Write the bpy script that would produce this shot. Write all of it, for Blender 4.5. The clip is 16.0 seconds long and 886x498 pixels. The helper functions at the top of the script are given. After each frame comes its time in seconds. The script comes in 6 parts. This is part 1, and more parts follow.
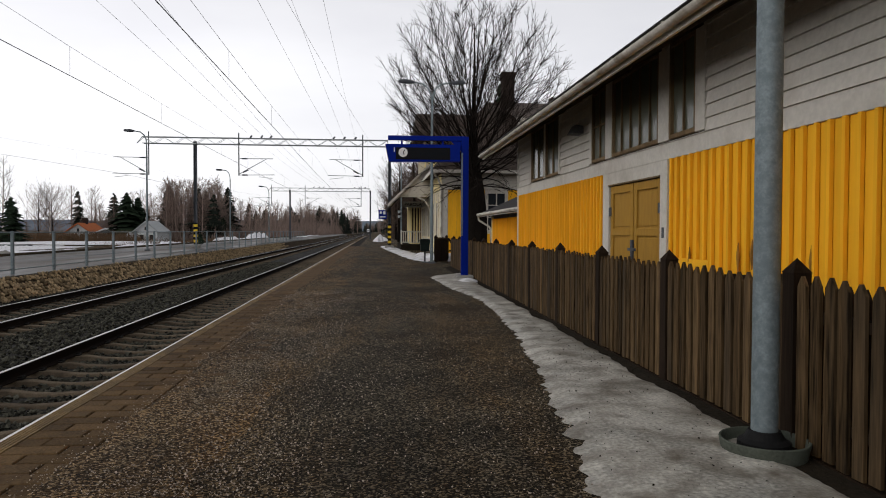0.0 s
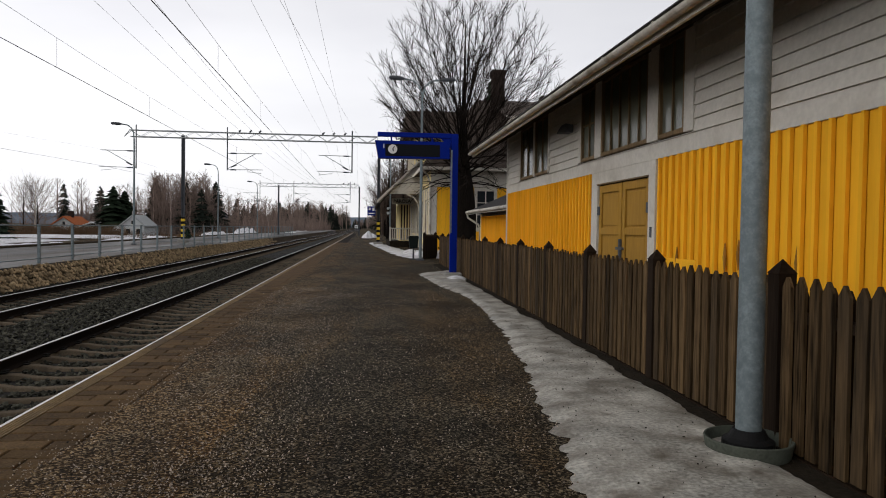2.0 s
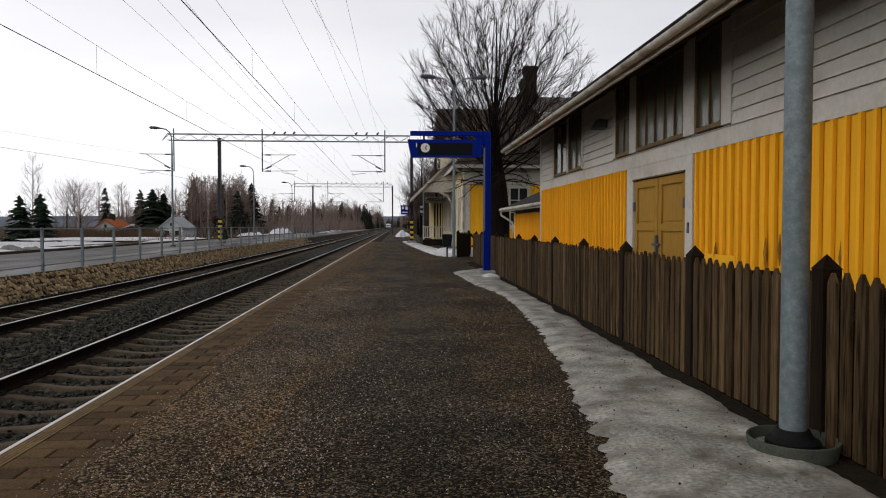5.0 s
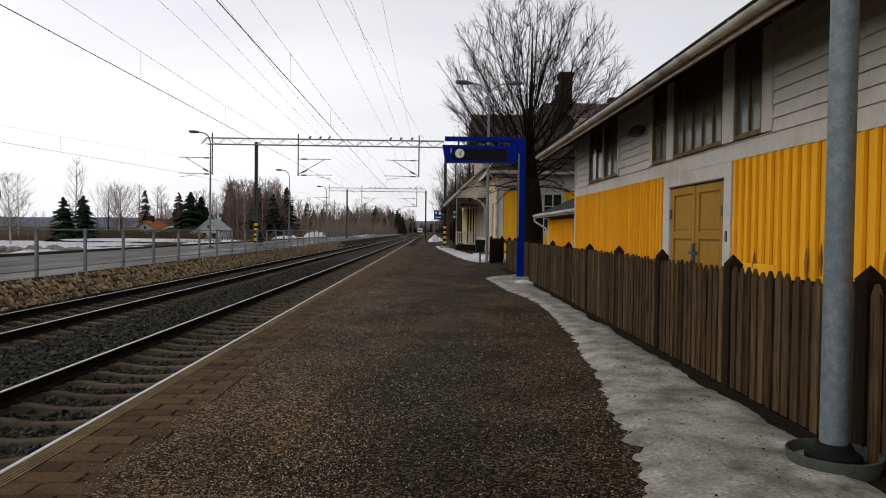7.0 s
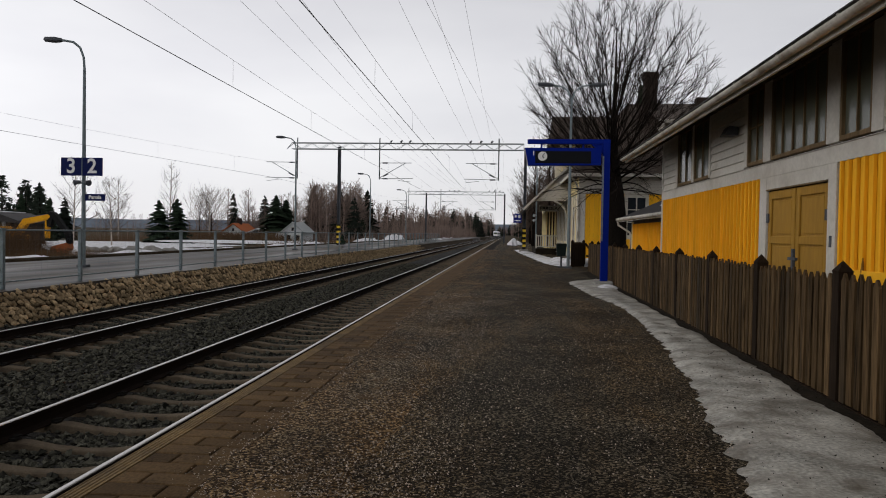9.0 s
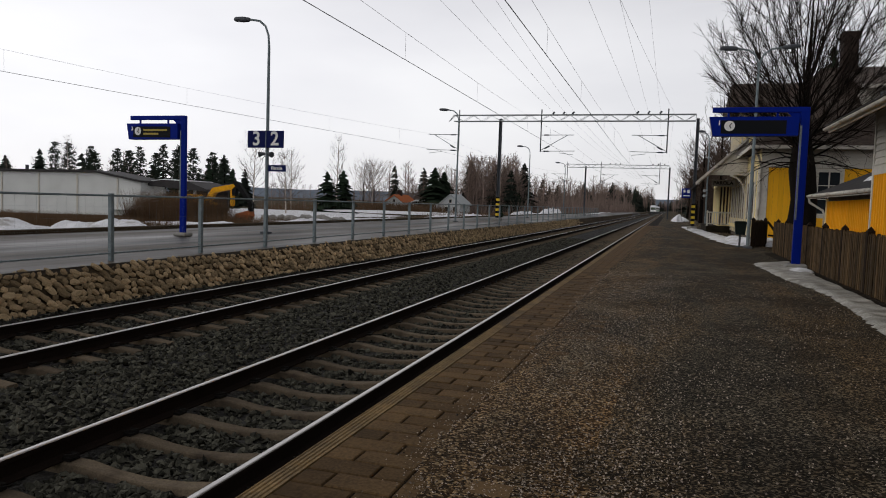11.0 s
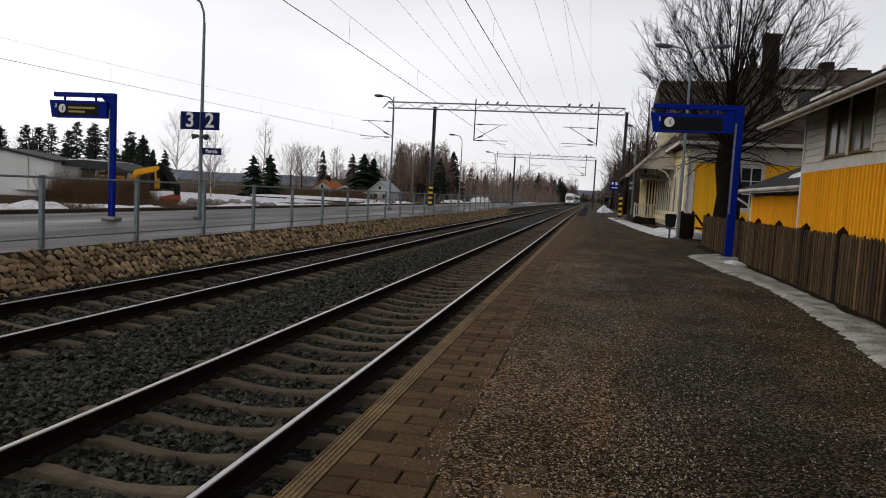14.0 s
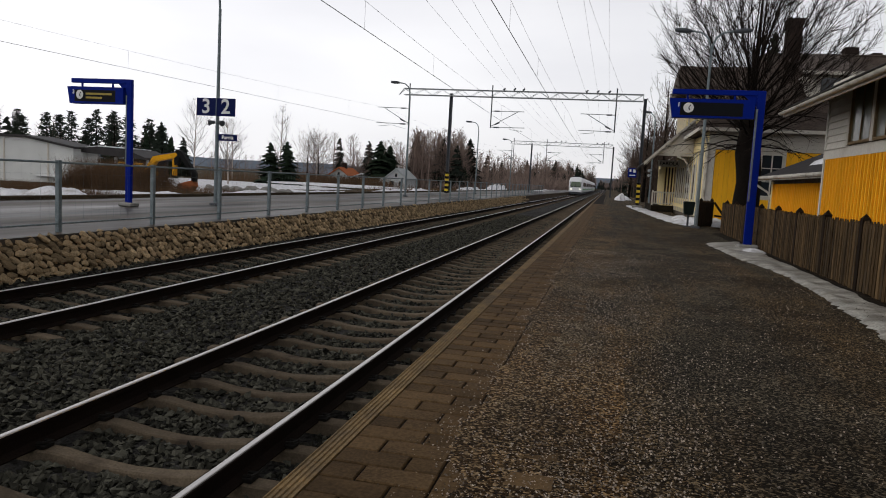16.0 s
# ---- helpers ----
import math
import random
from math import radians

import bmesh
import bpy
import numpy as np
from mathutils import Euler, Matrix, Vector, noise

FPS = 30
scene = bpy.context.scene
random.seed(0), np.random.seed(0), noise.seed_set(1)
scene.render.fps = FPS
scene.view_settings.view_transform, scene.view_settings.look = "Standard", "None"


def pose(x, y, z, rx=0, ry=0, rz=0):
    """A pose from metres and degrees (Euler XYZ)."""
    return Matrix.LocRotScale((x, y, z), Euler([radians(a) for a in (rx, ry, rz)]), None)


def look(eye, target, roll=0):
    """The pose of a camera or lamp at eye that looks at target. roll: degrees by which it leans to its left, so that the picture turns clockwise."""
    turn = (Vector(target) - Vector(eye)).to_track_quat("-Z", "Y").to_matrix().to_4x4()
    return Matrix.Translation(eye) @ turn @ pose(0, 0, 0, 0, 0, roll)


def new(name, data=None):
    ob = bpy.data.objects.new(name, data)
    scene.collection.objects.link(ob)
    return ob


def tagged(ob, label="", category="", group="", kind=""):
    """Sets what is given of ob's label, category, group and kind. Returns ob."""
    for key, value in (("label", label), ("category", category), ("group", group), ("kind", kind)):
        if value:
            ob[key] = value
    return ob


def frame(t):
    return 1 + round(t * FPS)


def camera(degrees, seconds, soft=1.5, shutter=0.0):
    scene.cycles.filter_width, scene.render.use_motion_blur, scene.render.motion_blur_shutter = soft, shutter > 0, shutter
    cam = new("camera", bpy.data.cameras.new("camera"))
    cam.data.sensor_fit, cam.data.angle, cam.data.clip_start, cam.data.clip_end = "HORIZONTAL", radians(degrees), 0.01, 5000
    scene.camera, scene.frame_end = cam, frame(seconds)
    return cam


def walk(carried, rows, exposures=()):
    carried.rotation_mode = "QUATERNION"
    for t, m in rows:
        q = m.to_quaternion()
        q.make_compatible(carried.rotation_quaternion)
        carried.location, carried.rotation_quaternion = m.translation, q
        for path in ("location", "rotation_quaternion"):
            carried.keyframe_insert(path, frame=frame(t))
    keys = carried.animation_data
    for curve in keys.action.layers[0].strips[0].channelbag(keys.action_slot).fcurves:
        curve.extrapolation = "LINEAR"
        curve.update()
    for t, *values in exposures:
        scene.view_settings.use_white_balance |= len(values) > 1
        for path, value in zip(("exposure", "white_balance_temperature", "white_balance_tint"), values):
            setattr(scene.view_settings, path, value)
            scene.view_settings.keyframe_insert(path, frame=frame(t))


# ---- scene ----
cam = camera(64.0, 16.0, soft=1.0)
PATH = [
    (0, (3.311, -1.305, 1.879), (3.5027, 0.6848, 1.8288), 0.2),
    (0.5, (3.31, -1.313, 1.884), (3.5102, 0.6758, 1.8279), 0.4),
    (1, (3.312, -1.311, 1.89), (3.5203, 0.6769, 1.8336), 0.4),
    (1.5, (3.305, -1.315, 1.882), (3.5232, 0.6728, 1.8287), 0.6),
    (2, (3.311, -1.307, 1.881), (3.5346, 0.6798, 1.823), 0.8),
    (2.5, (3.309, -1.307, 1.882), (3.5329, 0.6787, 1.817), 0.7),
    (3, (3.31, -1.309, 1.887), (3.5257, 0.6788, 1.819), 0.4),
    (5.5, (3.297, -1.298, 1.89), (3.4032, 0.6989, 1.8297), 0.3),
    (6, (3.287, -1.32, 1.888), (3.3714, 0.6769, 1.8339), 0.5),
    (6.5, (3.29, -1.317, 1.893), (3.3506, 0.681, 1.8396), 0.2),
    (7, (3.281, -1.325, 1.892), (3.3191, 0.674, 1.8417), 0.7),
    (7.5, (3.266, -1.314, 1.89), (3.277, 0.685, 1.8443), 0.8),
    (8, (3.252, -1.302, 1.883), (3.2288, 0.697, 1.8398), 1.0),
    (8.5, (3.222, -1.301, 1.885), (3.1485, 0.6971, 1.8424), 0.9),
    (9, (3.174, -1.309, 1.888), (2.9934, 0.6819, 1.8437), 1.0),
    (9.5, (3.122, -1.29, 1.882), (2.8383, 0.6895, 1.8181), 1.0),
    (10, (2.989, -1.155, 1.876), (2.4785, 0.776, 1.766), 0.5),
    (10.2, (2.922, -1.106, 1.876), (2.3105, 0.794, 1.7595), 1.7),
    (12.5, (2.48, -0.998, 1.896), (1.9122, 0.913, 1.7467), 2.7),
    (13, (2.345, -1.091, 1.891), (1.7253, 0.8054, 1.7625), 1.8),
    (13.5, (2.268, -1.085, 1.9), (1.8125, 0.8539, 1.7233), 2.4),
    (14, (2.236, -1.043, 1.905), (1.8387, 0.9105, 1.747), 3.1),
    (14.5, (2.223, -0.991, 1.894), (1.7961, 0.9568, 1.7474), 3.6),
    (15, (2.217, -0.982, 1.888), (1.7514, 0.9564, 1.728), 3.7),
    (15.5, (2.243, -0.968, 1.879), (1.7952, 0.9726, 1.7045), 3.3),
    (16, (2.252, -0.96, 1.876), (1.8124, 0.9804, 1.6811), 3.2),
]
walk(cam, [(t, look(eye, target, roll)) for t, eye, target, roll in PATH], exposures=[(0.0, 0.0), (7.0, -0.06), (8.5, -0.16), (9.5, -0.34), (10.2, -0.30), (12.5, -0.24), (13.0, -0.28), (13.5, -0.14), (14.0, -0.14), (16.0, -0.14)])


# ---- light ----
SUN_ELEVATION, SUN_AZIMUTH = 34.0, -118.0  # degrees; azimuth measured clockwise from the way the tracks run
world = bpy.data.worlds.new("overcast_sky")
scene.world = world
world.use_nodes = True
wn, wl = world.node_tree.nodes, world.node_tree.links
wn.clear()
w_out = wn.new("ShaderNodeOutputWorld")
w_bg = wn.new("ShaderNodeBackground")
w_bg2 = wn.new("ShaderNodeBackground")
w_add = wn.new("ShaderNodeAddShader")
w_sky = wn.new("ShaderNodeTexSky")
w_sky.sky_type = "NISHITA"
w_sky.sun_disc = False
w_sky.sun_elevation = radians(SUN_ELEVATION)
w_sky.sun_rotation = radians(SUN_AZIMUTH)
w_bg.inputs[1].default_value = 0.012
wl.new(w_sky.outputs[0], w_bg.inputs[0])
# cloud layer: pale grey with soft darker banks
w_co = wn.new("ShaderNodeTexCoord")
w_map = wn.new("ShaderNodeMapping")
w_map.inputs["Scale"].default_value = (1.2, 1.2, 4.0)
w_noise = wn.new("ShaderNodeTexNoise")
w_noise.inputs["Scale"].default_value = 1.6
w_noise.inputs["Detail"].default_value = 5.0
w_ramp = wn.new("ShaderNodeValToRGB")
w_ramp.color_ramp.elements[0].position = 0.30
w_ramp.color_ramp.elements[0].color = (0.83, 0.82, 0.86, 1)
w_ramp.color_ramp.elements[1].position = 0.68
w_ramp.color_ramp.elements[1].color = (1.0, 0.99, 1.01, 1)
# brighter towards the veiled sun in the west, greyer in the north-east
w_dot = wn.new("ShaderNodeVectorMath")
w_dot.operation = "DOT_PRODUCT"
w_dot.inputs[1].default_value = (-0.80, -0.10, 0.10)
w_map2 = wn.new("ShaderNodeMapRange")
w_map2.inputs[1].default_value = -0.5
w_map2.inputs[2].default_value = 0.55
w_map2.inputs[3].default_value = 0.79
w_map2.inputs[4].default_value = 1.22
wl.new(w_co.outputs["Generated"], w_map.inputs[0])
wl.new(w_map.outputs[0], w_noise.inputs["Vector"])
wl.new(w_noise.outputs[0], w_ramp.inputs[0])
wl.new(w_ramp.outputs[0], w_bg2.inputs[0])
wl.new(w_co.outputs["Generated"], w_dot.inputs[0])
wl.new(w_dot.outputs["Value"], w_map2.inputs[0])
# the cloud is thicker overhead than low over the horizon
w_sep = wn.new("ShaderNodeSeparateXYZ")
w_map3 = wn.new("ShaderNodeMapRange")
w_map3.inputs[1].default_value = 0.22
w_map3.inputs[2].default_value = 0.75
w_map3.inputs[3].default_value = 1.0
w_map3.inputs[4].default_value = 0.40
w_mul = wn.new("ShaderNodeMath")
w_mul.operation = "MULTIPLY"
wl.new(w_co.outputs["Generated"], w_sep.inputs[0])
wl.new(w_sep.outputs["Z"], w_map3.inputs[0])
wl.new(w_map2.outputs[0], w_mul.inputs[0])
wl.new(w_map3.outputs[0], w_mul.inputs[1])
wl.new(w_mul.outputs[0], w_bg2.inputs[1])
wl.new(w_bg.outputs[0], w_add.inputs[0])
wl.new(w_bg2.outputs[0], w_add.inputs[1])
wl.new(w_add.outputs[0], w_out.inputs[0])

sun = new("sun", bpy.data.lights.new("sun", "SUN"))
sun.data.energy, sun.data.angle, sun.data.color = 0.5, radians(35), (1.0, 0.96, 0.9)
az, el = radians(SUN_AZIMUTH), radians(SUN_ELEVATION)
sun.matrix_world = look((0, 0, 30), (-math.sin(az) * math.cos(el), -math.cos(az) * math.cos(el), 30 - math.sin(el)))


# ---- mesh tools ----
class Geo:
    """Points and faces that grow into one mesh."""

    def __init__(self):
        self.v, self.f = [], []

    def add(self, verts, faces, m=None):
        k = len(self.v)
        self.v += [tuple(m @ Vector(p)) for p in verts] if m else [tuple(p) for p in verts]
        self.f += [tuple(i + k for i in f) for f in faces]
        return self

    def box(self, x0, x1, y0, y1, z0, z1, m=None, c=0.0):
        """A box with edges chamfered by c."""
        if c <= 0:
            v = [(x, y, z) for z in (z0, z1) for y in (y0, y1) for x in (x0, x1)]
            return self.add(v, [(0, 2, 3, 1), (4, 5, 7, 6), (0, 1, 5, 4), (2, 6, 7, 3), (0, 4, 6, 2), (1, 3, 7, 5)], m)
        bm = bmesh.new()
        bmesh.ops.create_cube(bm, size=1, matrix=Matrix.LocRotScale(((x0 + x1) / 2, (y0 + y1) / 2, (z0 + z1) / 2), None, (abs(x1 - x0), abs(y1 - y0), abs(z1 - z0))))
        bmesh.ops.bevel(bm, geom=bm.edges[:], offset=c, segments=1, affect="EDGES")
        bm.verts.index_update()
        self.add([p.co[:] for p in bm.verts], [[p.index for p in f.verts] for f in bm.faces], m)
        bm.free()
        return self

    def tube(self, points, radii, n=8, caps=True):
        """A round bar through the points."""
        pts = [Vector(p) for p in points]
        if not hasattr(radii, "__len__"):
            radii = [radii] * len(pts)
        k, old = len(self.v), None
        for i, p in enumerate(pts):
            d = (pts[min(i + 1, len(pts) - 1)] - pts[max(i - 1, 0)]).normalized()
            if old is None:
                a = d.orthogonal().normalized()
            else:
                a = (old - d * old.dot(d)).normalized()
            old, b = a, d.cross(a)
            for j in range(n):
                w = 2 * math.pi * j / n
                self.v.append(tuple(p + radii[i] * (math.cos(w) * a + math.sin(w) * b)))
        for i in range(len(pts) - 1):
            for j in range(n):
                q, r = k + i * n, (j + 1) % n
                self.f.append((q + j, q + r, q + n + r, q + n + j))
        if caps:
            self.f.append(tuple(k + j for j in reversed(range(n))))
            self.f.append(tuple(k + (len(pts) - 1) * n + j for j in range(n)))
        return self

    def prism(self, outline, axis, a, b, m=None):
        """An outline of two coordinates, pushed along an axis from a to b."""
        n = len(outline)
        put = {"x": lambda p, t: (t, p[0], p[1]), "y": lambda p, t: (p[0], t, p[1]), "z": lambda p, t: (p[0], p[1], t)}[axis]
        v = [put(p, a) for p in outline] + [put(p, b) for p in outline]
        f = [tuple(range(n)), tuple(range(2 * n - 1, n - 1, -1))]
        f += [(i, i + n, (i + 1) % n + n, (i + 1) % n) for i in range(n)]
        return self.add(v, f, m)

    def disc(self, centre, r, axis, depth, n=20):
        c, d = Vector(centre), Vector(axis).normalized()
        return self.tube([c, c + d * depth], r, n)

    def mesh(self, name, smooth=False):
        me = bpy.data.meshes.new(name)
        me.from_pydata(self.v, [], self.f)
        bm = bmesh.new()
        bm.from_mesh(me)
        bmesh.ops.recalc_face_normals(bm, faces=bm.faces[:])
        bm.to_mesh(me)
        bm.free()
        if smooth:
            me.shade_smooth()
            me.set_sharp_from_angle(angle=radians(40))
        return me


def part(name, geo, material, parent=None, label="", smooth=False):
    """Link a Geo (or a ready mesh) as one object under a thing or a part."""
    me = geo.mesh(name, smooth) if isinstance(geo, Geo) else geo
    if not me.materials:
        me.materials.append(material)
    ob = new(name, me)
    if parent:
        ob.parent = parent
    if label:
        tagged(ob, label)
    return ob


def thing(name, m, label, category, group="", kind=""):
    ob = new(name)
    ob.empty_display_size = 0.2
    ob.matrix_basis = m
    return tagged(ob, label, category, group, kind)


def raw_mesh(name, verts, faces):
    """A large mesh from arrays of points and of equal faces."""
    me = bpy.data.meshes.new(name)
    me.from_pydata(verts.tolist(), [], faces.tolist())
    me.update()
    return me


# ---- materials ----
def material(name, colour, rough=0.7, metal=0.0, vary=0.25, scale=3.0, fine=40.0, bump=0.2, dist=0.01, tint=None, spec=0.05, stretch=(1, 1, 1), each=0.0, stain=None, stain_amount=0.5, stain_scale=1.0, stain_sharp=0.12, rough_vary=0.12):
    """Colour that varies at a broad and a fine scale, grain relief, and optional stains."""
    mat = bpy.data.materials.new(name)
    mat.use_nodes = True
    n, l = mat.node_tree.nodes, mat.node_tree.links
    b = n["Principled BSDF"]
    b.inputs["Metallic"].default_value = metal
    b.inputs["Specular IOR Level"].default_value = spec
    co = n.new("ShaderNodeTexCoord")
    mp = n.new("ShaderNodeMapping")
    mp.inputs["Scale"].default_value = stretch
    l.new(co.outputs["Object"], mp.inputs[0])
    vec = mp.outputs[0]
    if each:
        info = n.new("ShaderNodeObjectInfo")
        off = n.new("ShaderNodeVectorMath")
        off.operation = "MULTIPLY_ADD"
        off.inputs[1].default_value = (37, 19, 53)
        l.new(info.outputs["Random"], off.inputs[0])
        l.new(mp.outputs[0], off.inputs[2])
        vec = off.outputs[0]
    broad = n.new("ShaderNodeTexNoise")
    broad.inputs["Scale"].default_value = scale
    broad.inputs["Detail"].default_value = 4
    grain = n.new("ShaderNodeTexNoise")
    grain.inputs["Scale"].default_value = fine
    grain.inputs["Detail"].default_value = 3
    l.new(vec, broad.inputs["Vector"])
    l.new(vec, grain.inputs["Vector"])
    mix = n.new("ShaderNodeMath")
    mix.operation = "MULTIPLY_ADD"
    mix.inputs[1].default_value = 0.5
    l.new(grain.outputs[0], mix.inputs[0])
    half = n.new("ShaderNodeMath")
    half.operation = "MULTIPLY"
    half.inputs[1].default_value = 0.5
    l.new(broad.outputs[0], half.inputs[0])
    l.new(half.outputs[0], mix.inputs[2])
    ramp = n.new("ShaderNodeValToRGB")
    dark = [c * (1 - vary) for c in colour]
    light = [min(1, c * (1 + vary)) for c in (tint or colour)]
    ramp.color_ramp.elements[0].position, ramp.color_ramp.elements[1].position = 0.36, 0.64
    ramp.color_ramp.elements[0].color = (*dark, 1)
    ramp.color_ramp.elements[1].color = (*light, 1)
    l.new(mix.outputs[0], ramp.inputs[0])
    out = ramp.outputs[0]
    if each:
        shade = n.new("ShaderNodeMapRange")
        shade.inputs[3].default_value, shade.inputs[4].default_value = 1 - each, 1 + each
        l.new(info.outputs["Random"], shade.inputs[0])
        mul = n.new("ShaderNodeMix")
        mul.data_type, mul.blend_type = "RGBA", "MULTIPLY"
        mul.inputs[0].default_value = 1
        l.new(out, mul.inputs[6])
        l.new(shade.outputs[0], mul.inputs[7])
        out = mul.outputs[2]
    if stain:
        blot = n.new("ShaderNodeTexNoise")
        blot.inputs["Scale"].default_value = stain_scale
        blot.inputs["Detail"].default_value = 6
        blot.inputs["Roughness"].default_value = 0.62
        l.new(vec, blot.inputs["Vector"])
        cut = n.new("ShaderNodeMapRange")
        cut.inputs[1].default_value, cut.inputs[2].default_value = 1 - stain_amount - stain_sharp, 1 - stain_amount + stain_sharp
        l.new(blot.outputs[0], cut.inputs[0])
        over = n.new("ShaderNodeMix")
        over.data_type = "RGBA"
        over.inputs[7].default_value = (*stain, 1)
        l.new(cut.outputs[0], over.inputs[0])
        l.new(out, over.inputs[6])
        out = over.outputs[2]
    l.new(out, b.inputs["Base Color"])
    rr = n.new("ShaderNodeMapRange")
    rr.inputs[3].default_value, rr.inputs[4].default_value = max(0.03, rough - rough_vary), min(1, rough + rough_vary)
    l.new(broad.outputs[0], rr.inputs[0])
    l.new(rr.outputs[0], b.inputs["Roughness"])
    if bump:
        bp = n.new("ShaderNodeBump")
        bp.inputs["Strength"].default_value, bp.inputs["Distance"].default_value = bump, dist
        l.new(grain.outputs[0], bp.inputs["Height"])
        l.new(bp.outputs[0], b.inputs["Normal"])
    return mat


def grit_material(name, dark, mid, light, cells, rough=0.8):
    """Packed grit: every small cell has a shade of its own, with bare and dusty areas between."""
    mat = bpy.data.materials.new(name)
    mat.use_nodes = True
    n, l = mat.node_tree.nodes, mat.node_tree.links
    b = n["Principled BSDF"]
    b.inputs["Roughness"].default_value = rough
    b.inputs["Specular IOR Level"].default_value = 0.05
    co = n.new("ShaderNodeTexCoord")
    vo = n.new("ShaderNodeTexVoronoi")
    vo.inputs["Scale"].default_value = cells
    wn_ = n.new("ShaderNodeSeparateColor")
    l.new(co.outputs["Object"], vo.inputs["Vector"])
    l.new(vo.outputs["Color"], wn_.inputs[0])
    ramp = n.new("ShaderNodeValToRGB")
    e = ramp.color_ramp.elements
    e[0].position, e[0].color = 0.0, (*dark, 1)
    e[1].position, e[1].color = 1.0, (*light, 1)
    m = e.new(0.62)
    m.color = (*mid, 1)
    l.new(wn_.outputs[0], ramp.inputs[0])
    broad = n.new("ShaderNodeTexNoise")
    broad.inputs["Scale"].default_value = 0.8
    broad.inputs["Detail"].default_value = 6
    broad.inputs["Roughness"].default_value = 0.65
    l.new(co.outputs["Object"], broad.inputs["Vector"])
    cut = n.new("ShaderNodeMapRange")
    cut.inputs[1].default_value, cut.inputs[2].default_value = 0.42, 0.60
    cut.inputs[3].default_value, cut.inputs[4].default_value = 0.62, 1.25
    l.new(broad.outputs[0], cut.inputs[0])
    mul = n.new("ShaderNodeMix")
    mul.data_type, mul.blend_type = "RGBA", "MULTIPLY"
    mul.inputs[0].default_value = 1
    l.new(ramp.outputs[0], mul.inputs[6])
    l.new(cut.outputs[0], mul.inputs[7])
    # long rust-brown drifts beside greyer worn lanes
    lane = n.new("ShaderNodeMapping")
    lane.inputs["Scale"].default_value = (1.5, 0.28, 1)
    drift = n.new("ShaderNodeTexNoise")
    drift.inputs["Scale"].default_value = 0.9
    drift.inputs["Detail"].default_value = 7
    drift.inputs["Roughness"].default_value = 0.7
    hue = n.new("ShaderNodeValToRGB")
    hue.color_ramp.elements[0].position, hue.color_ramp.elements[1].position = 0.40, 0.60
    hue.color_ramp.elements[0].color = (0.90, 0.94, 0.98, 1)
    hue.color_ramp.elements[1].color = (1.14, 0.98, 0.76, 1)
    l.new(co.outputs["Object"], lane.inputs[0])
    l.new(lane.outputs[0], drift.inputs["Vector"])
    l.new(drift.outputs[0], hue.inputs[0])
    rust = n.new("ShaderNodeMix")
    rust.data_type, rust.blend_type = "RGBA", "MULTIPLY"
    rust.inputs[0].default_value = 1
    l.new(mul.outputs[2], rust.inputs[6])
    l.new(hue.outputs[0], rust.inputs[7])
    l.new(rust.outputs[2], b.inputs["Base Color"])
    bp = n.new("ShaderNodeBump")
    bp.inputs["Strength"].default_value, bp.inputs["Distance"].default_value = 0.8, 0.006
    bp.invert = True
    l.new(vo.outputs["Distance"], bp.inputs["Height"])
    l.new(bp.outputs[0], b.inputs["Normal"])
    return mat


def glow(name, colour, strength):
    mat = bpy.data.materials.new(name)
    mat.use_nodes = True
    b = mat.node_tree.nodes["Principled BSDF"]
    b.inputs["Base Color"].default_value = (*[c * 0.3 for c in colour], 1)
    b.inputs["Emission Color"].default_value = (*colour, 1)
    b.inputs["Emission Strength"].default_value = strength
    return mat


def island(mat, amount):
    """Let each loose piece of a joined mesh take its own shade."""
    n, l = mat.node_tree.nodes, mat.node_tree.links
    b = n["Principled BSDF"]
    out = b.inputs["Base Color"].links[0].from_socket
    geo = n.new("ShaderNodeNewGeometry")
    shade = n.new("ShaderNodeMapRange")
    shade.inputs[3].default_value, shade.inputs[4].default_value = 1 - amount, 1 + amount
    l.new(geo.outputs["Random Per Island"], shade.inputs[0])
    mul = n.new("ShaderNodeMix")
    mul.data_type, mul.blend_type = "RGBA", "MULTIPLY"
    mul.inputs[0].default_value = 1
    l.new(out, mul.inputs[6])
    l.new(shade.outputs[0], mul.inputs[7])
    l.new(mul.outputs[2], b.inputs["Base Color"])
    return mat


def glass(name, colour=(0.02, 0.025, 0.03), rough=0.05, spec=0.6):
    mat = bpy.data.materials.new(name)
    mat.use_nodes = True
    b = mat.node_tree.nodes["Principled BSDF"]
    b.inputs["Base Color"].default_value = (*colour, 1)
    b.inputs["Roughness"].default_value = rough
    b.inputs["Specular IOR Level"].default_value = spec
    return mat


M_GROUND = material("dead_grass_ground", (0.060, 0.045, 0.026), 0.95, vary=0.4, scale=0.3, fine=9, bump=0.5, dist=0.05, stain=(0.72, 0.74, 0.78), stain_amount=0.33, stain_scale=0.035, stain_sharp=0.03)
M_SNOW = material("old_snow", (0.72, 0.72, 0.74), 0.8, vary=0.14, scale=1.2, fine=14, bump=0.5, dist=0.05, stain=(0.24, 0.21, 0.17), stain_amount=0.36, stain_scale=1.4, stain_sharp=0.12)
M_ICE = material("trodden_ice", (0.30, 0.288, 0.25), 0.5, spec=0.4, vary=0.38, scale=1.7, fine=38, bump=0.5, dist=0.012, tint=(0.47, 0.448, 0.392), stain=(0.11, 0.09, 0.064), stain_amount=0.45, stain_scale=3.2, stain_sharp=0.16, rough_vary=0.25)
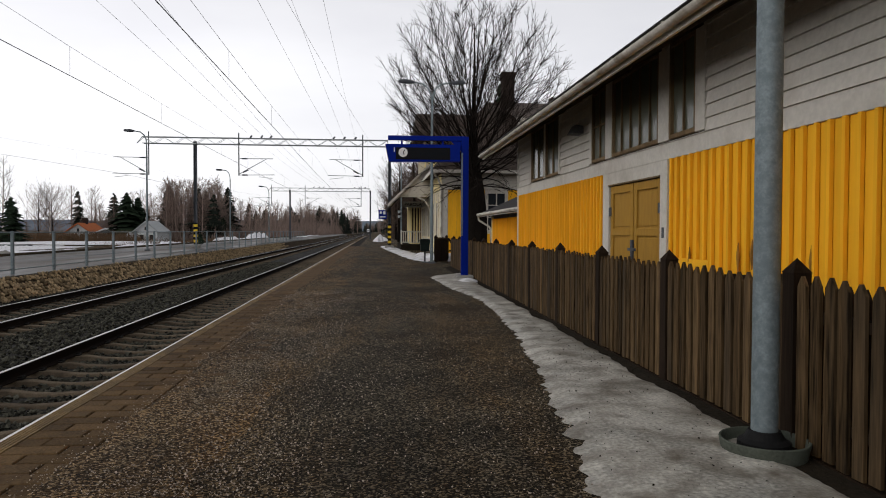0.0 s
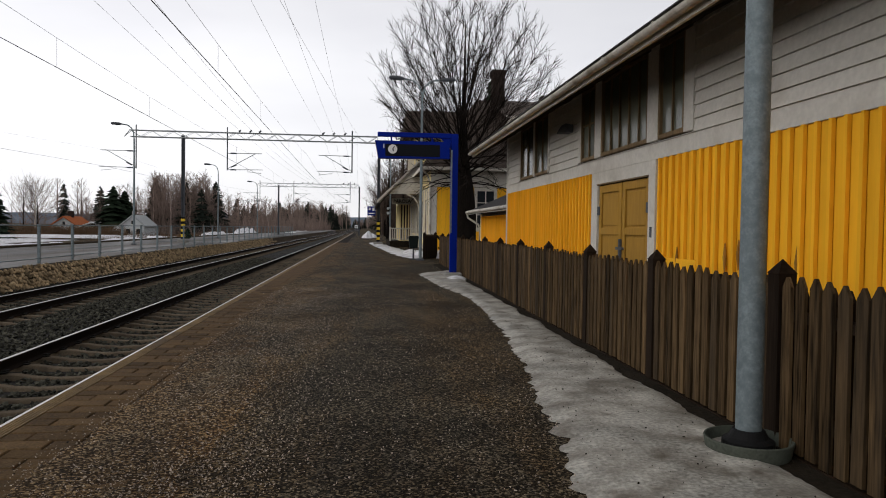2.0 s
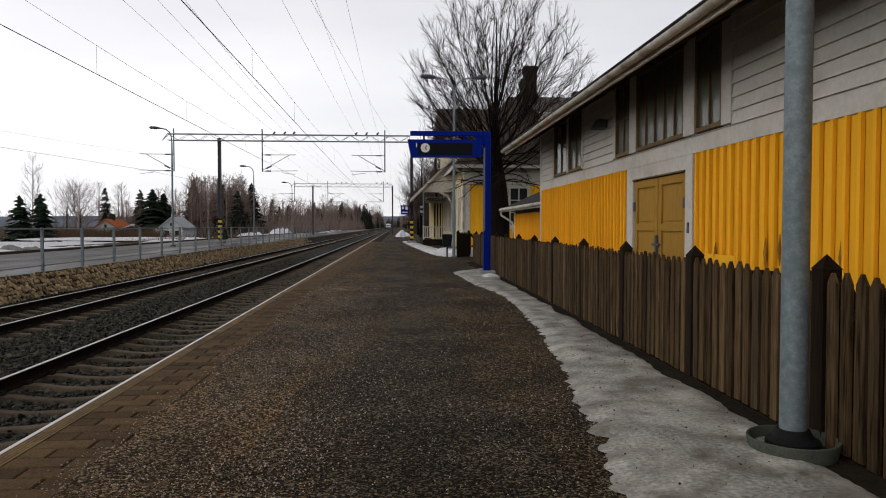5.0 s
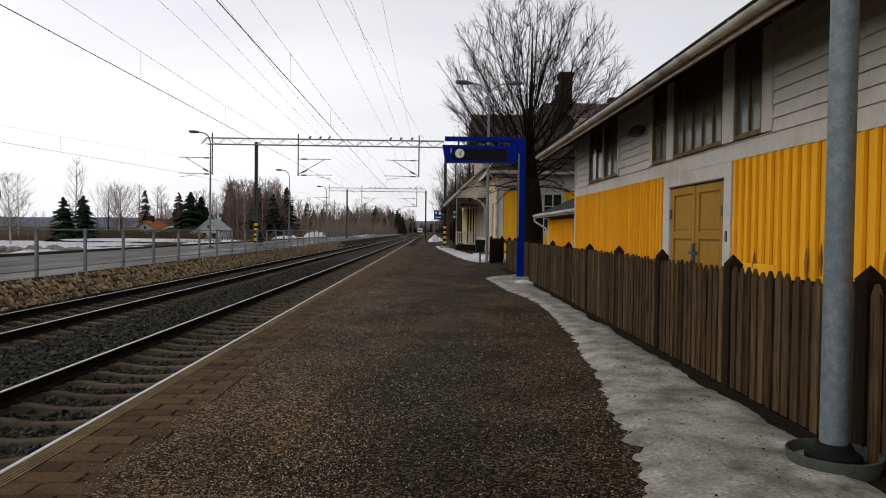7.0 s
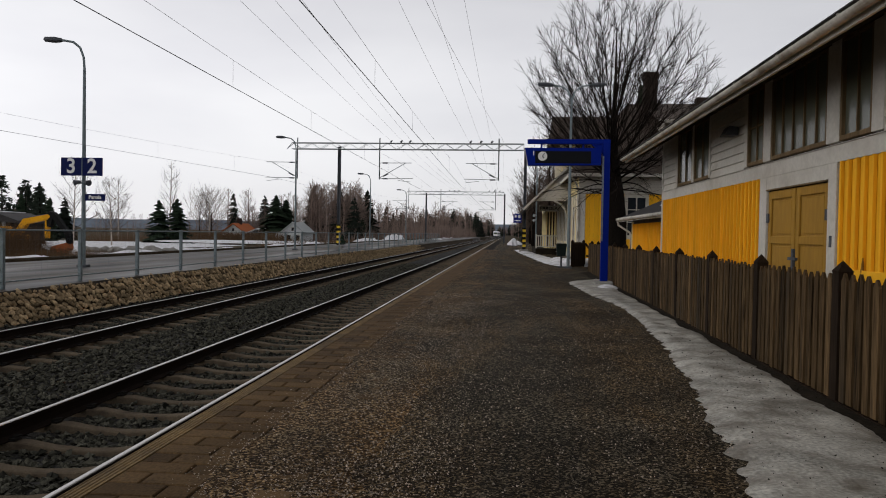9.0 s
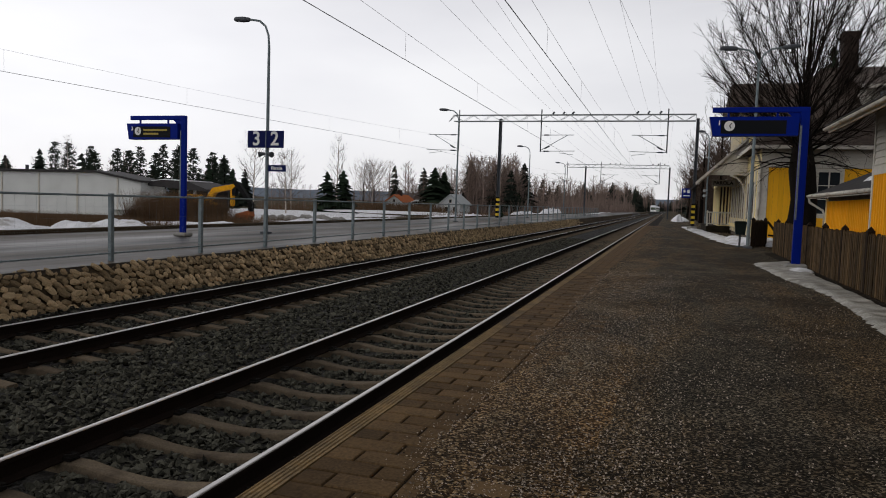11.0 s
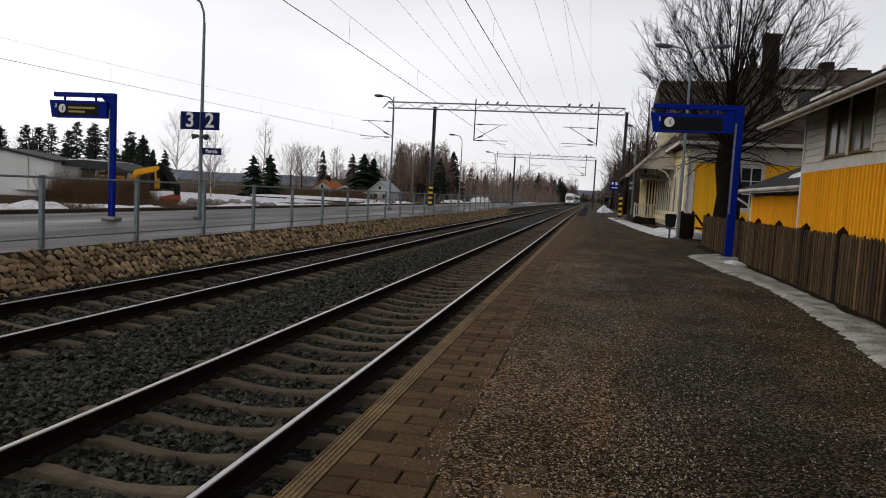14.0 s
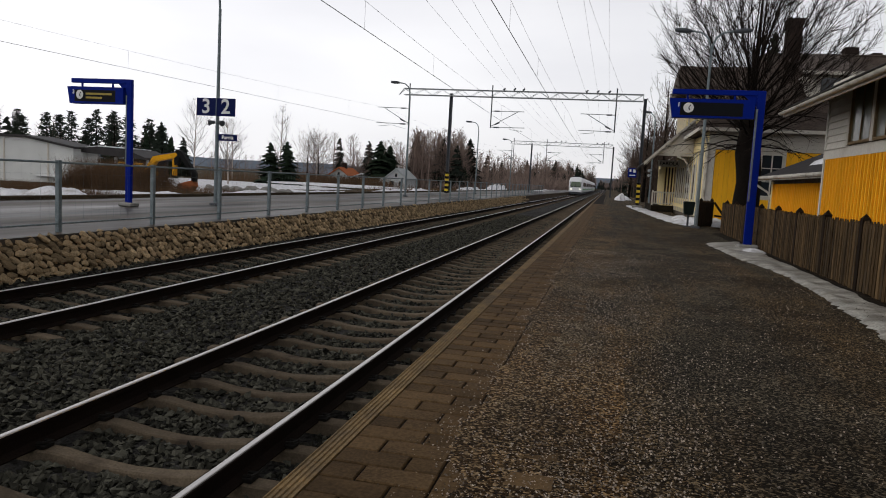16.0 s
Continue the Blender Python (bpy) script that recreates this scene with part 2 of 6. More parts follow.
M_ASPHALT = grit_material("gritty_dark_asphalt", (0.0045, 0.0032, 0.0019), (0.031, 0.0232, 0.0138), (0.235, 0.190, 0.128), 80)
M_ROAD = material("wet_road_asphalt", (0.066, 0.055, 0.044), 0.6, spec=0.13, vary=0.4, scale=0.8, fine=12, bump=0.08, dist=0.006, stretch=(1, 0.12, 1), stain=(0.022, 0.021, 0.021), stain_amount=0.47, stain_scale=0.7, stain_sharp=0.06, rough_vary=0.5)
M_GRIT = grit_material("rusty_brown_grit", (0.007, 0.004, 0.0017), (0.050, 0.031, 0.0135), (0.31, 0.235, 0.145), 75)
M_CHIP = island(material("stone_chips", (0.25, 0.21, 0.17), 0.6, vary=0.3, scale=20, fine=90, bump=0), 0.95)
M_PAVER = material("brown_concrete_paver", (0.088, 0.055, 0.026), 0.8, vary=0.4, scale=2.5, fine=60, bump=0.35, dist=0.006, each=0.3)
M_JOINT = material("dark_joint_sand", (0.014, 0.011, 0.008), 0.95, vary=0.3, fine=80, bump=0.5)
M_KERB = material("tan_edge_concrete", (0.215, 0.145, 0.068), 0.7, vary=0.3, scale=2, fine=50, bump=0.3, dist=0.006, stain=(0.10, 0.075, 0.05), stain_amount=0.42, stain_scale=2.5)
M_CONCRETE = material("grey_concrete", (0.26, 0.25, 0.23), 0.85, vary=0.25, scale=2, fine=50, bump=0.3, dist=0.006)
M_SLEEPER = material("brown_dusted_concrete", (0.128, 0.100, 0.069), 0.9, vary=0.3, scale=3, fine=60, bump=0.35, dist=0.006, each=0.22, stain=(0.05, 0.038, 0.028), stain_amount=0.42, stain_scale=3)
# bed is darker than its stones: shade of the gaps put into the colour
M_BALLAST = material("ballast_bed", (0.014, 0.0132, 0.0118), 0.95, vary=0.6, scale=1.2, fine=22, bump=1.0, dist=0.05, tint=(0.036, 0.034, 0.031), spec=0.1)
M_STONE = island(material("ballast_stone", (0.053, 0.051, 0.039), 0.75, spec=0.06, vary=0.35, scale=12, fine=70, bump=0.2, dist=0.004), 0.85)
M_RAILHEAD = material("polished_rail_steel", (0.52, 0.50, 0.48), 0.34, metal=1.0, vary=0.1, fine=60, bump=0.03)
M_RAIL = material("rusty_rail_steel", (0.013, 0.009, 0.007), 0.9, spec=0.03, vary=0.3, fine=60, bump=0.2)
M_CLIP = material("dark_rail_clip", (0.02, 0.018, 0.016), 0.6, metal=0.4, fine=60, bump=0)
M_BANK = material("bank_stone", (0.34, 0.25, 0.145), 0.85, vary=0.5, scale=9, fine=40, bump=0.6, dist=0.015, each=0.5)
M_BANKJ = island(material("bank_stone_far", (0.34, 0.25, 0.145), 0.85, vary=0.5, scale=9, fine=40, bump=0.5, dist=0.015), 0.55)
M_EARTH = material("brown_verge_earth", (0.062, 0.046, 0.029), 0.95, vary=0.4, scale=1.2, fine=20, bump=0.6, dist=0.03)
# paler than the spruces: far haze is put into this colour
M_PINE = material("haze_lightened_pine_needles", (0.036, 0.047, 0.034), 0.95, vary=0.4, scale=1.0, fine=6, bump=0)
M_SOIL = material("dark_soil", (0.020, 0.016, 0.011), 0.95, vary=0.4, fine=30, bump=0.6, dist=0.02)
M_YELLOW = material("yellow_painted_boards", (0.86, 0.43, 0.022), 0.65, vary=0.07, scale=1.5, fine=14, bump=0.12, dist=0.004, stretch=(1, 1, 0.12), each=0.07)
M_YPEEL = material("bare_peeled_wood", (0.30, 0.15, 0.03), 0.85, vary=0.35, scale=8, fine=40, bump=0.3, stretch=(1, 1, 0.15))
M_WHITE = material("weathered_white_paint", (0.58, 0.545, 0.48), 0.7, vary=0.1, scale=1.3, fine=18, bump=0.12, dist=0.004, stain=(0.40, 0.36, 0.30), stain_amount=0.36, stain_scale=1.3, stain_sharp=0.14)
M_CREAM = material("cream_paint", (0.80, 0.66, 0.34), 0.62, vary=0.08, scale=2, fine=20, bump=0.1)
M_OCHRE = material("ochre_door_paint", (0.35, 0.19, 0.032), 0.6, vary=0.12, scale=1.5, fine=20, bump=0.12, dist=0.004, stretch=(1, 1, 0.2))
M_FRAME = material("worn_brown_window_wood", (0.17, 0.115, 0.06), 0.7, vary=0.3, fine=30, bump=0.2, stretch=(1, 1, 0.2))
# olive-grey base colour holds the reflections painted into these panes
M_GLASS = glass("reflection_tinted_glass", (0.115, 0.118, 0.085), 0.2, 0.32)
M_DARKGLASS = glass("dark_window_glass")
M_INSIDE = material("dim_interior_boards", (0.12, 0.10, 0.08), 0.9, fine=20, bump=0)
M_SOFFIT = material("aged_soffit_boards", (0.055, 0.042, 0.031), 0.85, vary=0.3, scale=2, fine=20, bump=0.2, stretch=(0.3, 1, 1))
M_ROOF = material("dark_metal_roof", (0.045, 0.042, 0.042), 0.55, vary=0.25, scale=1.2, fine=20, bump=0.1)
M_ROOFTILE = material("old_brown_tile_roof", (0.066, 0.050, 0.041), 0.85, vary=0.4, scale=1.5, fine=12, bump=0.5, dist=0.03, stain=(0.11, 0.092, 0.078), stain_amount=0.42, stain_scale=0.8)
# lit version of the roof brown: skylight is put into the colour
M_SHEDROOF = material("sky_lightened_brown_roof", (0.12, 0.098, 0.085), 0.85, vary=0.3, scale=1.5, fine=12, bump=0.3, dist=0.02)
M_GUTTER = material("grey_white_gutter", (0.52, 0.49, 0.43), 0.5, vary=0.15, scale=1.5, fine=20, bump=0.05, stain=(0.22, 0.18, 0.13), stain_amount=0.4, stain_scale=2.0)
M_FENCE = material("weathered_brown_fence_wood", (0.072, 0.046, 0.0225), 0.9, vary=0.8, scale=2.2, fine=26, bump=0.4, dist=0.006, stretch=(2, 2, 0.14), each=0.38, stain=(0.045, 0.035, 0.024), stain_amount=0.40, stain_scale=1.6)
# post wood; also carries the shade painted on the back pickets
M_POST = material("dark_post_and_shaded_picket_wood", (0.019, 0.0125, 0.008), 0.92, vary=0.35, scale=2, fine=26, bump=0.4, dist=0.006, stretch=(2, 2, 0.14), each=0.2)
M_GALV = material("galvanised_steel", (0.19, 0.225, 0.235), 0.5, metal=0.3, vary=0.2, scale=9, fine=60, bump=0.06, stain=(0.14, 0.168, 0.178), stain_amount=0.47, stain_scale=14, stain_sharp=0.10)
M_STEEL = material("grey_lattice_steel", (0.36, 0.38, 0.38), 0.55, metal=0.3, vary=0.15, fine=20, bump=0)
M_DARKSTEEL = material("dark_pole_steel", (0.085, 0.09, 0.10), 0.6, metal=0.2, vary=0.25, fine=20, bump=0.05)
M_WIRE = material("dark_wire", (0.09, 0.09, 0.095), 0.6, metal=0.2, vary=0.1, bump=0)
M_BLACK = material("black_rubber", (0.012, 0.012, 0.012), 0.6, vary=0.2, fine=30, bump=0.1)
M_BLUE = material("royal_blue_paint", (0.002, 0.014, 0.20), 0.5, vary=0.08, scale=2, fine=30, bump=0.03)
M_NAVY = material("navy_sign_face", (0.008, 0.013, 0.075), 0.4, vary=0.08, fine=30, bump=0)
M_LETTER = material("white_sign_lettering", (0.80, 0.80, 0.78), 0.5, vary=0.04, bump=0)
M_SCREEN = material("dark_display_screen", (0.006, 0.007, 0.009), 0.6, vary=0.1, bump=0, spec=0.1)
M_AMBER = glow("amber_display_text", (0.75, 0.55, 0.05), 0.07)
M_STRIPE = material("yellow_band_paint", (0.72, 0.50, 0.05), 0.6, vary=0.15, fine=20, bump=0)
M_TUB = material("algae_grey_concrete", (0.075, 0.082, 0.066), 0.85, vary=0.25, scale=6, fine=50, bump=0.3, dist=0.006, stain=(0.08, 0.09, 0.07), stain_amount=0.42, stain_scale=6)
M_BARK = material("dark_bark", (0.009, 0.007, 0.0055), 0.95, vary=0.4, scale=4, fine=30, bump=0.7, dist=0.02, stretch=(1, 1, 0.3))
M_TWIG = material("bare_twigs", (0.030, 0.022, 0.018), 0.95, vary=0.3, scale=2, fine=20, bump=0)
M_TWIGPALE = material("pale_birch_twigs", (0.11, 0.085, 0.075), 0.95, vary=0.25, scale=0.6, fine=20, bump=0)
M_BIRCH = material("birch_bark", (0.42, 0.36, 0.31), 0.85, vary=0.3, scale=3, fine=10, bump=0.1)
M_SPRUCE = material("spruce_needles", (0.022, 0.034, 0.020), 0.95, vary=0.4, scale=1.5, fine=8, bump=0)
# lightened colour stands in for the haze over the distant woods
M_WOODS = island(material("haze_lightened_woods", (0.225, 0.168, 0.142), 0.95, vary=0.3, scale=0.08, fine=1.0, bump=0), 0.35)
M_DARKWOODS = island(material("brown_bare_twigs", (0.075, 0.054, 0.042), 0.95, vary=0.3, scale=0.2, fine=3, bump=0), 0.3)
M_WOODSPRUCE = island(material("far_spruces", (0.026, 0.034, 0.026), 0.95, vary=0.35, scale=0.1, fine=2, bump=0), 0.3)
M_HALL = material("white_hall_render", (0.62, 0.63, 0.61), 0.8, vary=0.08, scale=0.5, fine=10, bump=0.05)
M_EXCAV = material("yellow_machine_paint", (0.75, 0.36, 0.015), 0.5, vary=0.15, fine=12, bump=0.03)
M_BRUSH = material("dry_brush", (0.125, 0.078, 0.045), 0.95, vary=0.35, scale=1, fine=10, bump=0)
M_HOUSE = material("pale_grey_house_boards", (0.52, 0.54, 0.55), 0.8, vary=0.1, fine=10, bump=0.05)
M_ORANGE = material("orange_tile_roof", (0.42, 0.13, 0.05), 0.8, vary=0.2, fine=8, bump=0.2)
M_TRAIN = material("white_train_paint", (0.78, 0.79, 0.80), 0.35, vary=0.04, scale=0.5, fine=10, bump=0)
M_TRAINGREY = material("dark_grey_train_skirt", (0.06, 0.065, 0.07), 0.5, vary=0.1, bump=0)
M_TRAINGREEN = material("green_train_stripe", (0.10, 0.30, 0.10), 0.4, vary=0.05, bump=0)
# pale green reflection is put into the windscreen's base colour
M_SCREENGLASS = glass("reflection_tinted_windscreen", (0.13, 0.17, 0.11), 0.12)
M_HEADLIGHT = glow("train_headlight", (1.0, 0.93, 0.75), 3.0)
M_BIN = material("dark_green_plastic", (0.010, 0.015, 0.013), 0.5, vary=0.2, fine=20, bump=0.05)
M_CHIMNEY = material("sooty_brick", (0.035, 0.025, 0.021), 0.9, vary=0.35, scale=4, fine=14, bump=0.4, dist=0.02)
# blue-grey holds the haze painted over the far forest
M_HILL = material("haze_tinted_forest", (0.16, 0.19, 0.23), 1.0, vary=0.15, scale=0.01, fine=0.1, bump=0)


# ---- ground, platform and track bed ----
PLAT, LEFT = 0.55, 0.60      # heights of the platform and of the opposite platform road above the rail heads
EDGE = 0.975                 # platform edge


def build_ground():
    """One sheet from side to side, lower under the tracks, out to the horizon."""
    prof = [(-2500, 6), (-700, 0.5), (-250, -3.2), (-90, -1.6), (-45, -0.6), (-24, 0.1), (-15.2, 0.45), (-14.6, 0.42), (-7.0, 0.40), (-6.9, -0.42), (0.9, -0.42), (1.6, 0.35), (6.0, 0.38), (30, 0.45), (80, 0.8), (300, 3), (2500, 8)]
    ys = [-300, -60, -20, 0, 20, 45, 70, 100, 140, 190, 260, 360, 520, 800, 1300, 2400, 4500]
    v, f = [], []
    for j, y in enumerate(ys):
        for x, z in prof:
            k = noise.noise((x * 0.02, y * 0.02, 0)) * min(1.0, max(0, abs(x + 3) - 12) / 60)
            v.append((x, y, z + k))
    n = len(prof)
    for j in range(len(ys) - 1):
        for i in range(n - 1):
            a = j * n + i
            f.append((a, a + 1, a + n + 1, a + n))
    g = Geo()
    g.v, g.f = v, f
    tagged(part("ground", g, M_GROUND), "flat brown dead grass with patches of old snow", "ground", kind="structure")


build_ground()

# ballast: bed with raised crown under each track, gap shade in its colour
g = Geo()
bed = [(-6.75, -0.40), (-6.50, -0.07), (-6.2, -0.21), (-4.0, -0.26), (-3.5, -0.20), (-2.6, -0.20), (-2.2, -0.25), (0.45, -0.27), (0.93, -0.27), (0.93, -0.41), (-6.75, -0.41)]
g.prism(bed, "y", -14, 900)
tagged(part("ballast_bed", g, M_BALLAST), "crushed stone ballast under two tracks, darkened as shade between stones", "ballast", kind="structure")

rng = np.random.default_rng(4)


def stones(name, mat, xs, ys, zs, sizes, label, category, flat=0.75):
    """Many loose angular stones: jittered eight-faced lumps joined in one mesh."""
    n = len(xs)
    base = np.array([(1, 0, 0), (0, 1, 0), (-1, 0, 0), (0, -1, 0), (0, 0, 1), (0, 0, -1)], float)
    tri = np.array([(0, 1, 4), (1, 2, 4), (2, 3, 4), (3, 0, 4), (1, 0, 5), (2, 1, 5), (3, 2, 5), (0, 3, 5)])
    p = base[None] * rng.uniform(0.6, 1.25, (n, 6, 1)) + rng.normal(0, 0.18, (n, 6, 3))
    a = rng.uniform(0, 2 * np.pi, n)
    b = rng.uniform(-0.7, 0.7, n)
    ca, sa, cb, sb = np.cos(a)[:, None], np.sin(a)[:, None], np.cos(b)[:, None], np.sin(b)[:, None]
    p[..., 2] *= flat
    y, z = p[..., 1] * cb - p[..., 2] * sb, p[..., 1] * sb + p[..., 2] * cb
    x = p[..., 0] * ca - y * sa
    y = p[..., 0] * sa + y * ca
    s = np.asarray(sizes)[:, None]
    v = np.stack([x * s + np.asarray(xs)[:, None], y * s + np.asarray(ys)[:, None], z * s + np.asarray(zs)[:, None]], -1).reshape(-1, 3)
    f = (tri[None] + 6 * np.arange(n)[:, None, None]).reshape(-1, 3)
    ob = part(name, raw_mesh(name, v, f), mat)
    return tagged(ob, label, category, kind="stuff")


def bed_height(x):
    return np.interp(x, [p[0] for p in bed[:9]], [p[1] for p in bed[:9]])


SPACE, FIRST = 0.63, 3.17
n = 90000
ys = 1.5 + 44 * rng.random(n) ** 1.9
xs = rng.uniform(-6.55, 0.9, n)
far_track = xs < -2.9
dx = np.abs(xs - np.where(far_track, -5.05, -0.798))
dy = np.abs((ys - FIRST - np.where(far_track, 0.2, 0) + SPACE / 2) % SPACE - SPACE / 2)
keep = (dx > 1.32) | (dy > 0.092)
keep &= np.abs(dx - 0.798) > 0.10
xs, ys = xs[keep], ys[keep]
n = len(xs)
stones("ballast_stones", M_STONE, xs, ys, bed_height(xs) + rng.uniform(-0.022, 0.036, n), rng.uniform(0.022, 0.050, n), "loose dark grey angular ballast stones between the rails", "ballast")

# sleepers: concrete, dipped between the rails
def sleeper_mesh():
    stations = [(-1.3, 0.07, -0.19), (-1.05, 0.074, -0.17), (-0.55, 0.068, -0.168), (-0.3, 0.066, -0.205), (0, 0.06, -0.22), (0.3, 0.066, -0.205), (0.55, 0.068, -0.168), (1.05, 0.074, -0.17), (1.3, 0.07, -0.19)]
    v, f = [], []
    for x, w, z in stations:
        v += [(x, -w - 0.03, -0.36), (x, -w, z - 0.012), (x, -w + 0.012, z), (x, w - 0.012, z), (x, w, z - 0.012), (x, w + 0.03, -0.36)]
    for i in range(len(stations) - 1):
        for j in range(5):
            f.append((6 * i + j, 6 * i + j + 1, 6 * i + j + 7, 6 * i + j + 6))
    f += [tuple(range(6)), tuple(range(len(v) - 6, len(v)))]
    g = Geo()
    g.v, g.f = v, f
    return g.mesh("sleeper")


def track(name, xc, label, near):
    t = thing(name, pose(0, 0, 0), label, "railway track", kind="structure")
    for s in (-0.798, 0.798):
        x = xc + s
        web = [(x - 0.075, -0.172), (x + 0.075, -0.172), (x + 0.075, -0.160), (x + 0.012, -0.135), (x + 0.010, -0.05), (x + 0.036, -0.038), (x + 0.036, -0.010), (x - 0.036, -0.010), (x - 0.036, -0.038), (x - 0.010, -0.05), (x - 0.012, -0.135), (x - 0.075, -0.160)]
        rail = part("rail", Geo().prism(web, "y", -12, 900), M_RAIL, t, "brown rusty steel rail")
        head = [(x - 0.025, -0.0105), (x + 0.025, -0.0105), (x + 0.022, -0.003), (x + 0.015, 0), (x - 0.015, 0), (x - 0.022, -0.003)]
        part("rail_head", Geo().prism(head, "y", -12, 900), M_RAILHEAD, rail, "polished bright running surface")
    me = sleeper_mesh()
    me.materials.append(M_SLEEPER)
    rest = Geo()
    ks = range(-14, 1400)
    for k in ks:
        y = FIRST + SPACE * k + (0.2 if xc < -3 else 0)
        if k < near:
            ob = new("sleeper", me)
            ob.matrix_basis = pose(xc, y + random.uniform(-0.008, 0.008), random.uniform(-0.006, 0.004), 0, 0, random.uniform(-0.4, 0.4))
            ob.parent = t
        elif y < 330:
            rest.box(xc - 1.3, xc + 1.3, y - 0.08, y + 0.08, -0.3, -0.17)
    tagged(part("far_sleepers", rest, M_SLEEPER, t), kind="stuff")
    clips = Geo()
    for k in range(-8, 70):
        y = FIRST + SPACE * k + (0.2 if xc < -3 else 0)
        for s in (-0.798, 0.798):
            for d in (-1, 1):
                x = xc + s + d * 0.10
                clips.box(x - 0.035, x + 0.035, y - 0.05, y + 0.05, -0.168, -0.145)
                clips.tube([(x - 0.03 * d, y - 0.04, -0.13), (x + 0.03 * d, y - 0.04, -0.12), (x + 0.04 * d, y + 0.03, -0.125), (x - 0.03 * d, y + 0.035, -0.13)], 0.011, 5)
    tagged(part("rail_clips", clips, M_CLIP, t), kind="stuff")
    return t


track("track_1", -0.798, "railway track with concrete sleepers beside the platform", 120)
track("track_2", -5.05, "second railway track with concrete sleepers below the stone bank", 100)

# platform body and surface
g = Geo()
g.prism([(EDGE + 0.12, -0.45), (6.6, -0.45), (6.6, PLAT - 0.03), (6.3, PLAT - 0.012), (1.94, PLAT - 0.004), (1.94, PLAT - 0.05), (EDGE + 0.12, PLAT - 0.05)], "y", -9, 160)
platform = tagged(part("platform", g, M_ASPHALT), "dark asphalt platform strewn with brown grit", "platform", kind="structure")
g = Geo()
g.prism([(EDGE + 0.02, -0.45), (EDGE + 0.115, -0.45), (EDGE + 0.115, PLAT - 0.07), (EDGE + 0.02, PLAT - 0.07)], "y", -9, 160)
tagged(part("platform_wall", g, M_CONCRETE), "grey concrete retaining wall of the platform edge", "wall", kind="structure")
# ribbed edge strip
g = Geo()
y = -9.0
edge = [(EDGE, PLAT - 0.065), (EDGE, PLAT - 0.006), (EDGE + 0.006, PLAT)]
for k in range(4):
    x = EDGE + 0.012 + 0.026 * k
    edge += [(x, PLAT), (x + 0.004, PLAT - 0.006), (x + 0.008, PLAT - 0.006), (x + 0.012, PLAT)]
edge += [(EDGE + 0.118, PLAT), (EDGE + 0.118, PLAT - 0.065)]
while y < 150:
    g.prism(edge, "y", y, y + 0.995)
    y += 1.0
tagged(part("platform_edge", g, M_KERB), "tan ribbed concrete strip along the platform edge", "kerb", kind="structure")

# joint bed under the pavers
g = Geo().box(EDGE + 0.121, 1.939, -9, 150, PLAT - 0.06, PLAT - 0.012)
paving = tagged(part("paving", g, M_JOINT), "band of brown rectangular pavers with dark joints", "pavement", kind="structure")

# ragged sheet of trodden grit that creeps over the pavers
def grit_rim(y):
    return 1.62 + 0.15 * noise.noise((y * 0.9, 2, 0)) + 0.12 * noise.noise((y * 2.7, 4, 0)) + 0.035 * noise.noise((y * 9, 6, 0))


ry = np.concatenate([np.arange(-8.8, 16, 0.04), np.arange(16, 60, 0.25)])
rv, rf = [], []
for j, y in enumerate(ry):
    x = grit_rim(y)
    w = 2.55 + 0.35 * noise.noise((y * 0.5, 8, 0)) + 0.16 * noise.noise((y * 2.1, 3, 0)) + 0.05 * noise.noise((y * 8, 5, 0))
    rv += [(x, y, PLAT - 0.003), (x + 0.03, y, PLAT + 0.0025), (w - 0.2, y, PLAT - 0.0015), (w, y, PLAT - 0.009)]
    if j:
        a = 4 * j
        rf += [(a - 4, a - 3, a + 1, a), (a - 3, a - 2, a + 2, a + 1), (a - 2, a - 1, a + 3, a + 2)]
g = Geo()
g.v, g.f = rv, rf
tagged(part("grit_layer", g, M_GRIT), "thin ragged layer of rusty brown grit over the pavers", "grit", kind="structure")

# loose grit on the platform
n = 150000
ys = 0.6 + 14 * rng.random(n) ** 1.6
xs = rng.uniform(1.35, 5.4, n)
rim = np.array([grit_rim(y) for y in ys])
keep = rng.random(n) < np.where(xs < rim, 0.9 * np.exp(-(rim - xs) / 0.055) + 0.015, np.clip(0.22 + 0.3 * np.sin(ys * 0.9 + xs) * np.sin(ys * 2.3 - xs * 3) + 0.75 * np.exp(-(xs - rim) * 1.3), 0.1, 1)) * np.where(xs > 2.9, 0.35, 1.0)
xs, ys = xs[keep], ys[keep]
stones("platform_grit", M_CHIP, xs, ys, np.full(len(xs), PLAT), 0.0022 + 0.0062 * rng.random(len(xs)) ** 1.5, "scattered grey and brown grit on the platform", "grit")


# opposite platform road, stone bank and far verge
g = Geo()
g.prism([(-14.6, -0.3), (-6.78, -0.3), (-6.78, LEFT - 0.02), (-8.5, LEFT), (-14.6, LEFT - 0.02)], "y", -20, 260)
tagged(part("road", g, M_ROAD), "wet grey asphalt road beyond the tracks", "road", kind="structure")
g = Geo()
g.box(-14.85, -14.6, -20, 240, 0.2, LEFT + 0.10, c=0.02)
tagged(part("kerb", g, M_EARTH), "low dark earth edge along the road", "kerb", kind="structure")
g = Geo()
g.prism([(-6.46, -0.42), (-6.80, LEFT - 0.04), (-7.0, LEFT - 0.04), (-7.0, -0.42)], "y", -20, 200)
bank = tagged(part("stone_bank", g, M_EARTH), "sloping bank faced with rounded brown stones", "retaining wall", kind="structure")


# ---- warehouse ----
WX, WY0, WY1 = 7.10, -7.0, 17.26       # wall face and its two ends
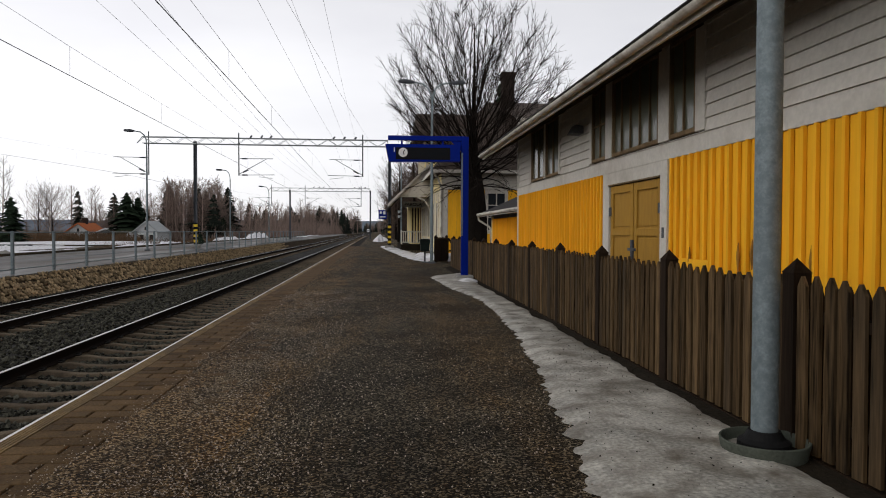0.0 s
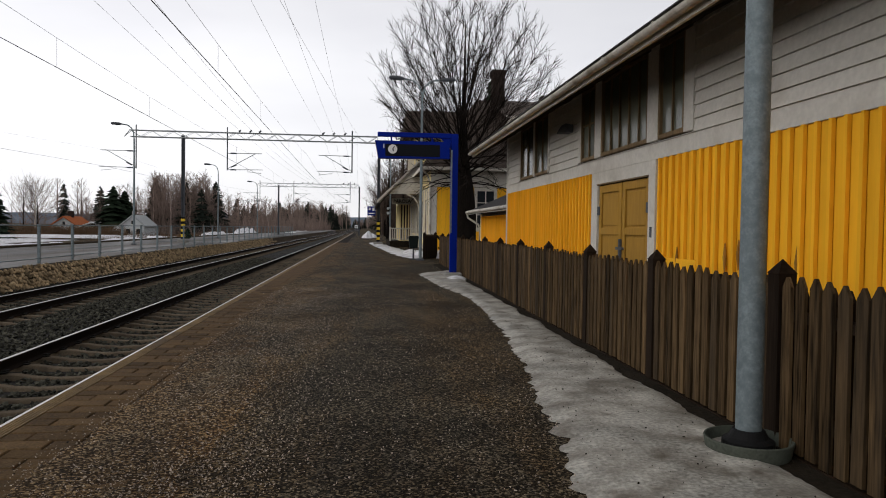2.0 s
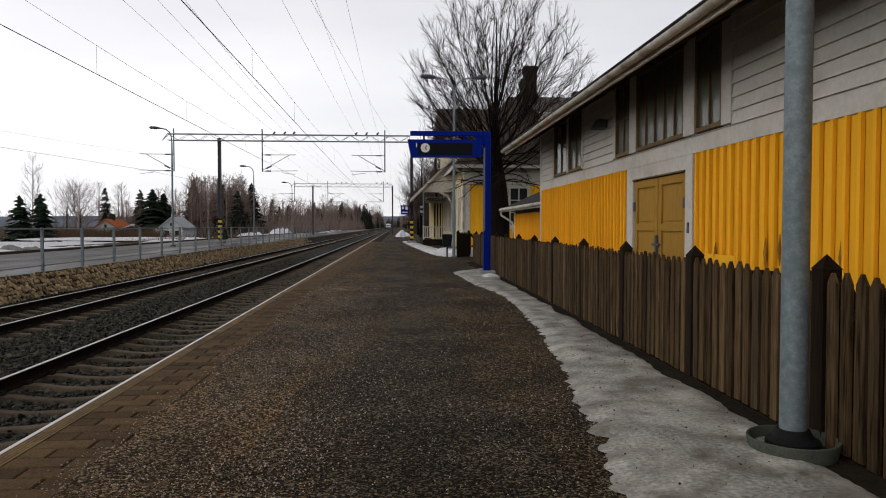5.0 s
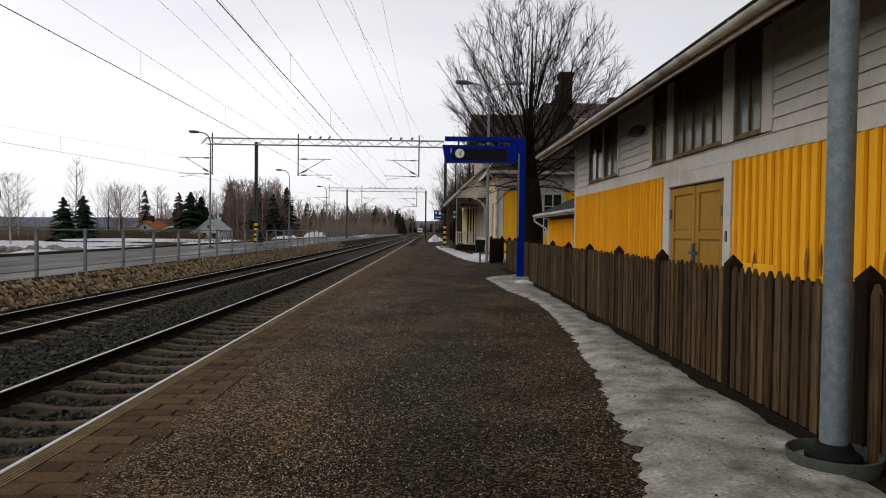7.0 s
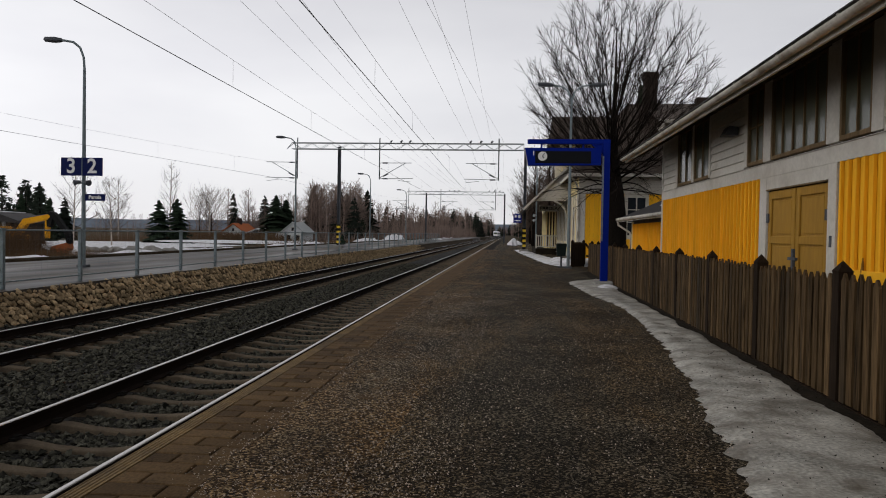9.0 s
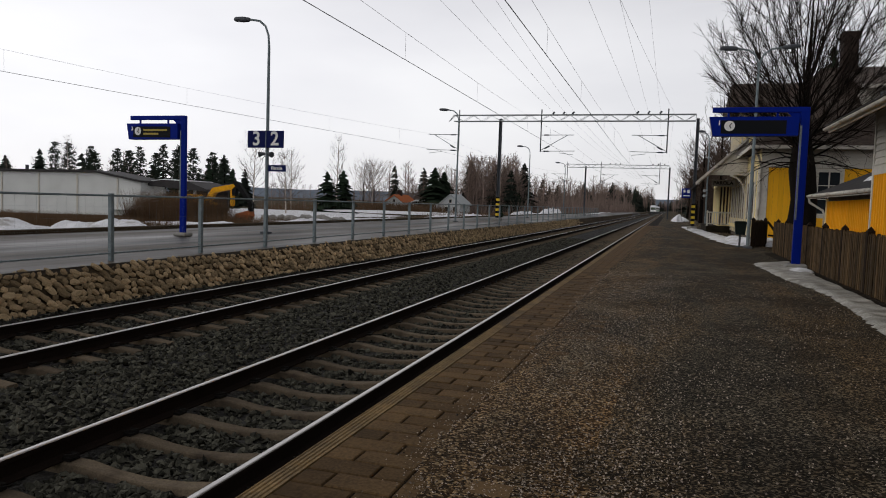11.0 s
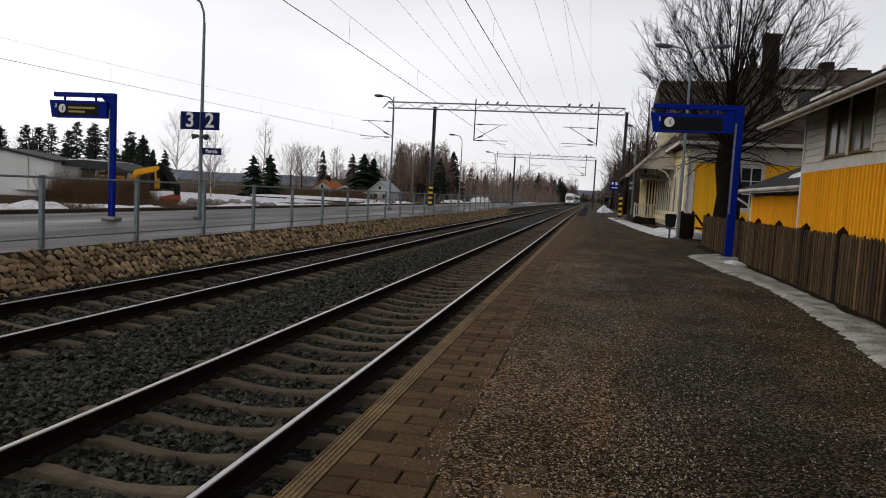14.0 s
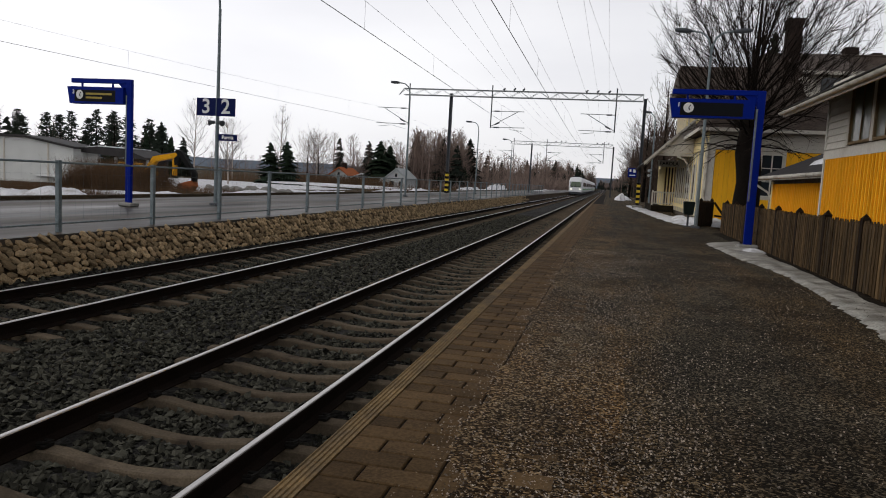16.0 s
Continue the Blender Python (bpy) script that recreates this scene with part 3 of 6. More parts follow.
BELT0, BELT1, EAVE = 2.82, 3.03, 4.16


def battened_wall(parent, x, y0, y1, z0, z1, step=0.187, first=3.71, mat=None):
    """Boards with battens over the joints, facing the tracks."""
    k0 = math.ceil((y0 - first) / step - 1)
    for k in range(k0, int((y1 - first) / step) + 2):
        a, b = max(y0, first + k * step), min(y1, first + (k + 1) * step)
        if b - a < 0.02:
            continue
        # made-up slot before each batten puts a dark line into the shape
        part("board", Geo().box(x + random.uniform(0, 0.003), x + 0.03, a + 0.001, b - 0.024, z0, z1), mat or M_YELLOW, parent)
        if y0 + 0.03 < a < y1 - 0.03:
            part("batten", Geo().box(x - 0.040, x + 0.001, a - 0.020, a + 0.020, z0, z1, c=0.003), mat or M_YELLOW, parent)


def warehouse_window(parent, ya, yb, za, zb, panes_y, panes_z):
    w = part("window", Geo().box(WX - 0.012, WX + 0.05, ya, yb, za, za + 0.06, c=0.006).box(WX - 0.012, WX + 0.05, ya, yb, zb - 0.06, zb, c=0.006)
             .box(WX - 0.012, WX + 0.05, ya, ya + 0.05, za + 0.06, zb - 0.06).box(WX - 0.012, WX + 0.05, yb - 0.05, yb, za + 0.06, zb - 0.06), M_FRAME, parent, "worn brown wooden window with panes tinted for reflections")
    part("pane", Geo().box(WX + 0.03, WX + 0.036, ya + 0.05, yb - 0.05, za + 0.06, zb - 0.06), M_GLASS, w)
    for i in range(1, panes_y):
        y = ya + (yb - ya) * i / panes_y
        part("glazing_bar", Geo().box(WX + 0.004, WX + 0.03, y - 0.014, y + 0.014, za + 0.06, zb - 0.06), M_FRAME, w)
    for i in range(1, panes_z):
        z = za + (zb - za) * i / panes_z
        part("glazing_bar", Geo().box(WX + 0.008, WX + 0.03, ya + 0.05, yb - 0.05, z - 0.012, z + 0.012), M_FRAME, w)


def warehouse():
    t = thing("warehouse", pose(0, 0, 0), "old wooden goods shed, yellow boards below and white siding above", "warehouse")
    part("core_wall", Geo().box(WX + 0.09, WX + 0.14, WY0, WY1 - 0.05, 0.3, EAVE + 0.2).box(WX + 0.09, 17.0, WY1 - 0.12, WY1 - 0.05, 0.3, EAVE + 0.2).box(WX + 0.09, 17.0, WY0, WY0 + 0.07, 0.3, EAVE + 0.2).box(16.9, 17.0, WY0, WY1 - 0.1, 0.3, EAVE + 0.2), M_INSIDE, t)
    battened_wall(t, WX, WY0, 7.58, 0.42, BELT0)
    battened_wall(t, WX, 10.17, WY1 - 0.1, 0.42, BELT0)
    part("plinth", Geo().box(WX + 0.03, WX + 0.09, WY0, WY1, 0.3, 0.42), M_CONCRETE, t)
    # white belt with a drip ledge
    part("belt_board", Geo().box(WX - 0.022, WX + 0.03, WY0, WY1, BELT0, BELT1, c=0.004), M_WHITE, t, "broad weathered white belt board")
    part("drip_ledge", Geo().prism([(WX - 0.045, BELT1), (WX - 0.045, BELT1 + 0.006), (WX + 0.02, BELT1 + 0.010), (WX + 0.03, BELT1)], "y", WY0, WY1), M_WHITE, t)
    # upper lapped siding, between the openings
    openings = [(6.55, 10.98), (12.98, 15.76)]
    runs = [(WY0, 6.55), (10.98, 12.98), (15.76, WY1 - 0.1)]
    z = BELT1 + 0.010
    while z < EAVE + 0.25:
        for a, b in runs:
            part("siding_board", Geo().prism([(WX - 0.014, z + 0.002), (WX + 0.012, z + 0.150), (WX + 0.04, z + 0.150), (WX + 0.04, z + 0.002)], "y", a, b), M_WHITE, t)
        z += 0.152
    for a, b in openings:
        part("lintel_board", Geo().box(WX - 0.015, WX + 0.04, a, b, 4.30, EAVE + 0.3), M_WHITE, t)
    part("corner_board", Geo().box(WX - 0.025, WX + 0.04, WY1 - 0.1, WY1, 0.42, EAVE + 0.2, c=0.004), M_WHITE, t)
    # windows: a pair, and a group of three under the eaves
    warehouse_window(t, 14.36, 15.66, 3.07, 4.30, 2, 1)
    warehouse_window(t, 13.08, 14.22, 3.07, 4.30, 2, 1)
    warehouse_window(t, 10.08, 10.84, 3.07, 4.30, 2, 2)
    warehouse_window(t, 7.90, 9.78, 3.07, 4.30, 5, 1)
    warehouse_window(t, 6.80, 7.56, 3.07, 4.30, 2, 1)
    for a, b in ((6.55, 6.80), (7.56, 7.90), (9.78, 10.08), (10.84, 10.98), (12.98, 13.08), (14.22, 14.36), (15.66, 15.76)):
        part("window_casing", Geo().box(WX - 0.02, WX + 0.04, a, b, 3.066, 4.30, c=0.004), M_WHITE, t)
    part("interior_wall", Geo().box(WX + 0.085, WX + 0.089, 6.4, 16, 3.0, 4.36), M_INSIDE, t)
    # double door in a white casing
    for a, b in ((7.58, 7.80), (9.88, 10.17)):
        part("door_casing", Geo().box(WX - 0.022, WX + 0.03, a, b, 0.42, BELT0, c=0.004), M_WHITE, t)
    part("door_casing", Geo().box(WX - 0.02, WX + 0.03, 7.80, 9.88, 2.62, BELT0, c=0.004), M_WHITE, t)
    for a, b in ((7.825, 8.825), (8.855, 9.855)):
        d = part("door_leaf", Geo().box(WX + 0.032, WX + 0.06, a, b, 0.45, 2.605), M_OCHRE, t, "faded ochre panelled wooden door leaf")
        for z0, z1 in ((0.46, 0.6), (1.82, 1.93), (2.48, 2.60)):
            part("door_rail", Geo().box(WX + 0.004, WX + 0.032, a + 0.118, b - 0.118, z0, z1, c=0.006), M_OCHRE, d)
        for c0 in (a + 0.004, b - 0.118):
            part("door_stile", Geo().box(WX + 0.004, WX + 0.032, c0, c0 + 0.113, 0.46, 2.60, c=0.006), M_OCHRE, d)
        for z0, z1 in ((0.63, 1.79), (1.96, 2.45)):
            part("panel", Geo().box(WX + 0.02, WX + 0.032, a + 0.16, b - 0.16, z0, z1, c=0.008), M_OCHRE, d)
        s = a if a < 8 else b
        for z in (0.8, 2.2):
            part("hinge", Geo().box(WX - 0.018, WX + 0.014, s - 0.06, s + 0.06, z - 0.07, z + 0.07, c=0.004), M_DARKSTEEL, d)
    part("door_latch", Geo().box(WX - 0.03, WX + 0.01, 8.72, 8.98, 1.60, 1.64).box(WX - 0.035, WX + 0.005, 8.80, 8.86, 1.48, 1.76, c=0.006).tube([(WX - 0.02, 8.84, 1.52), (WX - 0.03, 8.84, 1.46), (WX - 0.02, 8.84, 1.40)], 0.022, 8), M_DARKSTEEL, t, "old iron latch with a padlock")
    part("door_head_strip", Geo().box(WX - 0.034, WX + 0.01, 7.8, 9.88, 2.612, 2.632), M_FRAME, t)
    part("nameplate", Geo().box(WX - 0.03, WX - 0.02, 7.66, 7.72, 1.80, 1.94), M_DARKSTEEL, t)
    part("wall_notice", Geo().box(WX - 0.05, WX - 0.028, 6.35, 7.25, 1.40, 1.56, c=0.005), M_YELLOW, t)
    # worn patches on the battens
    for y, z in ((6.86, 1.55), (5.72, 1.62), (5.45, 1.66), (4.48, 1.62), (3.2, 1.6)):
        part("worn_patch", Geo().tube([(WX - 0.0345, y, z - 0.16), (WX - 0.036, y + 0.004, z), (WX - 0.0345, y, z + 0.15)], [0.006, 0.02, 0.005], 6), M_YPEEL, t)
    # roof: overhanging eaves, exposed rafters, gutter
    slope = (6.9 - 3.95) / (12.0 - 6.12)
    roof = [(6.20, 3.90), (12.05, 6.88), (17.95, 3.93), (17.95, 3.85), (12.05, 6.82), (6.20, 3.85)]
    part("roof", Geo().prism([(x, z + 0.04) for x, z in roof], "y", WY0 - 0.6, WY1 + 0.25), M_ROOF, t, "dark metal roof with wide eaves")
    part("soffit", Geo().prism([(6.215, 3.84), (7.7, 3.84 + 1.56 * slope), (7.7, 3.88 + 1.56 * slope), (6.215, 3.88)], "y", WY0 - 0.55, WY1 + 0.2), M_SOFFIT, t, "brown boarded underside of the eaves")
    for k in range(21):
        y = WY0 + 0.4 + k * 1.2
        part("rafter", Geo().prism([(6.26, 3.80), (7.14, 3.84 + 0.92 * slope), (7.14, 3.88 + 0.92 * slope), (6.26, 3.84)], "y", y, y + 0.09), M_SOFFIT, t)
    part("fascia", Geo().box(6.175, 6.205, WY0 - 0.6, WY1 + 0.2, 3.79, 3.93), M_WHITE, t)
    part("bargeboard", Geo().prism([(6.18, 3.80), (12.05, 6.78), (12.05, 6.96), (6.18, 3.95)], "y", WY1 + 0.25, WY1 + 0.29).prism([(18.0, 3.80), (12.05, 6.80), (12.05, 6.98), (18.0, 3.99)], "y", WY1 + 0.25, WY1 + 0.29), M_WHITE, t)
    gut = [(6.11 + 0.06 * math.cos(a), 3.885 + 0.062 * math.sin(a)) for a in [math.pi * (1 + i / 8) for i in range(9)]]
    gut += [(6.11 + 0.050 * math.cos(a), 3.885 + 0.052 * math.sin(a)) for a in [math.pi * (2 - i / 8) for i in range(9)]]
    part("gutter", Geo().prism(gut, "y", WY0 - 0.6, WY1 + 0.2), M_GUTTER, t, "stained pale metal gutter")
    part("roof_edge", Geo().box(6.09, 6.21, WY0 - 0.6, WY1 + 0.25, 3.942, 3.954), M_ROOF, t)
    for k in range(17):
        y = WY0 + 0.7 + k * 1.45
        part("gutter_bracket", Geo().box(6.045, 6.18, y, y + 0.03, 3.888, 3.897), M_GUTTER, t)
    part("wall_lamp", Geo().prism([(WX - 0.25, 3.66), (WX - 0.02, 3.66), (WX - 0.02, 3.80), (WX - 0.16, 3.82)], "y", 11.3, 11.6), M_DARKSTEEL, t, "small black wall lamp under the eaves")


warehouse()


def annex():
    """Low outbuilding beyond the shed, eaves along the platform."""
    t = thing("outbuilding", pose(0, 0, 0), "low yellow boarded outbuilding with a dark roof and melting snow", "shed")
    x, y0, y1 = 7.9, 17.7, 26.2
    battened_wall(t, x, y0, y1 - 0.1, 0.42, 2.36, step=0.2, first=17.7)
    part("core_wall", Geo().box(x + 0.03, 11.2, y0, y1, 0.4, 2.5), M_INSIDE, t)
    part("corner_board", Geo().box(x - 0.03, x + 0.04, y1 - 0.1, y1 + 0.02, 0.42, 2.45), M_CREAM, t)
    part("roof", Geo().prism([(7.45, 2.58), (9.6, 3.55), (11.7, 2.58), (11.7, 2.50), (9.6, 3.46), (7.45, 2.50)], "y", y0 - 0.2, y1 + 0.45), M_ROOF, t, "dark felt roof")
    part("fascia", Geo().box(7.43, 7.452, y0 - 0.2, y1 + 0.45, 2.44, 2.60), M_GUTTER, t)
    part("gutter", Geo().tube([(7.39, y0 - 0.2, 2.53), (7.39, y1 + 0.5, 2.53)], 0.055, 8), M_GUTTER, t)
    part("downpipe", Geo().tube([(7.39, y1 + 0.35, 2.5), (7.42, y1 + 0.35, 2.32), (7.82, y1 + 0.2, 2.05), (7.86, y1 + 0.05, 1.9), (7.86, y1 + 0.05, 0.5)], 0.04, 8), M_GUTTER, t, "bent pale downpipe")
    tagged(part("roof_snow", Geo().prism([(8.22, 2.932), (9.3, 3.42), (9.2, 3.45), (8.36, 3.065)], "y", 20.0, 23.0), M_SNOW, t, "thin remnant of snow"), kind="")


annex()


# ---- picket fence ----
def fence_x(y):
    return 5.815 + 0.0135 * y


def picket_mesh(h, w, d):
    g = Geo()
    g.prism([(-w / 2, 0), (w / 2, 0), (w / 2, h - 0.062), (w * 0.05, h), (-w * 0.05, h), (-w / 2, h - 0.062)], "x", 0, d)
    return g.mesh("picket")


def picket_fence(name, m, length, post_first, post_step, label, ptop=1.035, posttop=1.20):
    t = thing(name, m, label, "fence")
    variants = [picket_mesh(ptop + e, 0.088, 0.022) for e in (-0.012, 0.0, 0.01)]
    for me in variants:
        me.materials.append(M_FENCE)
    k, y = 0, 0.06
    while y < length:
        if abs((y - post_first + post_step / 2) % post_step - post_step / 2) < 0.105:
            y += 0.02
            continue
        ob = new("picket", variants[random.randrange(3)])
        ob.matrix_basis = pose(random.uniform(-0.003, 0.003), y, random.uniform(0.02, 0.035), random.uniform(-0.5, 0.5), 0, random.uniform(-2, 2))
        ob.parent = t
        y += 0.1315
    # back row takes the dark post wood: gap shade is put into its colour
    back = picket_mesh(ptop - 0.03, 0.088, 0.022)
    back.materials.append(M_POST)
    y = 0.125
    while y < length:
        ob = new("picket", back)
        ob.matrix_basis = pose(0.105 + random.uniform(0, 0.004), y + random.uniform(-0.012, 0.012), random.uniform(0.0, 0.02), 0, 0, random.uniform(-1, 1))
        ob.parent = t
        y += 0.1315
    y = post_first
    g, h0, h1 = Geo(), posttop - 0.07, posttop + 0.022
    g.add([(0, -0.062, 0), (0.115, -0.062, 0), (0.115, 0.062, 0), (0, 0.062, 0), (0, -0.062, h0), (0.115, -0.062, h0), (0.115, 0.062, h0), (0, 0.062, h0), (-0.006, -0.067, h0), (0.121, -0.067, h0), (0.121, 0.067, h0), (-0.006, 0.067, h0), (0.0575, 0, h1)],
          [(0, 1, 5, 4), (1, 2, 6, 5), (2, 3, 7, 6), (3, 0, 4, 7), (4, 5, 9, 8), (5, 6, 10, 9), (6, 7, 11, 10), (7, 4, 8, 11), (8, 9, 12), (9, 10, 12), (10, 11, 12), (11, 8, 12)])
    pm = g.mesh("fence_post")
    pm.materials.append(M_POST)
    while y < length:
        ob = new("fence_post", pm)
        ob.matrix_basis = pose(0, y, -0.05, 0, 0, 0)
        ob.parent = t
        y += post_step
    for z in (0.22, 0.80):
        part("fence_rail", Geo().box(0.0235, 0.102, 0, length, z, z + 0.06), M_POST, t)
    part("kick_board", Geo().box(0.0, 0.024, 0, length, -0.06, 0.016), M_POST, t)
    return t


picket_fence("picket_fence", pose(fence_x(-4), -4, PLAT, 0, 0, -0.77), 29.2, 0.93, 1.972, "weathered brown picket fence with pointed posts along the platform")
f2 = picket_fence("picket_fence", pose(5.85, 29.2, PLAT, 0, 0, -20), 2.2, 0.12, 1.9, "short section of dark weathered picket fence by the bin")

# ice along the fence
ICE = [(0.5, 4.30), (2.1, 4.39), (2.86, 4.50), (3.0, 4.62), (4.0, 4.66), (5.07, 4.84), (6.1, 4.97), (8.33, 5.18), (10.5, 5.31), (12.43, 5.36), (14.9, 5.10), (17, 4.99), (19.0, 4.93), (19.6, 5.05), (20.2, 5.62), (20.6, 5.95)]


def build_ice():
    ys = np.arange(-8.5, 20.55, 0.05)
    left = np.interp(ys, [p[0] for p in ICE], [p[1] for p in ICE])
    v, f, m = [], [], 9
    for j, (y, x) in enumerate(zip(ys, left)):
        x += 0.10 * noise.noise((y * 1.7, 3, 0)) + 0.09 * noise.noise((y * 6, 1, 0)) + 0.05 * noise.noise((y * 17, 5, 0))
        r = fence_x(y) - 0.07 - 0.08 * (0.5 + noise.noise((y * 1.1, 9, 0))) - 0.035 * noise.noise((y * 7, 2, 0)) - 0.02 * noise.noise((y * 19, 7, 0))
        r = max(r, x + 0.05)
        for i in range(m):
            u = i / (m - 1)
            h = (0.045 * min(1, u * 5) ** 0.6 + (0.012 * noise.noise((x * 2 + u * 2, y * 0.9, 0)) + 0.006 * noise.noise((u * 9, y * 6, 3))) * min(1, u * 4)) * min(1, (1 - u) * 8 + 0.1)
            v.append((x + (r - x) * u, y, PLAT - 0.012 + max(0.004, h)))
    for j in range(len(ys) - 1):
        for i in range(m - 1):
            a = j * m + i
            f.append((a, a + 1, a + m + 1, a + m))
    g = Geo()
    g.v, g.f = v, f
    tagged(part("ice_strip", g, M_ICE, None, "", True), "dirty grey trodden ice melting along the fence foot", "ice", kind="structure")


build_ice()


def soil_strip():
    """Wet dark earth between the ice and the fence."""
    ys = np.arange(-8.5, 25.0, 0.1)
    g = Geo()
    for j, y in enumerate(ys):
        x = fence_x(y)
        a = x - 0.30 - 0.05 * noise.noise((y * 1.3, 31, 0)) - 0.03 * noise.noise((y * 6, 32, 0))
        g.v += [(a, y, PLAT - 0.014), (a + 0.06, y, PLAT - 0.002), (x - 0.06, y, PLAT + 0.006 + 0.012 * noise.noise((y * 4, 33, 0))), (x + 0.20, y, PLAT + 0.004), (x + 0.24, y, PLAT - 0.03)]
        if j:
            for i in range(4):
                k = 5 * j + i
                g.f.append((k - 5, k - 4, k + 1, k))
    tagged(part("soil_strip", g, M_SOIL, None, "", True), "strip of wet dark earth under the fence", "soil", kind="structure")


soil_strip()


def station_snow():
    """A thin trodden sheet of snow from the lamp post along the porch."""
    ys = np.arange(29.8, 62, 0.15)
    v, f, m = [], [], 7
    for y in ys:
        ends = min(1.0, (y - 29.8) / 1.5, (62 - y) / 5)
        x = np.interp(y, [29.8, 31, 33, 36, 42, 50, 56, 62], [5.5, 5.1, 4.95, 4.75, 4.45, 4.1, 3.9, 3.8]) + 0.22 * noise.noise((y * 0.8, 21, 0)) + 0.12 * noise.noise((y * 2.9, 22, 0))
        r = x + (0.15 + ends * np.interp(y, [30, 34, 45, 60], [0.7, 1.15, 1.1, 0.7])) * (1 + 0.25 * noise.noise((y * 1.1, 25, 0)))
        for i in range(m):
            u = i / (m - 1)
            h = 0.10 * math.sin(math.pi * min(1, u * 1.15)) ** 0.7 * (0.7 + 0.8 * noise.noise((x * 2 + u * 3, y * 1.1, 4)))
            v.append((x + (r - x) * u, y, PLAT - 0.012 + max(0.004 if 0 < i < m - 1 else -0.01, h * ends)))
    for j in range(len(ys) - 1):
        for i in range(m - 1):
            a = j * m + i
            f.append((a, a + 1, a + m + 1, a + m))
    g = Geo()
    g.v, g.f = v, f
    tagged(part("snow_strip", g, M_SNOW, None, "", True), "dirty thin snow trodden along the station porch", "snow", kind="structure")


station_snow()
n = 800
ys = 0.6 + 9 * rng.random(n) ** 1.4
lo = np.interp(ys, [p[0] for p in ICE], [p[1] for p in ICE])
xs = lo + 0.1 + (5.8 - lo) * rng.random(n)
stones("ice_grit", M_SOIL, xs, ys, np.full(n, PLAT + 0.036), 0.002 + 0.007 * rng.random(n) ** 2, "dark grit frozen into the ice", "grit")


# ---- poles, lamps and signs ----
def near_lamp_pole():
    t = thing("lamp_post", pose(5.63, 2.70, PLAT), "thick galvanised steel lamp post in a round concrete collar", "lamp post")
    part("pole", Geo().tube([(0, 0, 0.05), (0, 0, 4.2), (0, 0, 9)], [0.076, 0.074, 0.056], 28, False), M_GALV, t, smooth=True)
    part("sleeve", Geo().tube([(0, 0, 0.03), (0, 0, 0.085), (0, 0, 0.105), (0, 0, 0.15)], [0.155, 0.15, 0.115, 0.092], 28), M_BLACK, t, "black rubber sleeve")
    prof = [(0.218, 0.0), (0.238, 0.0), (0.256, 0.095), (0.252, 0.101), (0.243, 0.100), (0.228, 0.005)]
    v, f, n = [], [], 40
    for j in range(n):
        a = 2 * math.pi * j / n
        v += [(r * math.cos(a), r * math.sin(a), z) for r, z in prof]
    for j in range(n):
        for i in range(len(prof)):
            a, b = j * len(prof), ((j + 1) % n) * len(prof)
            i2 = (i + 1) % len(prof)
            f.append((a + i, b + i, b + i2, a + i2))
    part("collar", Geo().add(v, f), M_TUB, t, "mossy grey concrete ring", True)
    part("collar_soil", Geo().tube([(0, 0, 0.0), (0, 0, 0.022)], 0.230, 32), M_SOIL, t)


near_lamp_pole()


def lamp_head(g, tip, way):
    """A flat cobra head at the end of an arm."""
    p, d = Vector(tip), Vector(way).normalized()
    g.tube([p, p + d * 0.08, p + d * 0.30, p + d * 0.60, p + d * 0.66], [0.035, 0.075, 0.10, 0.085, 0.03], 10)


def street_lamp(x, y, z, height, arms, label, reach=1.35):
    t = thing("street_lamp", pose(x, y, z), label, "street lamp", "lamps along the tracks")
    part("pole", Geo().tube([(0, 0, 0), (0, 0, height * 0.45), (0, 0, height - 0.9)], [0.07, 0.06, 0.045], 10), M_GALV, t)
    part("foot", Geo().box(-0.15, 0.15, -0.15, 0.15, -0.1, 0.07, c=0.02), M_DARKSTEEL, t)
    for s in arms:
        pts = [(0, 0, height - 0.92), (0.03 * s, 0, height - 0.55), (0.15 * s, 0, height - 0.24), (0.38 * s, 0, height - 0.06), ((reach - 0.62) * s, 0, height)]
        part("arm", Geo().tube(pts, 0.038, 8), M_GALV, t)
        g = Geo()
        lamp_head(g, pts[-1], (s, 0, 0.06))
        # dark steel puts the shade of the backlit underside into the colour
        part("head", g, M_DARKSTEEL, t, "grey flat lamp head", True)
    return t


def text(name, body, m, size, mat, parent, depth=0.004):
    c = bpy.data.curves.new(name, "FONT")
    c.body, c.size, c.extrude, c.offset, c.align_x, c.align_y = body, size, depth, size * 0.018, "CENTER", "CENTER"
    ob = new(name, c)
    dg = bpy.context.evaluated_depsgraph_get()
    me = bpy.data.meshes.new_from_object(ob.evaluated_get(dg))
    bpy.data.objects.remove(ob)
    me.materials.clear()
    me.materials.append(mat)
    ob = new(name, me)
    ob.matrix_basis = m
    ob.parent = parent
    return ob


FACE = lambda x, y, z: pose(x, y, z, 90, 0, 0)   # writing that faces the camera's side

sl = street_lamp(-10.5, 20.5, LEFT, 7.3, (-1,), "tall curved galvanised lamp post carrying platform number signs")
sign = part("number_board", Geo().box(-0.72, 0.68, -0.10, -0.06, 2.94, 3.52, c=0.006), M_NAVY, sl, "navy board with white platform numbers")
part("gap_strip", Geo().box(-0.012, 0.012, -0.108, -0.104, 2.94, 3.52), M_GALV, sign)
text("number", "3", FACE(-0.37, -0.104, 3.23), 0.66, M_LETTER, sign)
text("number", "2", FACE(0.34, -0.104, 3.23), 0.66, M_LETTER, sign)
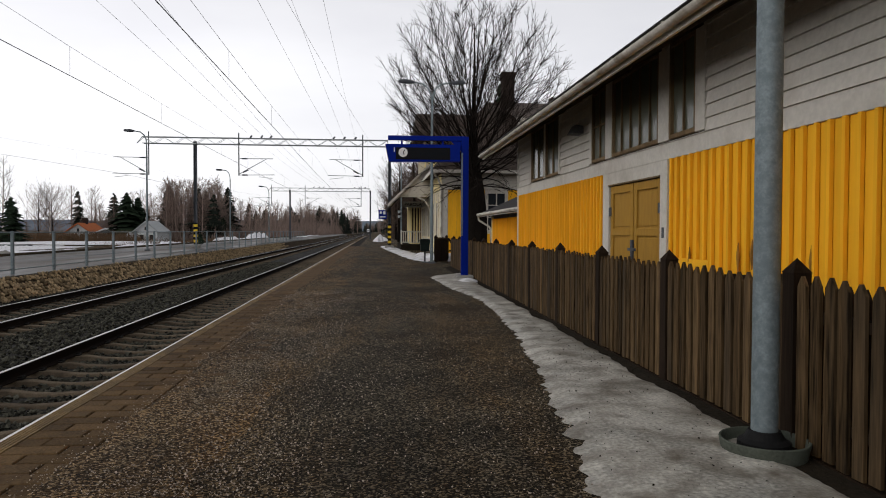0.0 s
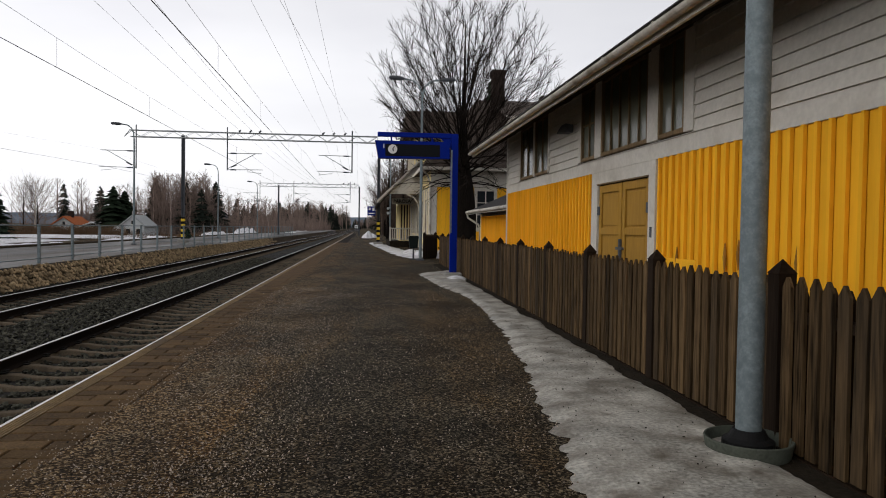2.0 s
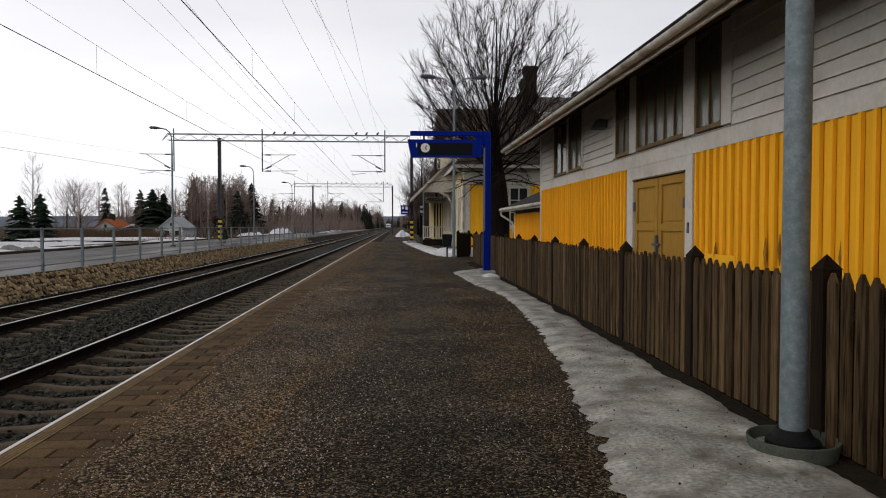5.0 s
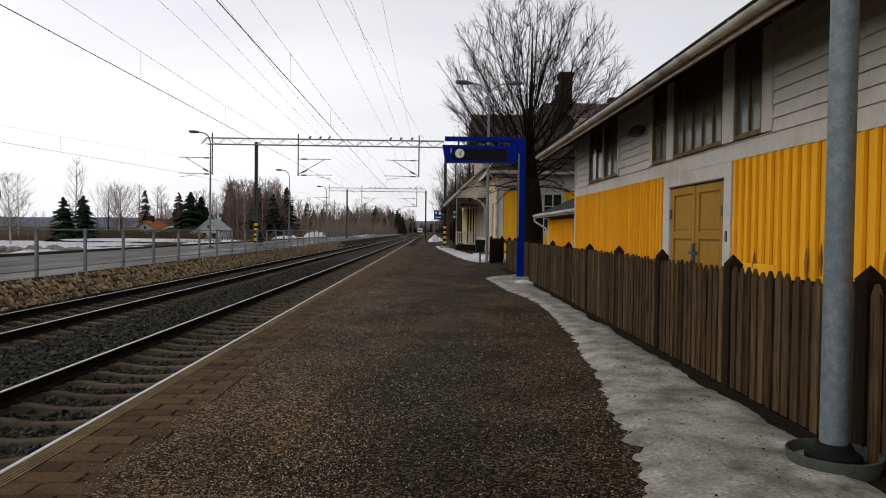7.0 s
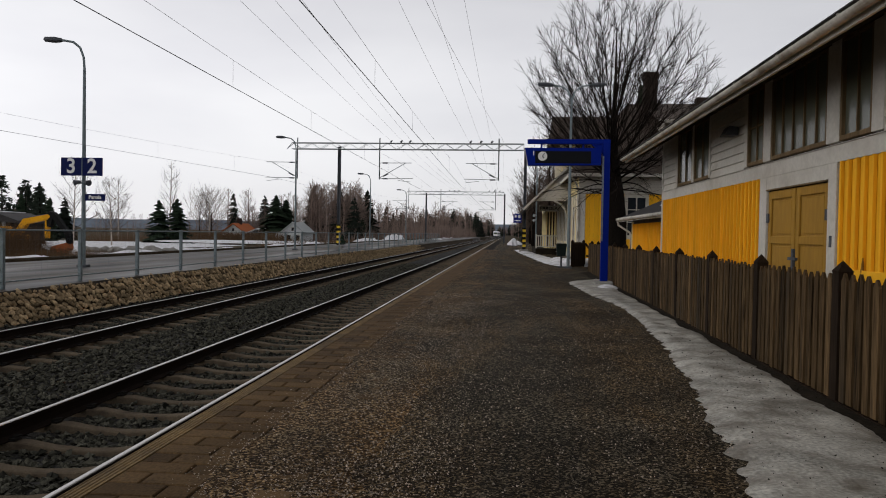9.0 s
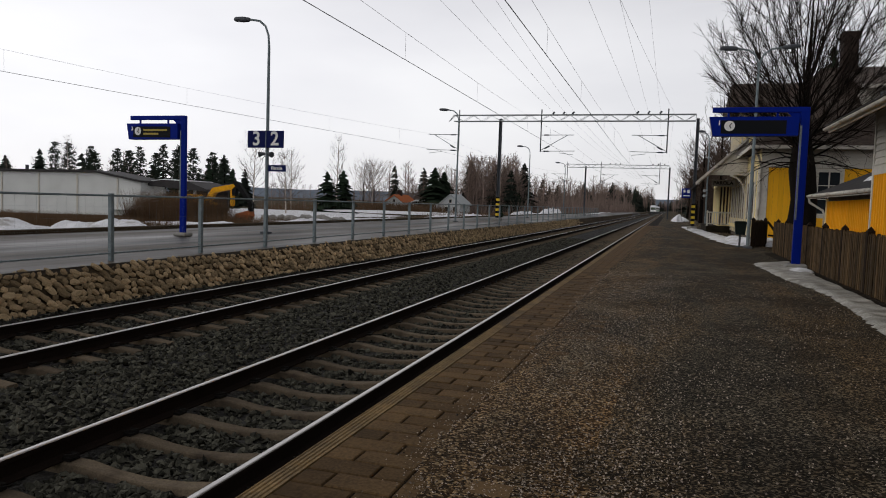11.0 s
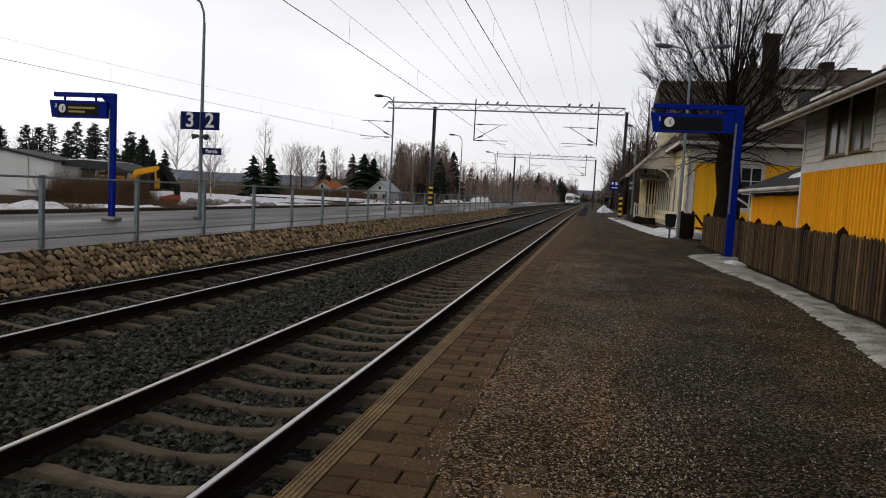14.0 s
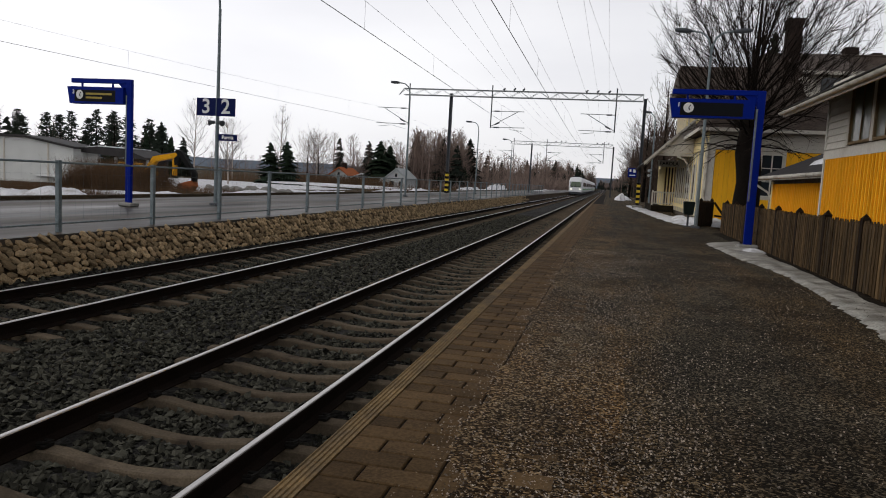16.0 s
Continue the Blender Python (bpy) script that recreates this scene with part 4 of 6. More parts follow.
for s in (-1, 1):
    part("loudspeaker", Geo().tube([(0.06 * s, -0.04, 2.74), (0.14 * s, -0.08, 2.73), (0.26 * s, -0.14, 2.70)], [0.05, 0.06, 0.10], 12), M_DARKSTEEL, sl, "dark grey horn loudspeaker")
nb = part("name_board", Geo().box(0.08, 0.76, -0.06, -0.03, 2.14, 2.36, c=0.004), M_NAVY, sl, "small navy name board")
text("lettering", "Parola", FACE(0.42, -0.064, 2.25), 0.17, M_LETTER, nb)
for x, y, h in ((-10.97, 45, 7.5), (-11.2, 72, 7.35), (-11.15, 98, 7.3)):
    street_lamp(x, y, LEFT, h, (-1,), "tall curved galvanised lamp post beside the road")
street_lamp(5.66, 28.0, PLAT, 7.45, (-1, 1), "double-armed galvanised lamp post on the platform", 1.35)
sl2 = street_lamp(5.55, 59, PLAT, 7.6, (-1,), "galvanised lamp post with loudspeakers on the platform", 0.95)
for z in (2.6, 3.0):
    part("loudspeaker", Geo().tube([(0.0, -0.05, z), (-0.22, -0.25, z - 0.05)], [0.05, 0.12], 10), M_STEEL, sl2)


def display(x, y, z, h, number, lit, label):
    """Blue gallows with a hanging departure display and a clock."""
    t = thing("departure_display", pose(x, y, z), label, "information display", "platform displays")
    part("post", Geo().box(-0.10, 0.10, -0.055, 0.055, 0.1, h, c=0.012), M_BLUE, t)
    part("foot", Geo().box(-0.24, 0.24, -0.2, 0.2, 0.0, 0.11, c=0.03), M_CONCRETE, t, "grey concrete foot")
    part("cover_strip", Geo().box(-0.102, -0.06, -0.062, -0.054, 1.2, h - 0.45), M_GALV, t)
    part("beam", Geo().box(-2.13, 0.06, -0.05, 0.05, h - 0.125, h + 0.004, c=0.01), M_BLUE, t)
    part("brace", Geo().prism([(-0.4, h - 0.125), (-0.1, h - 0.125), (-0.1, h - 0.40)], "y", -0.02, 0.02), M_BLUE, t)
    for k in (-1.75, -0.62):
        part("hanger", Geo().box(k - 0.025, k + 0.025, -0.02, 0.02, h - 0.24, h - 0.12), M_BLUE, t)
    case = part("case", Geo().prism([(-2.20, h - 0.24), (-2.11, h - 0.72), (-0.15, h - 0.70), (-0.15, h - 0.24)], "y", -0.13, 0.13), M_BLUE, t, "blue display case")
    part("end_cap", Geo().prism([(-2.205, h - 0.245), (-2.19, h - 0.245), (-2.10, h - 0.715), (-2.115, h - 0.715)], "y", -0.12, 0.12), M_GUTTER, case)
    part("screen", Geo().box(-1.92, -0.42, -0.136, -0.128, h - 0.66, h - 0.33), M_SCREEN, case, "dark display screen")
    clock = part("clock", Geo().disc((-1.72, -0.137, h - 0.47), 0.125, (0, -1, 0), 0.012, 28), M_LETTER, case, "round white clock")
    for a, l, w in ((radians(35), 0.09, 0.011), (radians(150), 0.065, 0.014)):
        part("clock_hand", Geo().tube([(-1.72, -0.152, h - 0.47), (-1.72 + l * math.sin(a), -0.152, h - 0.47 + l * math.cos(a))], w, 5), M_BLACK, clock)
    text("number", number, FACE(-1.96, -0.137, h - 0.40), 0.16, M_LETTER, case)
    if lit:
        for z, w in ((h - 0.44, 0.95), (h - 0.55, 0.6)):
            part("text_row", Geo().box(-1.50, -1.50 + w, -0.140, -0.137, z - 0.028, z + 0.028), M_AMBER, case, "amber lit text row")
    return t


display(5.80, 18.3, PLAT, 3.95, "1", False, "royal blue departure display with clock standing in the ice")
far_display = display(-11.2, 17.0, LEFT, 3.60, "3", True, "royal blue departure display with lit rows beyond the tracks")


far_display.matrix_basis = pose(-11.2, 17.0, LEFT) @ Matrix.Diagonal((0.9, 1, 1, 1))


# ---- overhead line ----
def lattice(g, x0, x1, y, z0, z1, w, step):
    for yy in (y - w, y + w):
        for z in (z0, z1):
            g.tube([(x0, yy, z), (x1, yy, z)], 0.035, 5)
    n = max(1, int(round((x1 - x0) / step)))
    for i in range(n + 1):
        a, b = x0 + (x1 - x0) * i / n, x0 + (x1 - x0) * min(n, i + 1) / n
        for yy in (y - w, y + w):
            g.tube([(a, yy, z0 if i % 2 else z1), (b, yy, z1 if i % 2 else z0)], 0.02, 4, False)
        g.tube([(a, y - w, z1), (a, y + w, z1)], 0.02, 4, False)


def gantry(y, ends, masts, drops, label, full=True, rise=0.0):
    t = thing("catenary_gantry", pose(0, y, rise), label, "overhead line gantry", "gantries")
    zb = PLAT if y < 90 else 0.1
    g = Geo()
    lattice(g, ends[0], ends[1], 0, 8.40, 8.88, 0.2, 0.75)
    g.tube([(ends[0], -0.2, 8.88), (ends[0] - 0.45, 0, 8.4), (ends[0], 0.2, 8.88)], 0.03, 5)
    part("lattice_beam", g, M_STEEL, t, "grey steel lattice beam")
    for x, base in ((masts[0], LEFT), (masts[1], zb)):
        p = part("mast", Geo().box(x - 0.11, x - 0.07, -0.13, 0.13, base, 8.6).box(x + 0.07, x + 0.11, -0.13, 0.13, base, 8.6).box(x - 0.07, x + 0.07, -0.02, 0.02, base, 8.6), M_DARKSTEEL, t, "dark steel mast")
        if full:
            part("warning_band", Geo().box(x - 0.12, x + 0.12, -0.14, 0.14, base + 0.25, base + 1.85), M_BLACK, p, "black and yellow banded wrap")
            for k in range(4):
                part("yellow_band", Geo().box(x - 0.125, x + 0.125, -0.145, 0.145, base + 0.38 + 0.39 * k, base + 0.57 + 0.39 * k), M_STRIPE, p)
        part("mast_foot", Geo().box(x - 0.35, x + 0.35, -0.35, 0.35, base - 0.3, base + 0.2, c=0.05), M_CONCRETE, p)
    for x, s in zip(drops, (-1, 1, -1)):
        a = part("drop_post", Geo().tube([(x, 0, 9.3), (x, 0, 6.05)], 0.05, 6), M_DARKSTEEL, t)
        e = x + s * 2.5
        g = Geo()
        g.tube([(x, 0, 7.34), (e + s * 0.05, 0, 7.36)], 0.028, 5)
        g.tube([(x, 0, 6.16), (e - s * 0.45, 0, 7.33)], 0.028, 5)
        g.tube([(x, 0, 6.10), (e + s * 0.15, 0, 6.14)], 0.026, 5)
        g.tube([(e - s * 1.0, 0, 6.12), (e - s * 1.0, 0, 5.98), (e, 0, 5.86)], 0.018, 4)
        part("cantilever", g, M_STEEL, a, "hinged steel cantilever")
        for z, u in ((7.34, 0.25), (6.10, 0.25), (6.30, 0.30)):
            part("insulator", Geo().tube([(x + s * u, 0, z), (x + s * (u + 0.4), 0, z + (0.19 if z == 6.30 else 0))], 0.055, 7), M_DARKSTEEL, a)
    for x in (-6.1, -5.3, -4.6, 0.15, 0.95, 1.8):
        part("top_insulator", Geo().tube([(x, 0, 8.88), (x, 0, 9.0), (x + 0.12, 0, 9.12)], [0.05, 0.08, 0.05], 6), M_DARKSTEEL, t)
    return t


gantry(54.0, (-14.0, 4.3), (-10.2, 4.45), (-13.6, -6.98, 2.38), "steel lattice gantry with banded masts carrying the overhead line")
gantry(110.0, (-12.6, 2.5), (-9.7, 2.62), (-12.5, -7.4, 1.2), "farther steel lattice gantry over both tracks", False, -0.42)


def wire(name, pts, r, label, group="overhead wires"):
    return tagged(part(name, Geo().tube(pts, r, 4, False), M_WIRE), label, "wire", group)


def sagging(x0, y0, z0, x1, y1, z1, sag, n=14):
    out = []
    for i in range(n + 1):
        u = i / n
        out.append((x0 + (x1 - x0) * u, y0 + (y1 - y0) * u, z0 + (z1 - z0) * u - 4 * sag * u * (1 - u)))
    return out


SUPPORTS = [-4.0, 54.0, 110.0, 166.0]
for xs_, name in (((-0.60, -1.02, -0.95, -0.8), "near"), ((-4.83, -5.35, -5.15, -5.05), "far"), ((-24.2, -15.6, -14.5, -14.5), "side")):
    for k in range(3):
        y0, y1 = SUPPORTS[k], SUPPORTS[k + 1]
        a, b = xs_[k], xs_[k + 1]
        t = thing("catenary_span", pose(0, 0, 0), "contact wire hung by droppers from a sagging messenger wire", "overhead wire", "overhead wires")
        part("contact_wire", Geo().tube([(a, y0, 6.12), (b, y1, 6.12)], 0.0105, 4, False), M_WIRE, t)
        mess = sagging(a, y0, 7.36, b, y1, 7.36, 0.46, 20)
        part("messenger_wire", Geo().tube(mess, 0.0048, 4, False), M_WIRE, t)
        for i in (5, 8, 11, 15, 18):
            p = mess[i]
            part("dropper", Geo().tube([p, (p[0], p[1], 6.12)], 0.004, 3, False), M_WIRE, t)
# feeders: at the nearer support, and on the gantry's insulators
for x0, x1 in ((-4.25, -6.04), (-3.05, -5.16), (-2.15, -4.45), (-0.36, 0.05), (-0.85, 2.75), (0.74, 0.95), (1.75, 1.80)):
    pts = sagging(x0, -4, 9.05, x1, 54, 9.06, 0.28)
    pts += sagging(x1, 54, 9.06, x1 * 0.85, 110, 8.7, 0.3)[1:]
    pts += sagging(x1 * 0.85, 110, 8.7, x1 * 0.85, 166, 8.7, 0.3)[1:]
    wire("feeder_wire", pts, 0.005, "bare feeder wire running along the top of the gantries")


# ---- fence over the stone bank ----
def mesh_fence():
    t = thing("mesh_fence", pose(-7.1, 0, LEFT), "grey steel mesh fence with square posts along the road", "fence")
    pm = Geo().box(-0.04, 0.04, -0.04, 0.04, -0.3, 1.24, c=0.006).mesh("fence_post")
    pm.materials.append(M_GALV)
    y0, step = 1.7, 2.65
    for k in range(-2, 40):
        ob = new("fence_post", pm)
        ob.matrix_basis = pose(0, y0 + step * k, 0)
        ob.parent = t
    for k in range(-2, 39):
        a, b = y0 + step * k + 0.04, y0 + step * (k + 1) - 0.04
        for z, r in ((1.20, 0.02), (0.13, 0.017)):
            part("fence_rail", Geo().tube([(0, a, z), (0, b, z)], r, 5, False), M_GALV, t)
    g = Geo()
    for k in range(-2, 24):
        a = y0 + step * k
        for i in range(1, 13):
            y = a + step * i / 13
            g.tube([(0, y, 0.13), (0, y, 1.2)], 0.0009, 3, False)
        for z in (0.35, 0.57, 0.79, 1.0):
            g.tube([(0, a, z), (0, a + step, z)], 0.0009, 3, False)
    tagged(part("wire_mesh", g, M_GALV, t), kind="stuff")


mesh_fence()


# ---- station house ----
def boards_south(parent, y, x0, x1, z0, z1, mat, step=0.22):
    """Upright boards on a wall that faces back along the platform."""
    x = x0
    while x < x1 - 0.02:
        b = min(x1, x + step)
        part("board", Geo().box(x + 0.003, b - 0.003, y, y + 0.03, z0, z1), mat, parent)
        x = b


def sash_window(parent, x, y, z0, z1, w):
    win = part("window", Geo().box(x - w / 2 - 0.12, x + w / 2 + 0.12, y - 0.03, y + 0.02, z0 - 0.14, z0).box(x - w / 2 - 0.12, x + w / 2 + 0.12, y - 0.03, y + 0.02, z1, z1 + 0.14)
               .box(x - w / 2 - 0.12, x - w / 2, y - 0.03, y + 0.02, z0, z1).box(x + w / 2, x + w / 2 + 0.12, y - 0.03, y + 0.02, z0, z1), M_WHITE, parent, "white-framed sash window")
    part("pane", Geo().box(x - w / 2, x + w / 2, y - 0.008, y - 0.002, z0, z1), M_DARKGLASS, win)
    part("glazing_bar", Geo().box(x - 0.03, x + 0.03, y - 0.022, y - 0.009, z0, z1), M_WHITE, win)
    for u in (0.35, 0.68):
        z = z0 + (z1 - z0) * u
        part("glazing_bar", Geo().box(x - w / 2, x - 0.031, y - 0.02, y - 0.009, z - 0.02, z + 0.02).box(x + 0.031, x + w / 2, y - 0.02, y - 0.009, z - 0.02, z + 0.02), M_WHITE, win)


def station():
    t = thing("station_house", pose(0, 0, 0), "old yellow wooden station house with dark roofs and a canopy", "station house")
    X0, X1, Y0, Y1 = 6.65, 19.0, 34.0, 50.0
    part("core_wall", Geo().box(X0 + 0.035, X1, Y0 + 0.035, Y1, 0.3, 4.86), M_INSIDE, t)
    part("plinth", Geo().box(X0 - 0.02, X1, Y0 - 0.02, Y0 + 0.034, 0.3, 0.72), M_CONCRETE, t)
    boards_south(t, Y0, X0 + 0.30, 8.82, 0.72, 3.95, M_YELLOW)
    boards_south(t, Y0, 10.0, X1, 0.72, 3.95, M_YELLOW)
    boards_south(t, Y0, 8.82, 10.0, 0.72, 1.75, M_YELLOW)
    sash_window(t, 9.41, Y0 + 0.02, 1.95, 3.78, 0.84)
    part("window_surround", Geo().box(8.82, 10.0, Y0 + 0.02, Y0 + 0.034, 1.75, 3.95), M_WHITE, t)
    part("corner_board", Geo().box(X0 - 0.03, X0 + 0.29, Y0 - 0.03, Y0 + 0.034, 0.72, 3.95, c=0.01), M_WHITE, t)
    for k in range(5):
        z = 3.97 + k * 0.165
        part("frieze_board", Geo().prism([(Y0 - 0.02, z), (Y0 + 0.01, z + 0.16), (Y0 + 0.034, z + 0.16), (Y0 + 0.034, z)], "x", X0 - 0.02, X1), M_WHITE, t)
    boards_y = Y0 + 0.1
    while boards_y < Y1:
        part("board", Geo().box(X0, X0 + 0.03, boards_y, boards_y + 0.29, 0.72, 4.8), M_CREAM, t)
        boards_y += 0.295
    # hipped main roof
    v = [(6.1, 33.3, 4.86), (19.6, 33.3, 4.86), (19.6, 50.6, 4.86), (6.1, 50.6, 4.86), (10.0, 41.5, 9.60), (16.5, 41.5, 9.60)]
    roof = part("roof", Geo().add(v, [(0, 1, 5, 4), (2, 3, 4, 5), (3, 0, 4), (1, 2, 5), (0, 3, 2, 1)]), M_ROOFTILE, t, "steep dark brown tiled roof")
    part("eaves_board", Geo().box(6.08, 19.62, 33.27, 33.3, 4.74, 4.9).box(6.07, 6.1, 33.3, 50.6, 4.74, 4.9), M_WHITE, t)
    part("ridge", Geo().tube([(10.0, 41.5, 9.62), (16.5, 41.5, 9.62)], 0.09, 8), M_ROOFTILE, roof)
    part("chimney", Geo().box(10.72, 11.4, 39.6, 40.4, 8.0, 11.0).box(10.65, 11.47, 39.53, 40.47, 10.85, 11.15), M_CHIMNEY, roof, "tall sooty brick chimney")
    part("chimney", Geo().box(14.6, 15.3, 43.6, 44.3, 8.0, 10.5), M_CHIMNEY, roof)
    part("chimney", Geo().box(16.0, 16.5, 43.6, 44.1, 8.0, 10.2), M_CHIMNEY, roof)
    d = part("dormer", Geo().box(11.2, 13.1, 36.6, 40, 6.5, 7.9), M_WHITE, t, "white boarded dormer")
    # flatter slope gets the lighter brown, painted as lit by the sky
    part("dormer_roof", Geo().prism([(36.15, 7.82), (41.3, 9.58), (41.3, 9.68), (36.15, 7.94)], "x", 10.85, 13.5), M_SHEDROOF, d, "brown shed roof of the dormer, lightened as facing the sky")
    part("dormer_eave", Geo().box(10.83, 13.52, 36.11, 36.148, 7.78, 7.95), M_WHITE, d)
    part("pane", Geo().box(11.75, 12.6, 36.57, 36.598, 6.7, 7.7), M_DARKGLASS, d)
    # taller cross wing behind
    w = part("cross_wing", Geo().box(6.4, 11.0, 43.0, 49.0, 4.8, 7.8), M_CREAM, t, "cream boarded upper wing")
    part("wing_roof", Geo().add([(5.75, 42.3, 7.55), (11.5, 42.3, 7.55), (11.5, 49.7, 7.55), (5.75, 49.7, 7.55), (6.0, 45.2, 9.55), (11.2, 45.2, 9.55), (11.2, 46.6, 9.55), (6.0, 46.6, 9.55)],
                          [(0, 1, 5, 4), (1, 2, 6, 5), (2, 3, 7, 6), (3, 0, 4, 7), (4, 5, 6, 7), (0, 3, 2, 1)]), M_ROOFTILE, w)
    for k in range(9):
        part("batten", Geo().box(6.36, 6.4, 43.0 + 0.7 * k, 43.08 + 0.7 * k, 4.8, 7.6), M_WHITE, w)
    for k in range(6):
        part("batten", Geo().box(6.5 + 0.7 * k, 6.58 + 0.7 * k, 42.96, 43.0, 4.8, 7.6), M_WHITE, w)
    # platform canopy
    c = part("canopy", Geo().prism([(4.10, 3.42), (6.64, 5.95), (6.64, 5.85), (4.17, 3.34)], "y", 39.8, 54.5), M_ROOF, t, "sloping canopy roof over the porch")
    part("canopy_gable", Geo().prism([(4.75, 4.0), (6.62, 4.04), (6.62, 5.82)], "y", 40.0, 40.04), M_WHITE, c)
    part("bargeboard", Geo().prism([(4.07, 3.28), (6.66, 5.84), (6.66, 5.98), (4.05, 3.44)], "y", 39.76, 39.8), M_GUTTER, c)
    part("tie_beam", Geo().box(4.6, 6.64, 40.02, 40.14, 3.86, 4.02), M_GUTTER, c)
    g, g2 = Geo(), Geo()
    g.tube([(6.58, 40.08, 2.9), (6.45, 40.08, 3.35), (6.2, 40.08, 3.68), (5.8, 40.08, 3.86)], 0.06, 6)
    g2.tube([(4.2, 40.08, 3.35), (4.4, 40.08, 3.62), (4.7, 40.08, 3.88)], 0.06, 6)
    part("curved_bracket", g, M_GUTTER, c)
    part("curved_bracket", g2, M_GUTTER, c)
    sb = part("name_board", Geo().box(5.15, 6.45, 45.0, 45.05, 3.42, 3.80), M_WHITE, c, "pale station name board")
    text("lettering", "PAROLA", FACE(5.8, 44.99, 3.61), 0.30, M_BLACK, sb)
    # veranda under the canopy
    v = part("veranda", Geo().box(5.9, 6.6, 50.0, 56.0, 0.55, 1.0).box(5.9, 6.6, 50.0, 56.0, 3.55, 3.9), M_CREAM, t, "cream veranda with upright slats")
    # added backing box: the dimness between the slats is put into its colour
    part("dark_backing", Geo().box(5.98, 6.6, 50.05, 55.9, 1.0, 3.55), M_SOFFIT, v)
    for k in range(4):
        part("slat", Geo().box(5.9 + 0.2 * k, 5.99 + 0.2 * k, 49.95, 50.03, 0.98, 3.58, c=0.01), M_CREAM, v)
    for k in range(16):
        part("slat", Geo().box(5.895, 5.96, 50.1 + 0.37 * k, 50.2 + 0.37 * k, 0.98, 3.58, c=0.01), M_CREAM, v)
    for k in range(13):
        y = 34.6 + 1.15 * k
        part("pilaster", Geo().box(6.58, 6.65, y, y + 0.16, 0.72, 4.0, c=0.01), M_WHITE, t)
        if k % 2 or k > 4:
            win = part("window", Geo().box(6.62, 6.648, y + 0.22, y + 1.08, 1.45, 3.5), M_CREAM, t)
            part("pane", Geo().box(6.608, 6.62, y + 0.29, y + 1.01, 1.55, 3.4), M_DARKGLASS, win)
    part("skirting", Geo().box(6.56, 6.648, 34.1, 49.9, 1.0, 1.2), M_CREAM, t)
    part("deck", Geo().box(5.15, 6.6, 48.6, 56.5, 0.3, 0.95), M_SOIL, t, "dark timber porch deck")
    r = part("railing", Geo().box(5.17, 6.6, 48.62, 48.7, 1.80, 1.88).box(5.17, 6.6, 48.63, 48.69, 1.06, 1.12).box(5.13, 5.23, 48.6, 48.72, 0.95, 1.95), M_WHITE, t, "white porch railing")
    for k in range(9):
        part("baluster", Geo().box(5.30 + 0.14 * k, 5.36 + 0.14 * k, 48.64, 48.68, 1.12, 1.80), M_WHITE, r)
    part("downpipe", Geo().tube([(6.1, 33.22, 4.8), (6.45, 33.7, 4.45), (6.6, 33.93, 4.1), (6.6, 33.93, 0.6)], 0.05, 8), M_GUTTER, t)


station()


def bin_():
    t = thing("litter_bin", pose(5.42, 28.6, PLAT), "small dark litter bin on a post beside the lamp post", "bin")
    part("body", Geo().prism([(-0.17, 0.48), (0.17, 0.48), (0.21, 0.92), (-0.21, 0.92)], "y", -0.16, 0.16), M_BIN, t)
    part("lid", Geo().prism([(-0.23, 0.92), (0.23, 0.92), (0.18, 1.0), (-0.18, 1.0)], "y", -0.18, 0.18), M_BIN, t)
    part("stand", Geo().box(-0.035, 0.035, -0.035, 0.035, 0, 0.5).box(-0.14, 0.14, -0.1, 0.1, 0, 0.03), M_DARKSTEEL, t)


bin_()
t = thing("fence_brace", pose(6.6, 30.4, PLAT), "dark wooden brace leaning by the fence gap", "timber")
part("beam", Geo().tube([(0.0, 0, 1.0), (0.75, 0.2, 0.05)], 0.05, 6), M_POST, t)
part("beam", Geo().tube([(0.05, 0, 0.45), (0.6, 0.2, 0.4)], 0.04, 6), M_POST, t)
t = thing("direction_sign", pose(3.72, 53.7, 0), "small blue pictogram sign by the gantry mast", "sign")
part("board", Geo().box(-0.12, 0.50, -0.03, 0.0, 2.80, 3.50, c=0.01), M_BLUE, t)
part("pictogram", Geo().box(-0.02, 0.12, -0.036, -0.031, 3.2, 3.4).box(0.24, 0.42, -0.036, -0.031, 3.16, 3.4).box(-0.02, 0.42, -0.036, -0.031, 2.93, 3.0), M_LETTER, t)
part("bracket", Geo().box(0.5, 0.75, -0.02, 0.0, 3.0, 3.06).box(0.5, 0.75, -0.02, 0.0, 3.3, 3.36), M_DARKSTEEL, t)


